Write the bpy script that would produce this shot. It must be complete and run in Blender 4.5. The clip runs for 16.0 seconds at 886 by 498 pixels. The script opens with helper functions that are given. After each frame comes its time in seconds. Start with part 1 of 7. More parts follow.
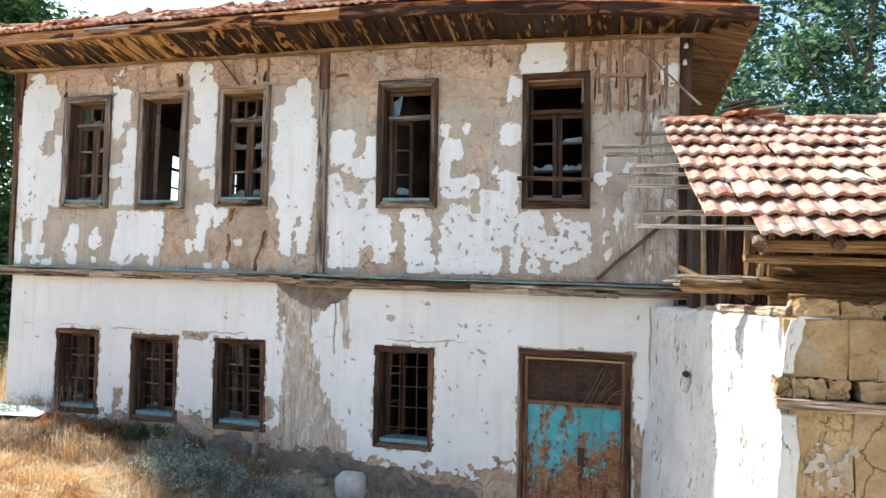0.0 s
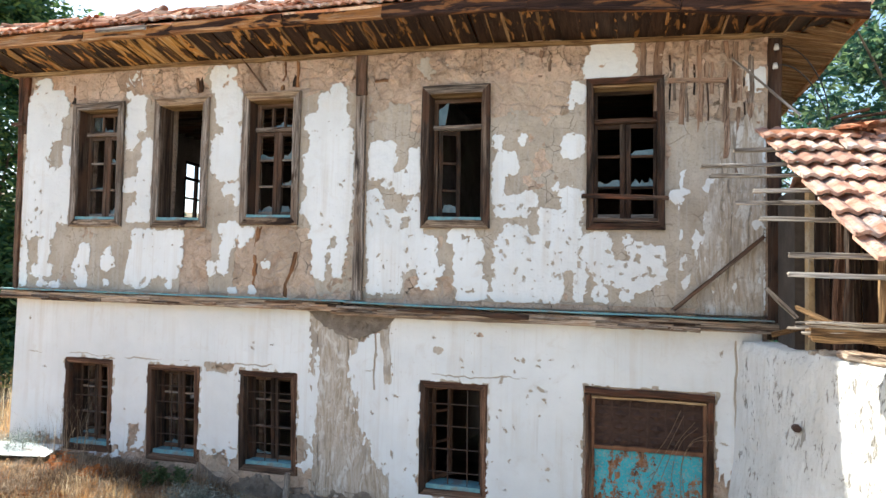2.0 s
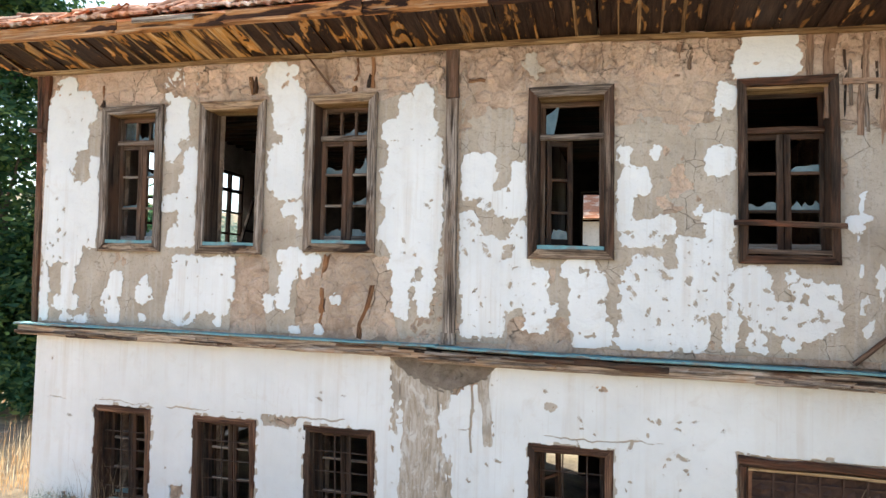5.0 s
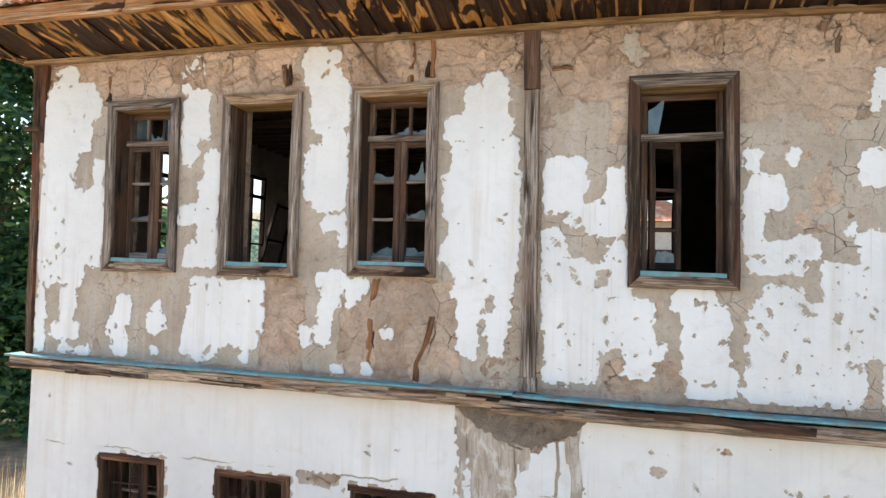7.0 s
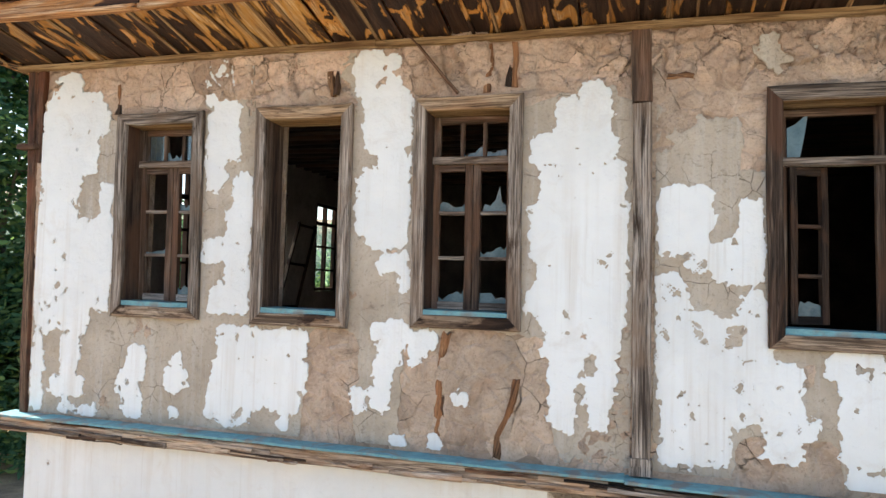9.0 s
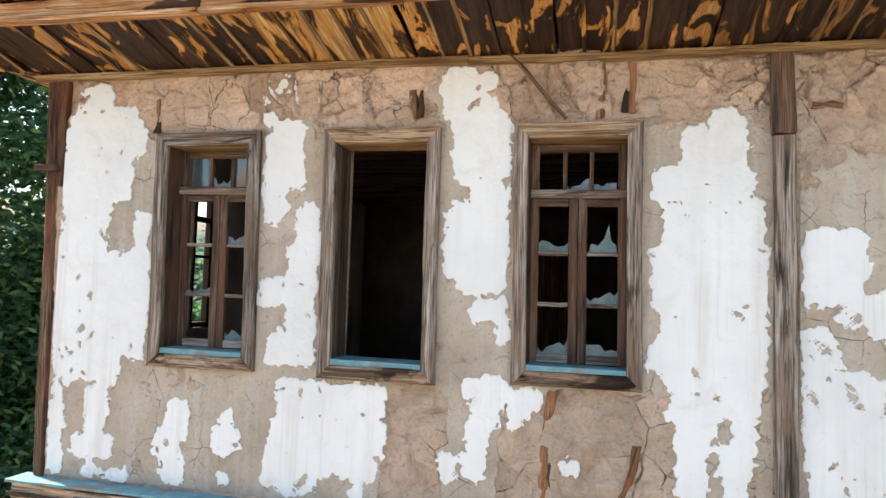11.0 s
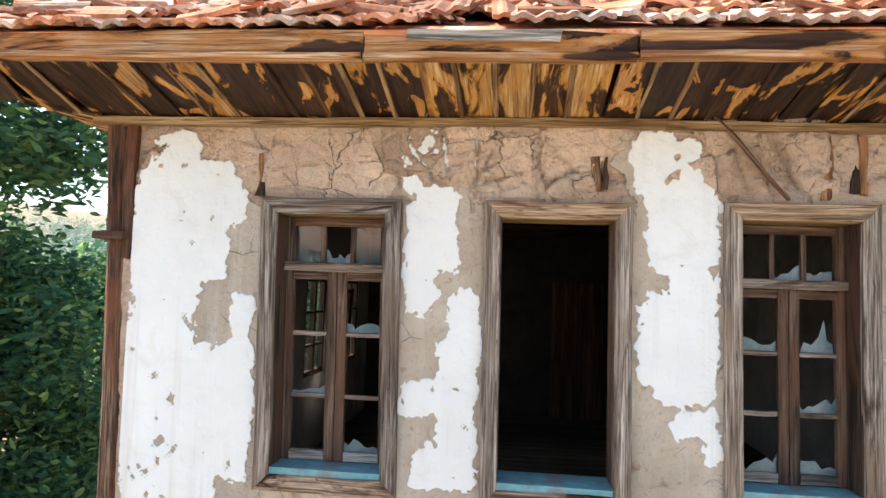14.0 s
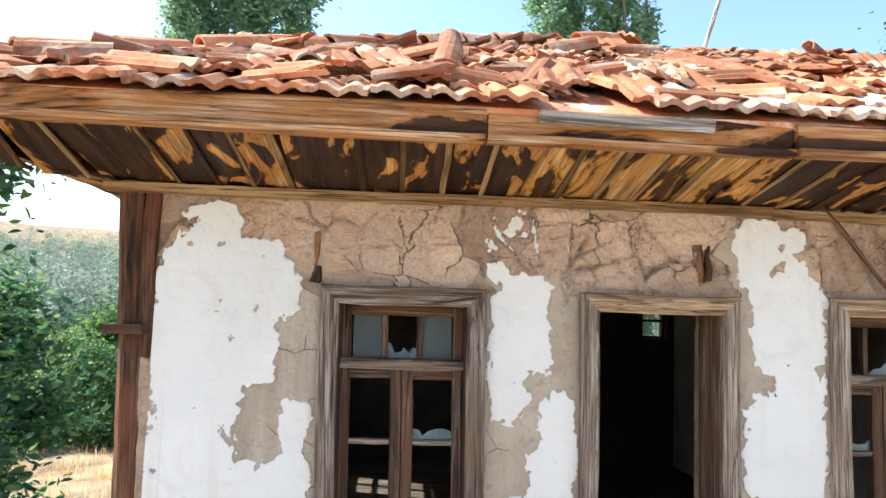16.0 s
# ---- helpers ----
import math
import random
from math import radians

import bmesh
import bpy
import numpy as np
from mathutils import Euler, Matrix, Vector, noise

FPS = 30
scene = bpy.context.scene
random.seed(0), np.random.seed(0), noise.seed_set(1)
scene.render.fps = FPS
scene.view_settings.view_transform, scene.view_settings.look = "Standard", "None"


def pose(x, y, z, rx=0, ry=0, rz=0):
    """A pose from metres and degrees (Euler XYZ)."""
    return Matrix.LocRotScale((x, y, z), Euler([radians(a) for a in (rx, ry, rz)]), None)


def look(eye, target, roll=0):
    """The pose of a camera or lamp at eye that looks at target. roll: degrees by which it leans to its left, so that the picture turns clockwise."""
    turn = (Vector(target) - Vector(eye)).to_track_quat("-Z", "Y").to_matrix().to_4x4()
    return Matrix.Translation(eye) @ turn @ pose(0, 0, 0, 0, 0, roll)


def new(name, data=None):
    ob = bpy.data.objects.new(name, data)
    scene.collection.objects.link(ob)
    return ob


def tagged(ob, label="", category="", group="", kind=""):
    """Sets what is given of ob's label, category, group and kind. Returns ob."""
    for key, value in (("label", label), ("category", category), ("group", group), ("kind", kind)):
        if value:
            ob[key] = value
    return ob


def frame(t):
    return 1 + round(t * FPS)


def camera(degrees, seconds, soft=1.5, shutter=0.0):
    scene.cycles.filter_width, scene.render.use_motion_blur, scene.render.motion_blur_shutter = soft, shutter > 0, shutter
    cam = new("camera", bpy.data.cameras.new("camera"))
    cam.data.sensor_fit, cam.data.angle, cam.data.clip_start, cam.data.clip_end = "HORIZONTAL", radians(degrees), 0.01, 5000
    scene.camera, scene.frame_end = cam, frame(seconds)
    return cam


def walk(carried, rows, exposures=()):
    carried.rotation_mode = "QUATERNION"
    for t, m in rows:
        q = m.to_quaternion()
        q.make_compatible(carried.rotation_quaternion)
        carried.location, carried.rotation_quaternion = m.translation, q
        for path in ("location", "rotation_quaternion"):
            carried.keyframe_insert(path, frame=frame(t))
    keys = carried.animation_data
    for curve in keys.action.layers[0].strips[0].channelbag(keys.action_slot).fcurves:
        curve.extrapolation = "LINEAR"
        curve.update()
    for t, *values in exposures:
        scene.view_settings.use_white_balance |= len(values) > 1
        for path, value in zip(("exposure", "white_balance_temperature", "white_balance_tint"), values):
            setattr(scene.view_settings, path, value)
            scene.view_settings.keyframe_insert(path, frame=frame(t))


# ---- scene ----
EXPOSURE = 1.42
cam = camera(65.4, 16.0)
PATH = [
    (0, (8.622, -7.747, 2.729), (8.103, -5.819, 2.842), 1.6),
    (0.5, (8.459, -7.535, 2.823), (7.938, -5.607, 2.933), 1.6),
    (1, (8.274, -7.354, 2.89), (7.751, -5.427, 2.998), 1.6),
    (1.5, (8.074, -7.228, 2.966), (7.552, -5.3, 3.072), 1.5),
    (2, (7.882, -7.106, 3.052), (7.358, -5.179, 3.157), 1.5),
    (2.5, (7.653, -6.996, 3.121), (7.13, -5.068, 3.225), 1.4),
    (3, (7.414, -6.878, 3.194), (6.891, -4.95, 3.295), 1.5),
    (3.5, (7.181, -6.74, 3.263), (6.661, -4.812, 3.362), 1.5),
    (6, (6.173, -5.701, 3.553), (5.644, -3.774, 3.646), 1.6),
    (6.5, (5.951, -5.458, 3.619), (5.417, -3.533, 3.711), 1.7),
    (7, (5.784, -5.193, 3.676), (5.234, -3.273, 3.765), 1.7),
    (7.5, (5.616, -4.99, 3.72), (5.062, -3.07, 3.808), 1.7),
    (8, (5.417, -4.787, 3.783), (4.859, -2.868, 3.874), 1.7),
    (8.5, (5.183, -4.596, 3.897), (4.629, -2.677, 3.991), 1.7),
    (9, (4.959, -4.423, 3.998), (4.416, -2.501, 4.092), 1.6),
    (11.5, (3.725, -4.026, 4.274), (3.318, -2.072, 4.4), 1.9),
    (12, (3.451, -3.951, 4.344), (3.076, -1.99, 4.464), 1.8),
    (12.5, (3.189, -3.862, 4.419), (2.843, -1.896, 4.543), 1.8),
    (13, (2.946, -3.768, 4.529), (2.623, -1.798, 4.651), 1.9),
    (13.5, (2.685, -3.687, 4.619), (2.417, -1.71, 4.751), 1.9),
    (14, (2.44, -3.613, 4.737), (2.237, -1.627, 4.859), 1.9),
    (14.5, (2.197, -3.508, 4.809), (2.063, -1.517, 4.951), 2.0),
    (15, (1.92, -3.411, 4.913), (1.873, -1.418, 5.067), 2.0),
    (15.5, (1.687, -3.308, 5.026), (1.729, -1.314, 5.179), 2.0),
    (16, (1.445, -3.197, 5.142), (1.567, -1.207, 5.3), 1.9),
]
walk(cam, [(t, look(eye, target, roll)) for t, eye, target, roll in PATH], exposures=((0, EXPOSURE - 0.23, 6200, 3), (2.5, EXPOSURE - 0.22, 6220, 3), (3.5, EXPOSURE - 0.10, 6250, 3), (9, EXPOSURE - 0.14, 6270, 3), (13, EXPOSURE + 0.04, 6120, 3), (15, EXPOSURE - 0.03, 6120, 3), (16, EXPOSURE - 0.12, 6120, 3)))

# ---- light ----
SUN_WAY = Vector((-0.85, 0.275, 1.0)).normalized()      # towards the sun: behind the house, from its left end
world = bpy.data.worlds.new("sky")
scene.world = world
world.use_nodes = True
wt = world.node_tree
sky = wt.nodes.new("ShaderNodeTexSky")
sky.sky_type, sky.sun_disc = "NISHITA", False
sky.sun_elevation = math.asin(SUN_WAY.z)
sky.sun_rotation = math.atan2(SUN_WAY.x, SUN_WAY.y)
sky.air_density, sky.dust_density, sky.ozone_density = 1.0, 1.8, 1.0
wt.links.new(sky.outputs[0], wt.nodes["Background"].inputs[0])
wt.nodes["Background"].inputs[1].default_value = 0.15
lamp = bpy.data.lights.new("sun", "SUN")
lamp.energy, lamp.angle, lamp.color = 4.6, radians(0.55), (1.0, 0.94, 0.85)
sun = new("sun", lamp)
sun.matrix_world = look(SUN_WAY * 60, (0, 0, 0))


# ---- mesh helpers ----
def finish(name, me, material, parent=None, label="", smooth=False):
    ob = new(name, me)
    if material:
        me.materials.append(material)
    if parent:
        ob.parent = parent
    if label:
        ob["label"] = label
    if smooth:
        me.polygons.foreach_set("use_smooth", [True] * len(me.polygons))
    return ob


def part(name, bm, material, parent=None, label="", smooth=False):
    """Links a bmesh as one mesh object under a thing."""
    me = bpy.data.meshes.new(name)
    bm.to_mesh(me)
    bm.free()
    return finish(name, me, material, parent, label, smooth)


def raw(name, verts, faces, material, parent=None, label="", smooth=False):
    me = bpy.data.meshes.new(name)
    me.from_pydata([tuple(v) for v in verts], [], faces)
    me.update()
    return finish(name, me, material, parent, label, smooth)


def thing(name, label, category, at=(0, 0, 0), group="", kind=""):
    ob = new(name)
    ob.location = at
    ob.empty_display_size = 0.1
    return tagged(ob, label, category, group, kind)


def box(bm, x0, x1, y0, y1, z0, z1):
    v = [bm.verts.new(p) for p in ((x0, y0, z0), (x1, y0, z0), (x1, y1, z0), (x0, y1, z0), (x0, y0, z1), (x1, y0, z1), (x1, y1, z1), (x0, y1, z1))]
    for f in ((3, 2, 1, 0), (4, 5, 6, 7), (0, 1, 5, 4), (1, 2, 6, 5), (2, 3, 7, 6), (3, 0, 4, 7)):
        bm.faces.new([v[i] for i in f])


def stick_mesh(length, w, h, seed=0, wobble=0.004, chip=0.06, steps=None, round_=False, taper=1.0, mitre0=0.0, mitre1=0.0):
    """A worn timber along x, w wide (y) and h high (z), with chamfered, uneven edges. mitre: slope of the ends, x per y."""
    rnd = random.Random(seed)
    n = steps or max(3, min(26, int(length / 0.12)))
    c = min(w, h) * chip
    if round_:
        ring = [(math.cos(a) * w / 2, math.sin(a) * h / 2) for a in [i * math.tau / 10 for i in range(10)]]
    else:
        ring = [(-w/2 + c, -h/2), (w/2 - c, -h/2), (w/2, -h/2 + c), (w/2, h/2 - c), (w/2 - c, h/2), (-w/2 + c, h/2), (-w/2, h/2 - c), (-w/2, -h/2 + c)]
    k = len(ring)
    bend = [rnd.uniform(-1, 1) for _ in range(4)]
    verts, faces = [], []
    for i in range(n + 1):
        u = i / n
        s = 1 + (taper - 1) * u
        oy = wobble * (bend[0] * math.sin(u * 3.1) + bend[1] * math.sin(u * 7.3))
        oz = wobble * (bend[2] * math.sin(u * 2.7 + 1) + bend[3] * math.sin(u * 6.1))
        for (y, z) in ring:
            j = rnd.uniform(-1, 1) * wobble * 0.5
            jj = rnd.uniform(-1, 1) * wobble * 0.5
            yy = y * s + oy + j
            x = u * length + (mitre0 * (1 - u) + mitre1 * u) * y
            verts.append((x + (rnd.uniform(-1, 1) * wobble if i in (0, n) else 0), yy, z * s + oz + jj))
    for i in range(n):
        for q in range(k):
            a, b = i * k + q, i * k + (q + 1) % k
            faces.append((a, b, b + k, a + k))
    faces.append(tuple(range(k - 1, -1, -1)))
    faces.append(tuple(range(n * k, n * k + k)))
    me = bpy.data.meshes.new("timber")
    me.from_pydata(verts, [], faces)
    me.update()
    return me


SEED = [0]


def stick(name, p0, p1, w, h, material, parent=None, label="", up=(0, 0, 1), **kw):
    """A worn timber from p0 to p1; h runs along up."""
    SEED[0] += 1
    p0, p1 = Vector(p0), Vector(p1)
    x = (p1 - p0).normalized()
    y = Vector(up).cross(x).normalized()
    z = x.cross(y)
    me = stick_mesh((p1 - p0).length, w, h, seed=SEED[0], **kw)
    ob = finish(name, me, material, parent, label)
    m = Matrix((x, y, z)).transposed().to_4x4()
    m.translation = p0
    ob.matrix_local = m
    return ob


def lattice(shape, seed):
    return np.random.RandomState(seed).rand(*shape)


def vnoise(x, z, scale, seed):
    """Smooth noise from -1 to 1 over the arrays x, z; scale: metres of a lump."""
    g = lattice((257, 257), seed)
    u, v = np.asarray(x) / scale + 71.3, np.asarray(z) / scale + 37.7
    i, j = np.floor(u).astype(int), np.floor(v).astype(int)
    f, h = u - i, v - j
    f, h = f * f * (3 - 2 * f), h * h * (3 - 2 * h)
    i, j, i1, j1 = i % 257, j % 257, (i + 1) % 257, (j + 1) % 257
    return 2 * ((g[i, j] * (1 - f) + g[i1, j] * f) * (1 - h) + (g[i, j1] * (1 - f) + g[i1, j1] * f) * h) - 1


def fbm(x, z, scale, seed, octaves=4):
    return sum(vnoise(x, z, scale / 2 ** o, seed + o) / 2 ** o for o in range(octaves)) / 1.9


def flakes(x, z, size, seed):
    """A random value from -1 to 1 for each angular flake of about that size."""
    g = np.random.RandomState(seed).rand(3, 128, 128)
    u, v = np.asarray(x) / size + 40, np.asarray(z) / size + 40
    i, j = np.floor(u).astype(int), np.floor(v).astype(int)
    best, val = np.full(u.shape, 9.0), np.zeros(u.shape)
    for a in (-1, 0, 1):
        for b in (-1, 0, 1):
            p, q = (i + a) % 128, (j + b) % 128
            d = np.hypot(i + a + g[0, p, q] - u, j + b + g[1, p, q] - v)
            near = d < best
            best, val = np.where(near, d, best), np.where(near, g[2, p, q], val)
    return 2 * val - 1


# ---- materials ----
class Mat:
    """A small builder of node materials in object space."""

    def __init__(self, name, rough=0.8, metal=0.0, spec=0.3):
        self.m = bpy.data.materials.new(name)
        self.m.use_nodes = True
        self.t = self.m.node_tree
        self.b = self.t.nodes["Principled BSDF"]
        self.b.inputs["Roughness"].default_value = rough
        self.b.inputs["Metallic"].default_value = metal
        self.b.inputs["Specular IOR Level"].default_value = spec
        self.coord = self.t.nodes.new("ShaderNodeTexCoord")
        self.info = self.t.nodes.new("ShaderNodeObjectInfo")
        self.bumped = None

    def link(self, a, b):
        self.t.links.new(a, b)

    def place(self, scale=(1, 1, 1), by_object=False):
        mp = self.t.nodes.new("ShaderNodeMapping")
        mp.inputs["Scale"].default_value = scale
        self.link(self.coord.outputs["Object"], mp.inputs["Vector"])
        if by_object:
            mul = self.t.nodes.new("ShaderNodeMath")
            mul.operation = "MULTIPLY"
            mul.inputs[1].default_value = 57.0
            self.link(self.info.outputs["Random"], mul.inputs[0])
            comb = self.t.nodes.new("ShaderNodeCombineXYZ")
            for k in range(3):
                self.link(mul.outputs[0], comb.inputs[k])
            self.link(comb.outputs[0], mp.inputs["Location"])
        return mp.outputs[0]

    def noise(self, scale, detail=6, rough=0.6, vec=None, distort=0.0):
        n = self.t.nodes.new("ShaderNodeTexNoise")
        n.inputs["Scale"].default_value, n.inputs["Detail"].default_value = scale, detail
        n.inputs["Roughness"].default_value, n.inputs["Distortion"].default_value = rough, distort
        self.link(vec or self.coord.outputs["Object"], n.inputs["Vector"])
        return n.outputs["Fac"]

    def cracks(self, scale, vec=None, random_=1.0):
        n = self.t.nodes.new("ShaderNodeTexVoronoi")
        n.feature = "DISTANCE_TO_EDGE"
        n.inputs["Scale"].default_value = scale
        n.inputs["Randomness"].default_value = random_
        self.link(vec or self.coord.outputs["Object"], n.inputs["Vector"])
        return n.outputs["Distance"]

    def cells(self, scale, vec=None):
        n = self.t.nodes.new("ShaderNodeTexVoronoi")
        n.inputs["Scale"].default_value = scale
        self.link(vec or self.coord.outputs["Object"], n.inputs["Vector"])
        return n.outputs["Color"]

    def ramp(self, fac, *stops):
        r = self.t.nodes.new("ShaderNodeValToRGB")
        e = r.color_ramp.elements
        while len(e) < len(stops):
            e.new(0.5)
        for el, (p, c) in zip(e, stops):
            el.position = p
            el.color = (*c, 1) if isinstance(c, tuple) else (c, c, c, 1)
        self.link(fac, r.inputs[0])
        return r.outputs[0]

    def mix(self, fac, a, b, blend="MIX"):
        n = self.t.nodes.new("ShaderNodeMix")
        n.data_type, n.blend_type = "RGBA", blend
        for src, dst in ((fac, n.inputs[0]), (a, n.inputs[6]), (b, n.inputs[7])):
            if isinstance(src, tuple):
                dst.default_value = (*src, 1)
            elif isinstance(src, float):
                dst.default_value = src
            else:
                self.link(src, dst)
        return n.outputs[2]

    def math(self, op, a, b=0.0):
        n = self.t.nodes.new("ShaderNodeMath")
        n.operation = op
        for src, dst in ((a, n.inputs[0]), (b, n.inputs[1])):
            if isinstance(src, (int, float)):
                dst.default_value = src
            else:
                self.link(src, dst)
        return n.outputs[0]

    def axis(self, k):
        s = self.t.nodes.new("ShaderNodeSeparateXYZ")
        self.link(self.coord.outputs["Object"], s.inputs[0])
        return s.outputs[k]

    def bump(self, height, dist=0.01, strength=1.0):
        n = self.t.nodes.new("ShaderNodeBump")
        n.inputs["Distance"].default_value, n.inputs["Strength"].default_value = dist, strength
        self.link(height, n.inputs["Height"])
        if self.bumped:
            self.link(self.bumped, n.inputs["Normal"])
        self.bumped = n.outputs[0]
        self.link(self.bumped, self.b.inputs["Normal"])
        return self

    def color(self, c):
        if isinstance(c, tuple):
            self.b.inputs["Base Color"].default_value = (*c, 1)
        else:
            self.link(c, self.b.inputs["Base Color"])
        return self

    def roughness(self, f):
        self.link(f, self.b.inputs["Roughness"])
        return self


def wood(name, light, mid, dark, stain=(0.44, 0.60), stain_col=(0.03, 0.018, 0.012), grain=1.0, patch=1.0, rough=0.82, halo=None, run=(0.9, 8.0), tint=None, share=0.44, ragged=0.66):
    """Weathered timber with the grain along the piece's own x."""
    m = Mat(name, rough=rough, spec=0.2)
    long_ = m.place((0.9, 14 * grain, 14 * grain), True)
    fine = m.place((3.0, 90 * grain, 90 * grain), True)
    blot = m.place((run[0] * patch, run[1] * patch, run[1] * patch), True)
    g = m.noise(1.0, 8, 0.65, long_, 0.4)
    f = m.noise(1.0, 4, 0.6, fine)
    c = m.ramp(g, (0.34, dark), (0.47, mid), (0.63, light))
    c = m.mix(m.ramp(f, (0.40, 0.75), (0.56, 0.0)), c, dark)
    check = m.ramp(m.noise(1.0, 2, 0.5, m.place((0.8, 30 * grain, 30 * grain), True), 0.25), (0.482, 0.0), (0.498, 0.85), (0.502, 0.85), (0.516, 0.0))
    c = m.mix(check, c, tuple(v * 0.7 for v in dark))    # drying splits along the grain
    if tint:                                             # broad patches of another tone
        c = m.mix(m.ramp(m.noise(1.0, 5, 0.6, m.place((1.6, 5, 5), True), 0.5), (share, 0.0), (share + 0.16, 0.75)), c, tint)
    s = m.noise(1.0, 8, ragged, blot, 0.5 if not halo else 0.9)
    if halo:
        c = m.mix(m.ramp(s, (stain[0] - 0.075, 0.0), (stain[0], 0.9)), c, halo)
    deep = m.ramp(m.noise(1.0, 6, 0.65, m.place((2.5, 22, 22), True), 0.6), (0.42, stain_col), (0.66, tuple(v * 3.2 for v in stain_col)))
    c = m.mix(m.ramp(s, (stain[0], 0.0), (stain[1], 1.0)), c, deep)
    tone = m.ramp(m.info.outputs["Random"], (0.0, (0.76, 0.74, 0.72)), (1.0, (1.14, 1.10, 1.06)))
    c = m.mix(1.0, c, tone, "MULTIPLY")
    m.color(c)
    m.bump(g, 0.006, 0.8).bump(m.math("SUBTRACT", 1.0, check), 0.004, 0.9).bump(f, 0.002, 0.7)
    return m.m


WOOD_FRAME = wood("weathered frame wood", (0.57, 0.510, 0.455), (0.305, 0.252, 0.210), (0.046, 0.034, 0.027), (0.55, 0.63), (0.030, 0.020, 0.014), 1.3, tint=(0.215, 0.148, 0.104), share=0.47)
# ochre boards; warm bounce off the eave is put into their colour
WOOD_HEAD = wood("bounce-warmed ochre head board", (0.66, 0.52, 0.37), (0.43, 0.30, 0.19), (0.075, 0.046, 0.028), (0.57, 0.64), (0.040, 0.023, 0.014), 1.3, tint=(0.33, 0.20, 0.115), share=0.48)
WOOD_SILL = wood("scorched sill board", (0.58, 0.48, 0.38), (0.38, 0.285, 0.205), (0.075, 0.050, 0.034), (0.49, 0.55), (0.022, 0.013, 0.009), 1.2, 1.0, tint=(0.29, 0.18, 0.11), run=(1.9, 7.0))
WOOD_SASH = wood("brown sash wood", (0.30, 0.225, 0.175), (0.120, 0.080, 0.058), (0.030, 0.020, 0.015), (0.56, 0.72), (0.022, 0.015, 0.011), 1.1, tint=(0.15, 0.080, 0.050))
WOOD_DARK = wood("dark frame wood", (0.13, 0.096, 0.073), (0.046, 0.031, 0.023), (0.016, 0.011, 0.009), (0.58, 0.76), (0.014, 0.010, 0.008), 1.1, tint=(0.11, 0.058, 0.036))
WOOD_RED = wood("reddish old wood", (0.33, 0.195, 0.125), (0.14, 0.070, 0.042), (0.036, 0.019, 0.013), (0.56, 0.70), (0.020, 0.012, 0.009), 1.5)
WOOD_POST = wood("dark weathered post wood", (0.25, 0.165, 0.112), (0.098, 0.053, 0.033), (0.020, 0.012, 0.009), (0.51, 0.62), (0.016, 0.010, 0.007), 1.2, tint=(0.165, 0.062, 0.032))
WOOD_CHARRED = wood("charred jamb wood", (0.26, 0.195, 0.15), (0.075, 0.050, 0.036), (0.020, 0.014, 0.011), (0.50, 0.62), (0.016, 0.011, 0.008), 1.2, tint=(0.12, 0.060, 0.036))
WOOD_STUD = wood("orange-brown stud wood", (0.52, 0.34, 0.20), (0.31, 0.165, 0.085), (0.065, 0.032, 0.018), (0.58, 0.70), (0.03, 0.016, 0.010), 1.2, tint=(0.36, 0.165, 0.075))
WOOD_LATH = wood("pinkish bare laths", (0.55, 0.42, 0.325), (0.345, 0.235, 0.170), (0.070, 0.044, 0.030), (0.58, 0.68), (0.035, 0.020, 0.013), 1.3, tint=(0.34, 0.21, 0.14))
WOOD_SOFFIT = wood("stained eave boards", (0.80, 0.59, 0.35), (0.62, 0.385, 0.175), (0.25, 0.125, 0.045), (0.425, 0.452), (0.021, 0.011, 0.007), 0.9, 1.0, 0.6, (0.52, 0.235, 0.045), (2.1, 6.0), ragged=0.58)
WOOD_SOFFIT_PALE = wood("golden eave boards", (0.86, 0.66, 0.40), (0.70, 0.45, 0.20), (0.30, 0.15, 0.05), (0.530, 0.580), (0.030, 0.015, 0.008), 0.9, 1.0, 0.6, (0.60, 0.30, 0.06), (1.6, 7.0), ragged=0.60)
WOOD_FASCIA = wood("rain-washed fascia wood", (0.80, 0.585, 0.375), (0.60, 0.345, 0.170), (0.20, 0.080, 0.030), (0.515, 0.555), (0.030, 0.014, 0.008), 0.9, 1.0, 0.8, (0.46, 0.195, 0.055), (0.9, 3.6), ragged=0.60)
WOOD_FASCIA_BURNT = wood("dark rotten fascia wood", (0.44, 0.295, 0.180), (0.20, 0.112, 0.060), (0.055, 0.028, 0.016), (0.41, 0.47), (0.024, 0.012, 0.008), 0.9, 1.0, 0.8, (0.25, 0.105, 0.035), (1.2, 5.0), ragged=0.62)
WOOD_SOFFIT_BURNT = wood("blackened eave boards", (0.62, 0.46, 0.28), (0.40, 0.25, 0.125), (0.12, 0.060, 0.026), (0.385, 0.430), (0.020, 0.011, 0.007), 0.9, 1.0, 0.6, (0.34, 0.155, 0.036), (2.1, 7.0), ragged=0.60)
WOOD_GREY = wood("silver-grey wood", (0.62, 0.57, 0.51), (0.42, 0.37, 0.32), (0.10, 0.08, 0.065), (0.64, 0.80))
WOOD_LEDGE = wood("split ledge timber", (0.70, 0.59, 0.485), (0.47, 0.37, 0.285), (0.085, 0.055, 0.038), (0.56, 0.64), (0.060, 0.030, 0.018), 0.9, 0.8, tint=(0.42, 0.255, 0.150), share=0.50)
WOOD_OCHRE = wood("ochre pole wood", (0.50, 0.36, 0.20), (0.33, 0.205, 0.095), (0.12, 0.065, 0.030), (0.62, 0.78))
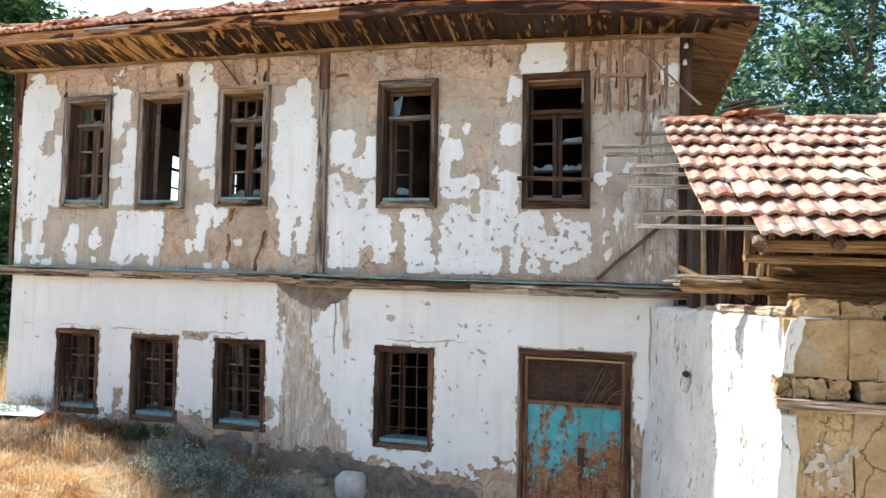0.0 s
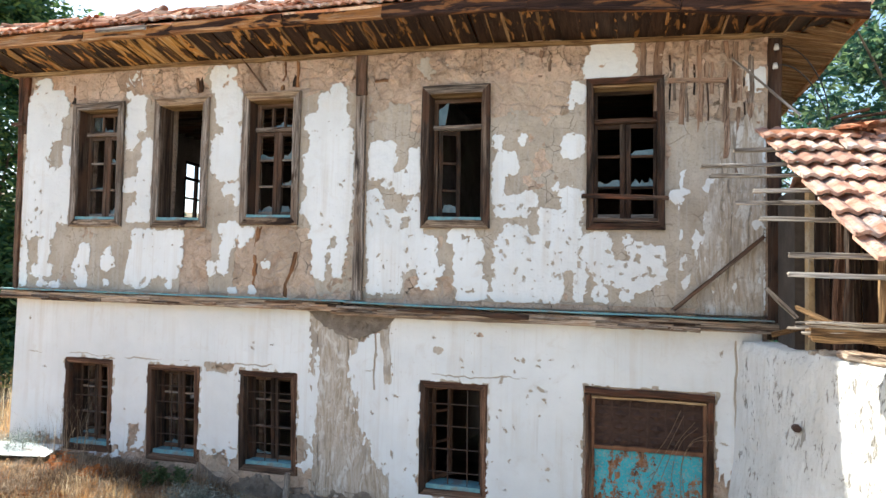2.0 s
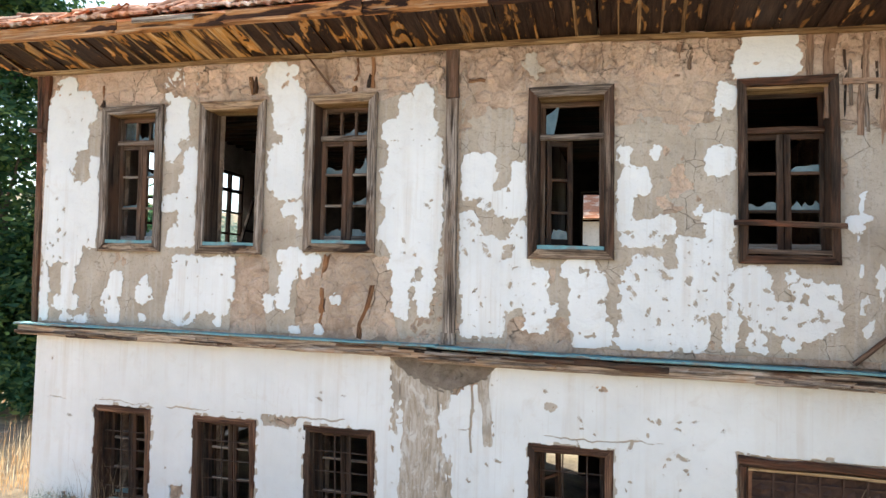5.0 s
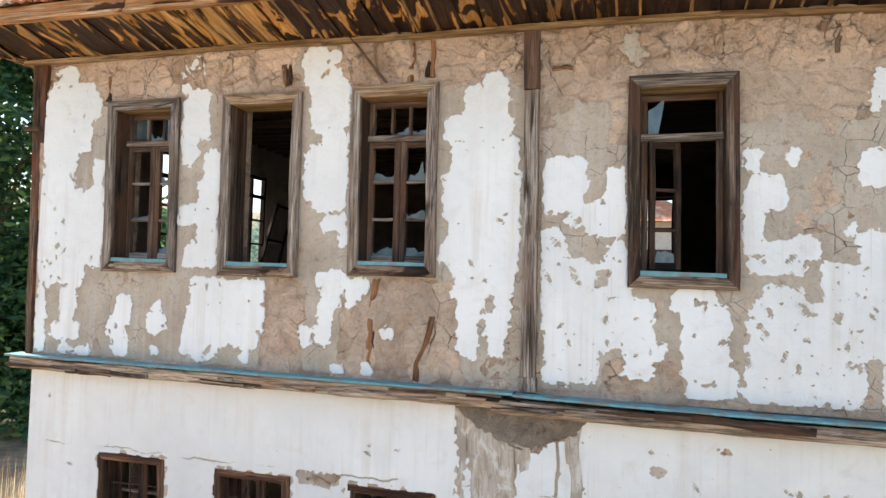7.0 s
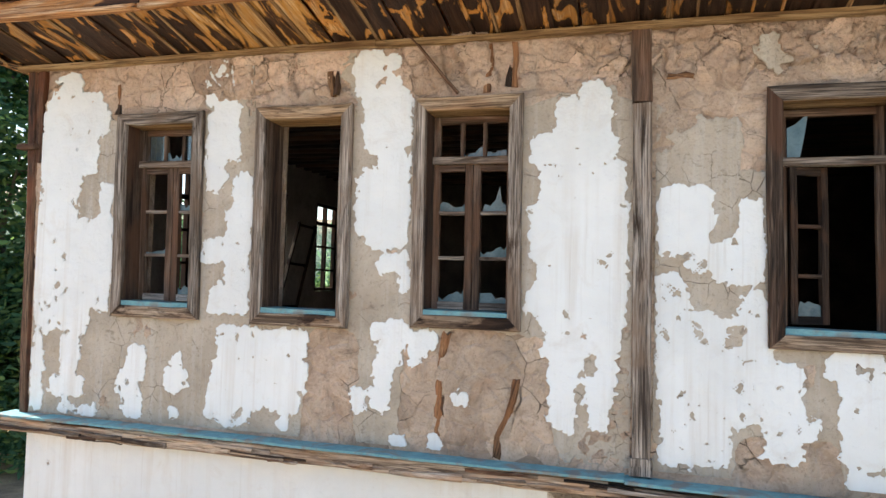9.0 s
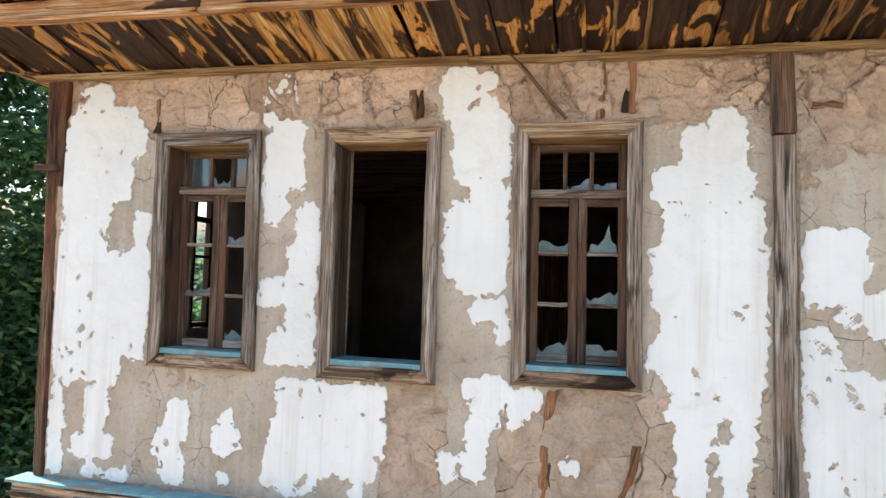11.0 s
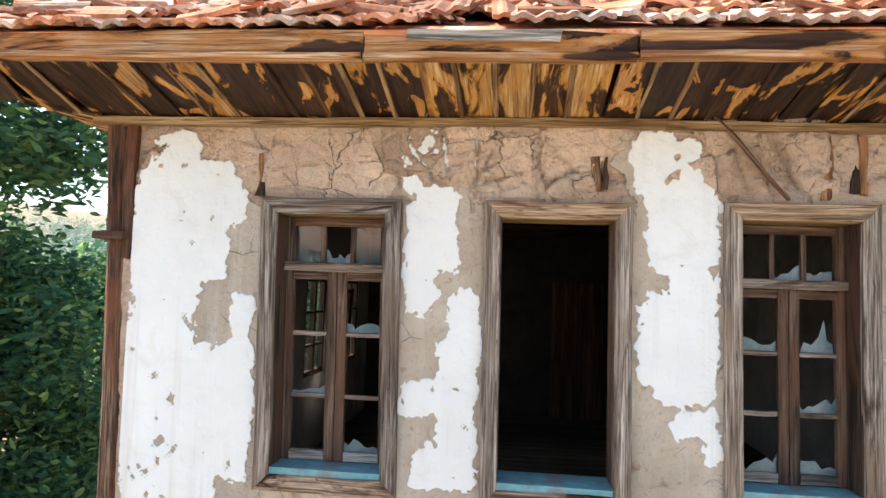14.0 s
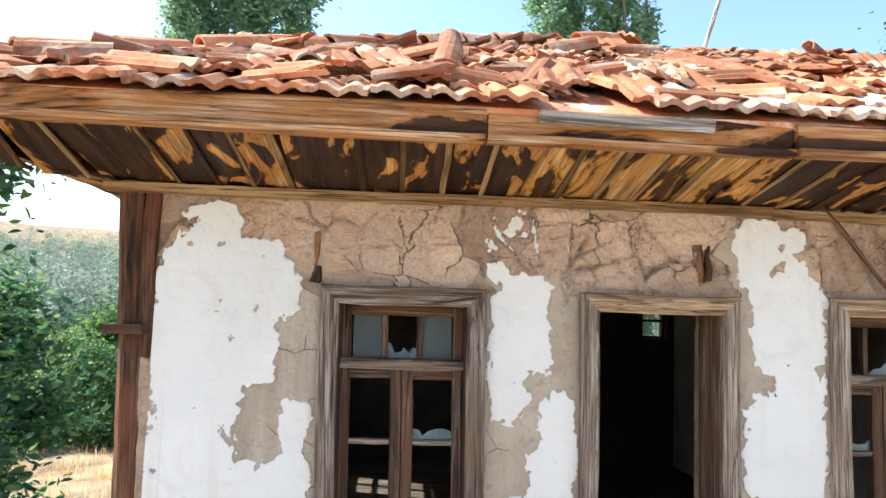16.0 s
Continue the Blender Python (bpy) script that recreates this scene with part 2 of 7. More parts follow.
WOOD_BROWN = wood("brown pole wood", (0.40, 0.26, 0.135), (0.22, 0.130, 0.060), (0.060, 0.032, 0.016), (0.54, 0.68), (0.035, 0.020, 0.012))
WOOD_FLOOR = wood("dusty floorboards", (0.26, 0.22, 0.18), (0.17, 0.135, 0.105), (0.06, 0.045, 0.035), (0.6, 0.8))


def mud_material():
    m = Mat("straw mud render", rough=0.95, spec=0.1)
    big = m.noise(1.1, 5, 0.55, None, 0.4)
    mid = m.noise(6, 7, 0.68, None, 0.8)
    fine = m.noise(60, 5, 0.7)
    run = m.noise(1.0, 5, 0.6, m.place((9, 9, 0.9)))
    straw = m.noise(1.0, 3, 0.6, m.place((30, 160, 160)))
    w = m.t.nodes.new("ShaderNodeTexNoise")
    w.inputs["Scale"].default_value, w.inputs["Detail"].default_value = 4.0, 5
    wob = m.mix(0.11, m.coord.outputs["Object"], w.outputs["Color"], "ADD")
    hair = m.cracks(3.9, wob)
    c = m.ramp(mid, (0.30, (0.39, 0.268, 0.190)), (0.48, (0.595, 0.440, 0.330)), (0.70, (0.71, 0.565, 0.445)))
    c = m.mix(m.ramp(big, (0.48, 0.0), (0.60, 0.50)), c, (0.50, 0.405, 0.312))
    c = m.mix(m.ramp(m.noise(2.9, 6, 0.66, m.place((1, 1, 1.2)), 0.9), (0.56, 0.0), (0.60, 0.5)), c, (0.44, 0.315, 0.222))
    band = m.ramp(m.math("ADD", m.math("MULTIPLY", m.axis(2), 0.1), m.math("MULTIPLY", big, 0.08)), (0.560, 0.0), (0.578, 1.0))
    c = m.mix(m.math("MULTIPLY", band, m.ramp(mid, (0.35, 0.95), (0.72, 0.35))), c, (0.715, 0.520, 0.395))    # warm bounce under the eave put into the colour of the bared top clods
    c = m.mix(m.ramp(run, (0.55, 0.0), (0.75, 0.55)), c, (0.50, 0.44, 0.37))
    c = m.mix(m.ramp(m.noise(2.3, 6, 0.6, None, 0.5), (0.56, 0.0), (0.68, 0.6)), c, (0.52, 0.335, 0.212))
    c = m.mix(m.ramp(fine, (0.34, 0.45), (0.46, 0.0)), c, (0.28, 0.205, 0.15))
    # speckle colours add the contrast that faint relief shading lacks
    grit = m.noise(24, 5, 0.7, None, 0.3)
    c = m.mix(m.ramp(grit, (0.34, 0.30), (0.43, 0.0)), c, (0.30, 0.215, 0.155))
    c = m.mix(m.ramp(grit, (0.58, 0.0), (0.70, 0.45)), c, (0.72, 0.60, 0.47))
    c = m.mix(m.ramp(straw, (0.66, 0.0), (0.74, 0.35)), c, (0.52, 0.43, 0.30))
    lump = m.t.nodes.new("ShaderNodeRGBToBW")                # each clod a little lighter or darker
    m.link(m.cells(3.9, wob), lump.inputs[0])
    c = m.mix(m.ramp(m.noise(1.3, 4, 0.6), (0.42, 0.2), (0.60, 1.0)), c, m.mix(1.0, c, m.ramp(lump.outputs[0], (0.25, (0.72, 0.70, 0.68)), (0.75, (1.16, 1.16, 1.15))), "MULTIPLY"))
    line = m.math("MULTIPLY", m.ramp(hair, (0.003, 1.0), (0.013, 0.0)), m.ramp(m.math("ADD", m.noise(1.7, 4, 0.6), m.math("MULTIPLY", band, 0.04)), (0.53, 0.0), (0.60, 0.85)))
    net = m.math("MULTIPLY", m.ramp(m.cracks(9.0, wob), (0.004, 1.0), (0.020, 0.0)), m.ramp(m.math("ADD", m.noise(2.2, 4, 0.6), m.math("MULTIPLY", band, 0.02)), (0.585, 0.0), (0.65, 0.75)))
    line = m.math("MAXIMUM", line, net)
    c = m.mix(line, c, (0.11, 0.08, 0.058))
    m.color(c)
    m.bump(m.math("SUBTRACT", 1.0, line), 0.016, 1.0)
    m.bump(m.ramp(m.cracks(7.0, wob), (0.0, 0.0), (0.16, 1.0)), 0.018, 0.7)
    m.bump(mid, 0.045, 0.9).bump(m.noise(17, 6, 0.68, None, 0.6), 0.016, 0.9).bump(fine, 0.008, 0.9).bump(straw, 0.003, 0.6)
    return m.m


def undercoat_material():
    m = Mat("greyish lime undercoat", rough=0.93, spec=0.12)
    a, f = m.noise(2.0, 6, 0.6, None, 0.4), m.noise(45, 5, 0.65)
    run = m.noise(1.0, 5, 0.6, m.place((14, 14, 0.8)))
    c = m.ramp(a, (0.30, (0.40, 0.330, 0.255)), (0.70, (0.590, 0.510, 0.415)))
    c = m.mix(m.ramp(run, (0.52, 0.0), (0.72, 0.5)), c, (0.60, 0.57, 0.52))
    c = m.mix(m.ramp(m.noise(3.7, 7, 0.68, None, 0.7), (0.56, 0.0), (0.70, 0.55)), c, (0.40, 0.305, 0.215))
    c = m.mix(m.ramp(m.noise(9, 6, 0.7, None, 0.8), (0.60, 0.0), (0.68, 0.7)), c, (0.24, 0.19, 0.145))
    c = m.mix(m.ramp(f, (0.28, 0.5), (0.45, 0.0)), c, (0.24, 0.19, 0.145))
    w = m.t.nodes.new("ShaderNodeTexNoise")
    w.inputs["Scale"].default_value, w.inputs["Detail"].default_value = 5.0, 5
    hair = m.math("MULTIPLY", m.ramp(m.cracks(6.5, m.mix(0.12, m.coord.outputs["Object"], w.outputs["Color"], "ADD")), (0.003, 1.0), (0.014, 0.0)), m.ramp(m.noise(2.3, 4, 0.6), (0.50, 0.0), (0.58, 0.8)))
    c = m.mix(hair, c, (0.13, 0.10, 0.075))
    m.color(c).bump(m.noise(7, 6, 0.65), 0.040, 0.8).bump(m.math("SUBTRACT", 1.0, hair), 0.008, 0.9).bump(m.noise(19, 6, 0.7, None, 0.6), 0.014, 0.8).bump(f, 0.005, 0.7)
    return m.m


def plaster_material():
    m = Mat("flaking white limewash", rough=0.9, spec=0.15)
    big = m.noise(0.8, 5, 0.6)
    fine = m.noise(38, 5, 0.65)
    run = m.noise(1.0, 5, 0.6, m.place((11, 11, 0.55)))
    run2 = m.noise(1.0, 4, 0.6, m.place((34, 34, 0.9)))
    c = m.ramp(big, (0.30, (0.725, 0.728, 0.715)), (0.62, (0.850, 0.852, 0.840)))
    wet = m.ramp(m.noise(0.9, 5, 0.6, None, 0.6), (0.40, 0.0), (0.56, 1.0))
    c = m.mix(m.math("MULTIPLY", wet, m.ramp(run, (0.50, 0.0), (0.72, 0.42))), c, (0.62, 0.54, 0.45))
    c = m.mix(m.math("MULTIPLY", wet, m.ramp(run2, (0.60, 0.0), (0.74, 0.30))), c, (0.52, 0.45, 0.37))
    c = m.mix(m.ramp(m.noise(4.2, 7, 0.7, None, 0.7), (0.56, 0.0), (0.72, 0.40)), c, (0.66, 0.60, 0.53))
    c = m.mix(m.ramp(fine, (0.22, 0.35), (0.36, 0.0)), c, (0.55, 0.50, 0.44))
    m.color(c)
    m.bump(m.noise(5, 5, 0.6), 0.03, 0.6).bump(m.noise(15, 6, 0.65, None, 0.4), 0.010, 0.6).bump(fine, 0.005, 0.6)
    return m.m


def rainwash_material():
    """Mud carried down over the whitewash in fine wavering streaks."""
    m = Mat("mud-streaked whitewash", rough=0.93, spec=0.12)
    w = m.t.nodes.new("ShaderNodeTexNoise")
    w.inputs["Scale"].default_value, w.inputs["Detail"].default_value = 2.5, 4
    mp = m.t.nodes.new("ShaderNodeMapping")
    mp.inputs["Scale"].default_value = (1, 1, 0.055)
    m.link(m.mix(0.15, m.coord.outputs["Object"], w.outputs["Color"], "ADD"), mp.inputs["Vector"])
    a, b = m.noise(26, 6, 0.65, mp.outputs[0]), m.noise(70, 4, 0.6, mp.outputs[0])
    big, f = m.noise(2.2, 5, 0.6, None, 0.5), m.noise(42, 5, 0.65)
    c = m.ramp(b, (0.34, (0.36, 0.285, 0.212)), (0.62, (0.53, 0.445, 0.350)))
    c = m.mix(m.ramp(a, (0.44, 0.0), (0.64, 0.55)), c, (0.66, 0.62, 0.565))
    c = m.mix(m.ramp(m.noise(1.0, 7, 0.7, m.place((9, 9, 3.5)), 0.9), (0.52, 0.0), (0.58, 0.8)), c, (0.70, 0.67, 0.62))
    c = m.mix(m.ramp(m.noise(11, 6, 0.7, None, 0.8), (0.58, 0.0), (0.66, 0.7)), c, (0.30, 0.25, 0.205))
    c = m.mix(m.ramp(big, (0.52, 0.0), (0.62, 0.75)), c, (0.36, 0.305, 0.25))
    c = m.mix(m.ramp(f, (0.28, 0.5), (0.44, 0.0)), c, (0.25, 0.20, 0.155))
    c = m.mix(m.ramp(a, (0.33, 0.8), (0.41, 0.0)), c, (0.17, 0.142, 0.115))
    m.color(c).bump(a, 0.018, 0.8).bump(f, 0.006, 0.7)
    return m.m


RAINWASH = rainwash_material()


def shed_plaster():
    m = Mat("rain-streaked limewash", rough=0.92, spec=0.12)
    a, f = m.noise(1.6, 6, 0.62, None, 0.5), m.noise(40, 5, 0.65)
    run, run2 = m.noise(1.0, 6, 0.62, m.place((13, 13, 0.7)), 0.2), m.noise(1.0, 5, 0.6, m.place((46, 46, 2.2)))
    c = m.ramp(a, (0.30, (0.58, 0.555, 0.51)), (0.60, (0.715, 0.700, 0.668)))
    c = m.mix(m.ramp(run, (0.52, 0.0), (0.72, 0.40)), c, (0.53, 0.49, 0.43))
    c = m.mix(m.ramp(run2, (0.58, 0.0), (0.70, 0.40)), c, (0.44, 0.40, 0.35))
    where = m.math("MULTIPLY", m.math("SUBTRACT", m.noise(2.1, 3, 0.5), 0.5), 0.34)
    chip = m.math("ADD", m.noise(1.0, 7, 0.66, m.place((19, 19, 8.5)), 0.7), where)
    c = m.mix(m.ramp(chip, (0.622, 0.0), (0.632, 1.0)), c, m.ramp(f, (0.35, (0.25, 0.225, 0.195)), (0.65, (0.38, 0.345, 0.30))))
    small = m.math("ADD", m.noise(1.0, 5, 0.6, m.place((52, 52, 24)), 0.4), where)
    c = m.mix(m.ramp(small, (0.685, 0.0), (0.695, 0.9)), c, (0.25, 0.222, 0.19))
    c = m.mix(m.ramp(f, (0.26, 0.35), (0.40, 0.0)), c, (0.46, 0.42, 0.36))
    m.color(c).bump(a, 0.03).bump(m.ramp(chip, (0.605, 1.0), (0.632, 0.0)), 0.008, 0.8).bump(m.noise(13, 6, 0.65), 0.020, 0.8).bump(f, 0.006)
    return m.m


SHED_PLASTER = shed_plaster()
MUD, PLASTER, UNDERCOAT = mud_material(), plaster_material(), undercoat_material()


def simple(name, c0, c1, scale=8.0, rough=0.85, bump=0.008, c2=None, metal=0.0, spec=0.25, by_object=False, stain=None, tone=(0.70, 1.15), split=0.0):
    """Two- or three-toned rough surface with grain."""
    m = Mat(name, rough=rough, metal=metal, spec=spec)
    vec = m.place((1, 1, 1), by_object)
    n, f = m.noise(scale, 6, 0.6, vec, 0.3), m.noise(scale * 9, 4, 0.6, vec)
    c = m.ramp(n, (0.30, c0), (0.68, c1))
    if c2:
        c = m.mix(m.ramp(m.noise(scale * 0.35, 5, 0.6, vec, 0.5), (0.52, 0.0), (0.62, 0.85)), c, c2)
    c = m.mix(m.ramp(f, (0.28, 0.35), (0.5, 0.0)), c, tuple(v * 0.5 for v in c0))
    if by_object:
        shade = m.ramp(m.info.outputs["Random"], (0.0, (tone[0], tone[0] * 0.95, tone[0] * 0.92)), (1.0, (tone[1], tone[1] * 0.98, tone[1] * 0.96)))
        c = m.mix(1.0, c, shade, "MULTIPLY")
    if stain:
        c = m.mix(m.ramp(m.noise(scale * 0.8, 7, 0.7, vec, 0.8), (0.58, 0.0), (0.68, 0.85)), c, stain)
        c = m.mix(m.ramp(m.noise(scale * 3.5, 5, 0.7, vec, 0.5), (0.60, 0.0), (0.66, 0.75)), c, stain)
    if split:                                            # drying cracks
        w = m.t.nodes.new("ShaderNodeTexNoise")
        w.inputs["Scale"].default_value, w.inputs["Detail"].default_value = 3.5, 5
        line = m.math("MULTIPLY", m.ramp(m.cracks(split, m.mix(0.25, vec, w.outputs["Color"], "ADD")), (0.004, 1.0), (0.022, 0.0)), m.ramp(m.noise(1.9, 4, 0.6, vec), (0.50, 0.0), (0.60, 0.8)))
        c = m.mix(line, c, tuple(v * 0.45 for v in c0))
        m.bump(m.math("SUBTRACT", 1.0, line), 0.014, 1.0)
    m.color(c)
    m.bump(n, bump).bump(f, bump * 0.35)
    return m.m


TILE = simple("sun-bleached clay tile", (0.42, 0.190, 0.122), (0.62, 0.425, 0.335), 9.0, 0.9, 0.012, (0.70, 0.61, 0.54), by_object=True, stain=(0.105, 0.062, 0.046), tone=(0.62, 1.14))
# the cream patches also paint in white-hot sun highlights
TILE_OLD = simple("weathered clay tile", (0.42, 0.145, 0.065), (0.58, 0.275, 0.155), 6.0, 0.9, 0.008, (0.78, 0.62, 0.48), by_object=True, stain=(0.11, 0.060, 0.038), tone=(0.45, 1.25))
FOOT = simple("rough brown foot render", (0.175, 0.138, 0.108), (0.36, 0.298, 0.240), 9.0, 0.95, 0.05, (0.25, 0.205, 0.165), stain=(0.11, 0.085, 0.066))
ADOBE = simple("ochre adobe", (0.36, 0.240, 0.118), (0.52, 0.385, 0.220), 7.0, 0.95, 0.03, (0.45, 0.385, 0.29), by_object=True, stain=(0.26, 0.18, 0.10), split=4.0)
STONE = simple("pale field stone", (0.34, 0.29, 0.23), (0.56, 0.50, 0.42), 5.0, 0.92, 0.02, by_object=True)
ROCK = simple("white limestone", (0.36, 0.35, 0.33), (0.56, 0.55, 0.52), 6.0, 0.9, 0.03)
TEAL = simple("faded teal paint", (0.13, 0.27, 0.295), (0.21, 0.40, 0.43), 14.0, 0.7, 0.004, (0.23, 0.205, 0.18))
IRON = simple("rusty iron bar", (0.035, 0.026, 0.022), (0.10, 0.060, 0.042), 20.0, 0.75, 0.002)
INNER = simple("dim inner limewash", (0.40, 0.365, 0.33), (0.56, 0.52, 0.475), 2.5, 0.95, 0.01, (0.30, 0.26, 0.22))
INNER_DARK = simple("dark inner boards", (0.045, 0.036, 0.030), (0.10, 0.080, 0.066), 3.0, 0.9, 0.01)
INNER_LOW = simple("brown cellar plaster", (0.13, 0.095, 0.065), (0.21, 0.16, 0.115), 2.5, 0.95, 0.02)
ZINC = simple("dull tin sheet", (0.42, 0.46, 0.48), (0.62, 0.66, 0.68), 6.0, 0.45, 0.004, (0.35, 0.30, 0.26), 0.6)
CERAMIC = simple("white porcelain", (0.70, 0.70, 0.68), (0.82, 0.82, 0.80), 10.0, 0.25, 0.001, spec=0.5)
CABLE = simple("black cable", (0.03, 0.03, 0.03), (0.06, 0.06, 0.06), 20.0, 0.6, 0.001)
BARK = simple("grey bark", (0.12, 0.09, 0.07), (0.26, 0.21, 0.17), 9.0, 0.95, 0.03)
EARTH_IN = simple("trodden earth", (0.16, 0.12, 0.09), (0.26, 0.20, 0.15), 3.0, 0.95, 0.02)
HOUSE_FAR = simple("cream far wall", (0.60, 0.56, 0.50), (0.72, 0.69, 0.63), 1.0, 0.9, 0.005)
HOUSE_GREY = simple("grey rendered wall", (0.26, 0.25, 0.235), (0.36, 0.345, 0.32), 1.0, 0.9, 0.005)


def rust_door():
    m = Mat("flaking teal paint on rust", rough=0.7, spec=0.3)
    a, f = m.noise(2.6, 7, 0.66, m.place((1.5, 1, 0.75)), 0.6), m.noise(30, 5, 0.7)
    drip = m.noise(1.0, 6, 0.65, m.place((9, 9, 1.3)), 0.5)
    rust = m.ramp(m.noise(5.5, 7, 0.68), (0.30, (0.050, 0.022, 0.014)), (0.46, (0.19, 0.074, 0.028)), (0.58, (0.30, 0.135, 0.055)), (0.74, (0.42, 0.30, 0.21)))
    rust = m.mix(m.ramp(drip, (0.53, 0.0), (0.62, 0.85)), rust, (0.045, 0.020, 0.013))
    pale = m.mix(m.ramp(f, (0.48, 0.0), (0.62, 0.45)), rust, (0.37, 0.30, 0.235))
    z = m.axis(2)
    keep = m.math("ADD", a, m.math("MULTIPLY", m.math("SUBTRACT", z, 1.02), 0.20))
    keep = m.math("ADD", keep, m.math("MULTIPLY", m.math("SUBTRACT", drip, 0.5), -0.35))
    keep = m.math("ADD", keep, m.math("MULTIPLY", m.math("SUBTRACT", m.noise(20, 7, 0.78), 0.5), 0.62))
    teal = m.ramp(m.noise(7, 5, 0.65), (0.34, (0.06, 0.31, 0.36)), (0.55, (0.05, 0.41, 0.48)), (0.72, (0.20, 0.44, 0.46)))
    worn = m.mix(m.ramp(m.noise(46, 5, 0.7), (0.52, 0.0), (0.60, 0.7)), teal, (0.36, 0.33, 0.28))
    c = m.mix(m.ramp(keep, (0.50, 0.0), (0.54, 1.0)), pale, worn)
    m.color(c).bump(keep, 0.004, 0.6).bump(f, 0.002, 0.7)
    return m.m


RUST_TEAL = rust_door()
RUST = simple("brown rust", (0.10, 0.045, 0.026), (0.24, 0.12, 0.066), 7.0, 0.8, 0.004)
RUST_DARK = simple("dark rusty sheet", (0.045, 0.026, 0.020), (0.10, 0.055, 0.040), 9.0, 0.7, 0.004)


def glass_material():
    m = bpy.data.materials.new("dusty window glass")
    m.use_nodes = True
    t = m.node_tree
    b = t.nodes["Principled BSDF"]
    b.inputs["Base Color"].default_value = (0.70, 0.88, 0.92, 1)
    b.inputs["Roughness"].default_value = 0.06
    b.inputs["Transmission Weight"].default_value = 0.93
    b.inputs["IOR"].default_value = 1.6
    b.inputs["Specular IOR Level"].default_value = 0.8
    return m


GLASS = glass_material()
# dust colour, with the teal of mirrored sky put in
SHARD = simple("dusty shard with sky teal", (0.075, 0.130, 0.150), (0.150, 0.225, 0.245), 9.0, 0.22, 0.001, (0.24, 0.265, 0.265), spec=0.6)


def leaf_material(name, c0, c1, c2, clump=None, fall=0.55, broad=2.6):
    m = Mat(name, rough=0.55, spec=0.35)
    g = m.t.nodes.new("ShaderNodeNewGeometry")
    c = m.ramp(g.outputs["Random Per Island"], (0.0, c0), (0.55, c1), (1.0, c2))
    if clump:                                        # whole tufts of another colour
        c = m.mix(m.ramp(m.noise(broad, 4, 0.6), (0.42, 0.0), (0.54, 0.9)), c, clump)
    m.color(c)
    tr = m.t.nodes.new("ShaderNodeBsdfTranslucent")
    m.link(c, tr.inputs[0])
    mx = m.t.nodes.new("ShaderNodeMixShader")
    mx.inputs[0].default_value = fall
    m.link(m.b.outputs[0], mx.inputs[1])
    m.link(tr.outputs[0], mx.inputs[2])
    m.link(mx.outputs[0], m.t.nodes["Material Output"].inputs[0])
    return m.m


LEAF = leaf_material("walnut leaves", (0.036, 0.092, 0.046), (0.080, 0.175, 0.070), (0.25, 0.37, 0.100), fall=0.45)
LEAF_TEAL = leaf_material("bluish green leaves", (0.013, 0.052, 0.042), (0.040, 0.112, 0.074), (0.26, 0.38, 0.165), fall=0.42)
LEAF_POPLAR = leaf_material("poplar leaves", (0.12, 0.22, 0.135), (0.235, 0.38, 0.215), (0.40, 0.53, 0.28))
# brighter copy of the walnut leaves, sunlight put into the colour
LEAF_MID = leaf_material("sunlit walnut leaves", (0.040, 0.110, 0.058), (0.095, 0.205, 0.098), (0.32, 0.44, 0.14), fall=0.5)
LEAF_LIGHT = leaf_material("yellowish walnut leaves", (0.055, 0.125, 0.050), (0.120, 0.225, 0.075), (0.34, 0.43, 0.115))
# distance haze is put into this leaf colour
LEAF_PALE = leaf_material("haze-paled far leaves", (0.17, 0.215, 0.17), (0.29, 0.345, 0.275), (0.41, 0.44, 0.355), (0.145, 0.205, 0.15), fall=0.5, broad=0.13)
STRAW = leaf_material("dry straw", (0.56, 0.38, 0.19), (0.76, 0.60, 0.38), (0.88, 0.78, 0.58), (0.62, 0.315, 0.10))
WEED = leaf_material("grey dry weed", (0.115, 0.140, 0.122), (0.245, 0.285, 0.255), (0.50, 0.53, 0.48))
TWIG = leaf_material("brown dead stems", (0.17, 0.11, 0.065), (0.32, 0.22, 0.14), (0.50, 0.39, 0.28))
FLOWER = leaf_material("small white flowers", (0.60, 0.60, 0.52), (0.70, 0.70, 0.62), (0.78, 0.78, 0.72))
GREEN_WEED = leaf_material("green weed", (0.05, 0.085, 0.035), (0.085, 0.13, 0.05), (0.14, 0.18, 0.08))
BROWN_WEED = leaf_material("dark brown dead weeds", (0.060, 0.036, 0.022), (0.13, 0.080, 0.048), (0.27, 0.165, 0.095))
RUST_WEED = leaf_material("orange withered flowers", (0.36, 0.11, 0.03), (0.50, 0.18, 0.05), (0.58, 0.25, 0.08))


def ground_material():
    m = Mat("dry earth and stubble", rough=0.97, spec=0.08)
    a, b, f = m.noise(0.35, 6, 0.6), m.noise(2.2, 6, 0.65), m.noise(26, 5, 0.7)
    c = m.ramp(b, (0.28, (0.12, 0.093, 0.066)), (0.52, (0.235, 0.185, 0.130)), (0.78, (0.37, 0.305, 0.22)))
    c = m.mix(m.ramp(a, (0.46, 0.0), (0.62, 0.8)), c, (0.47, 0.36, 0.215))
    yard = m.ramp(m.math("ADD", m.math("MULTIPLY", m.axis(1), -0.1), m.math("MULTIPLY", b, 0.16)), (0.30, 0.0), (0.40, 1.0))   # pale dust of the yard, added to bounce light up to the eaves
    c = m.mix(yard, c, m.ramp(b, (0.3, (0.42, 0.345, 0.25)), (0.7, (0.58, 0.49, 0.37))))
    c = m.mix(m.ramp(f, (0.30, 0.6), (0.5, 0.0)), c, (0.085, 0.066, 0.048))
    m.color(c).bump(b, 0.05).bump(f, 0.015)
    return m.m


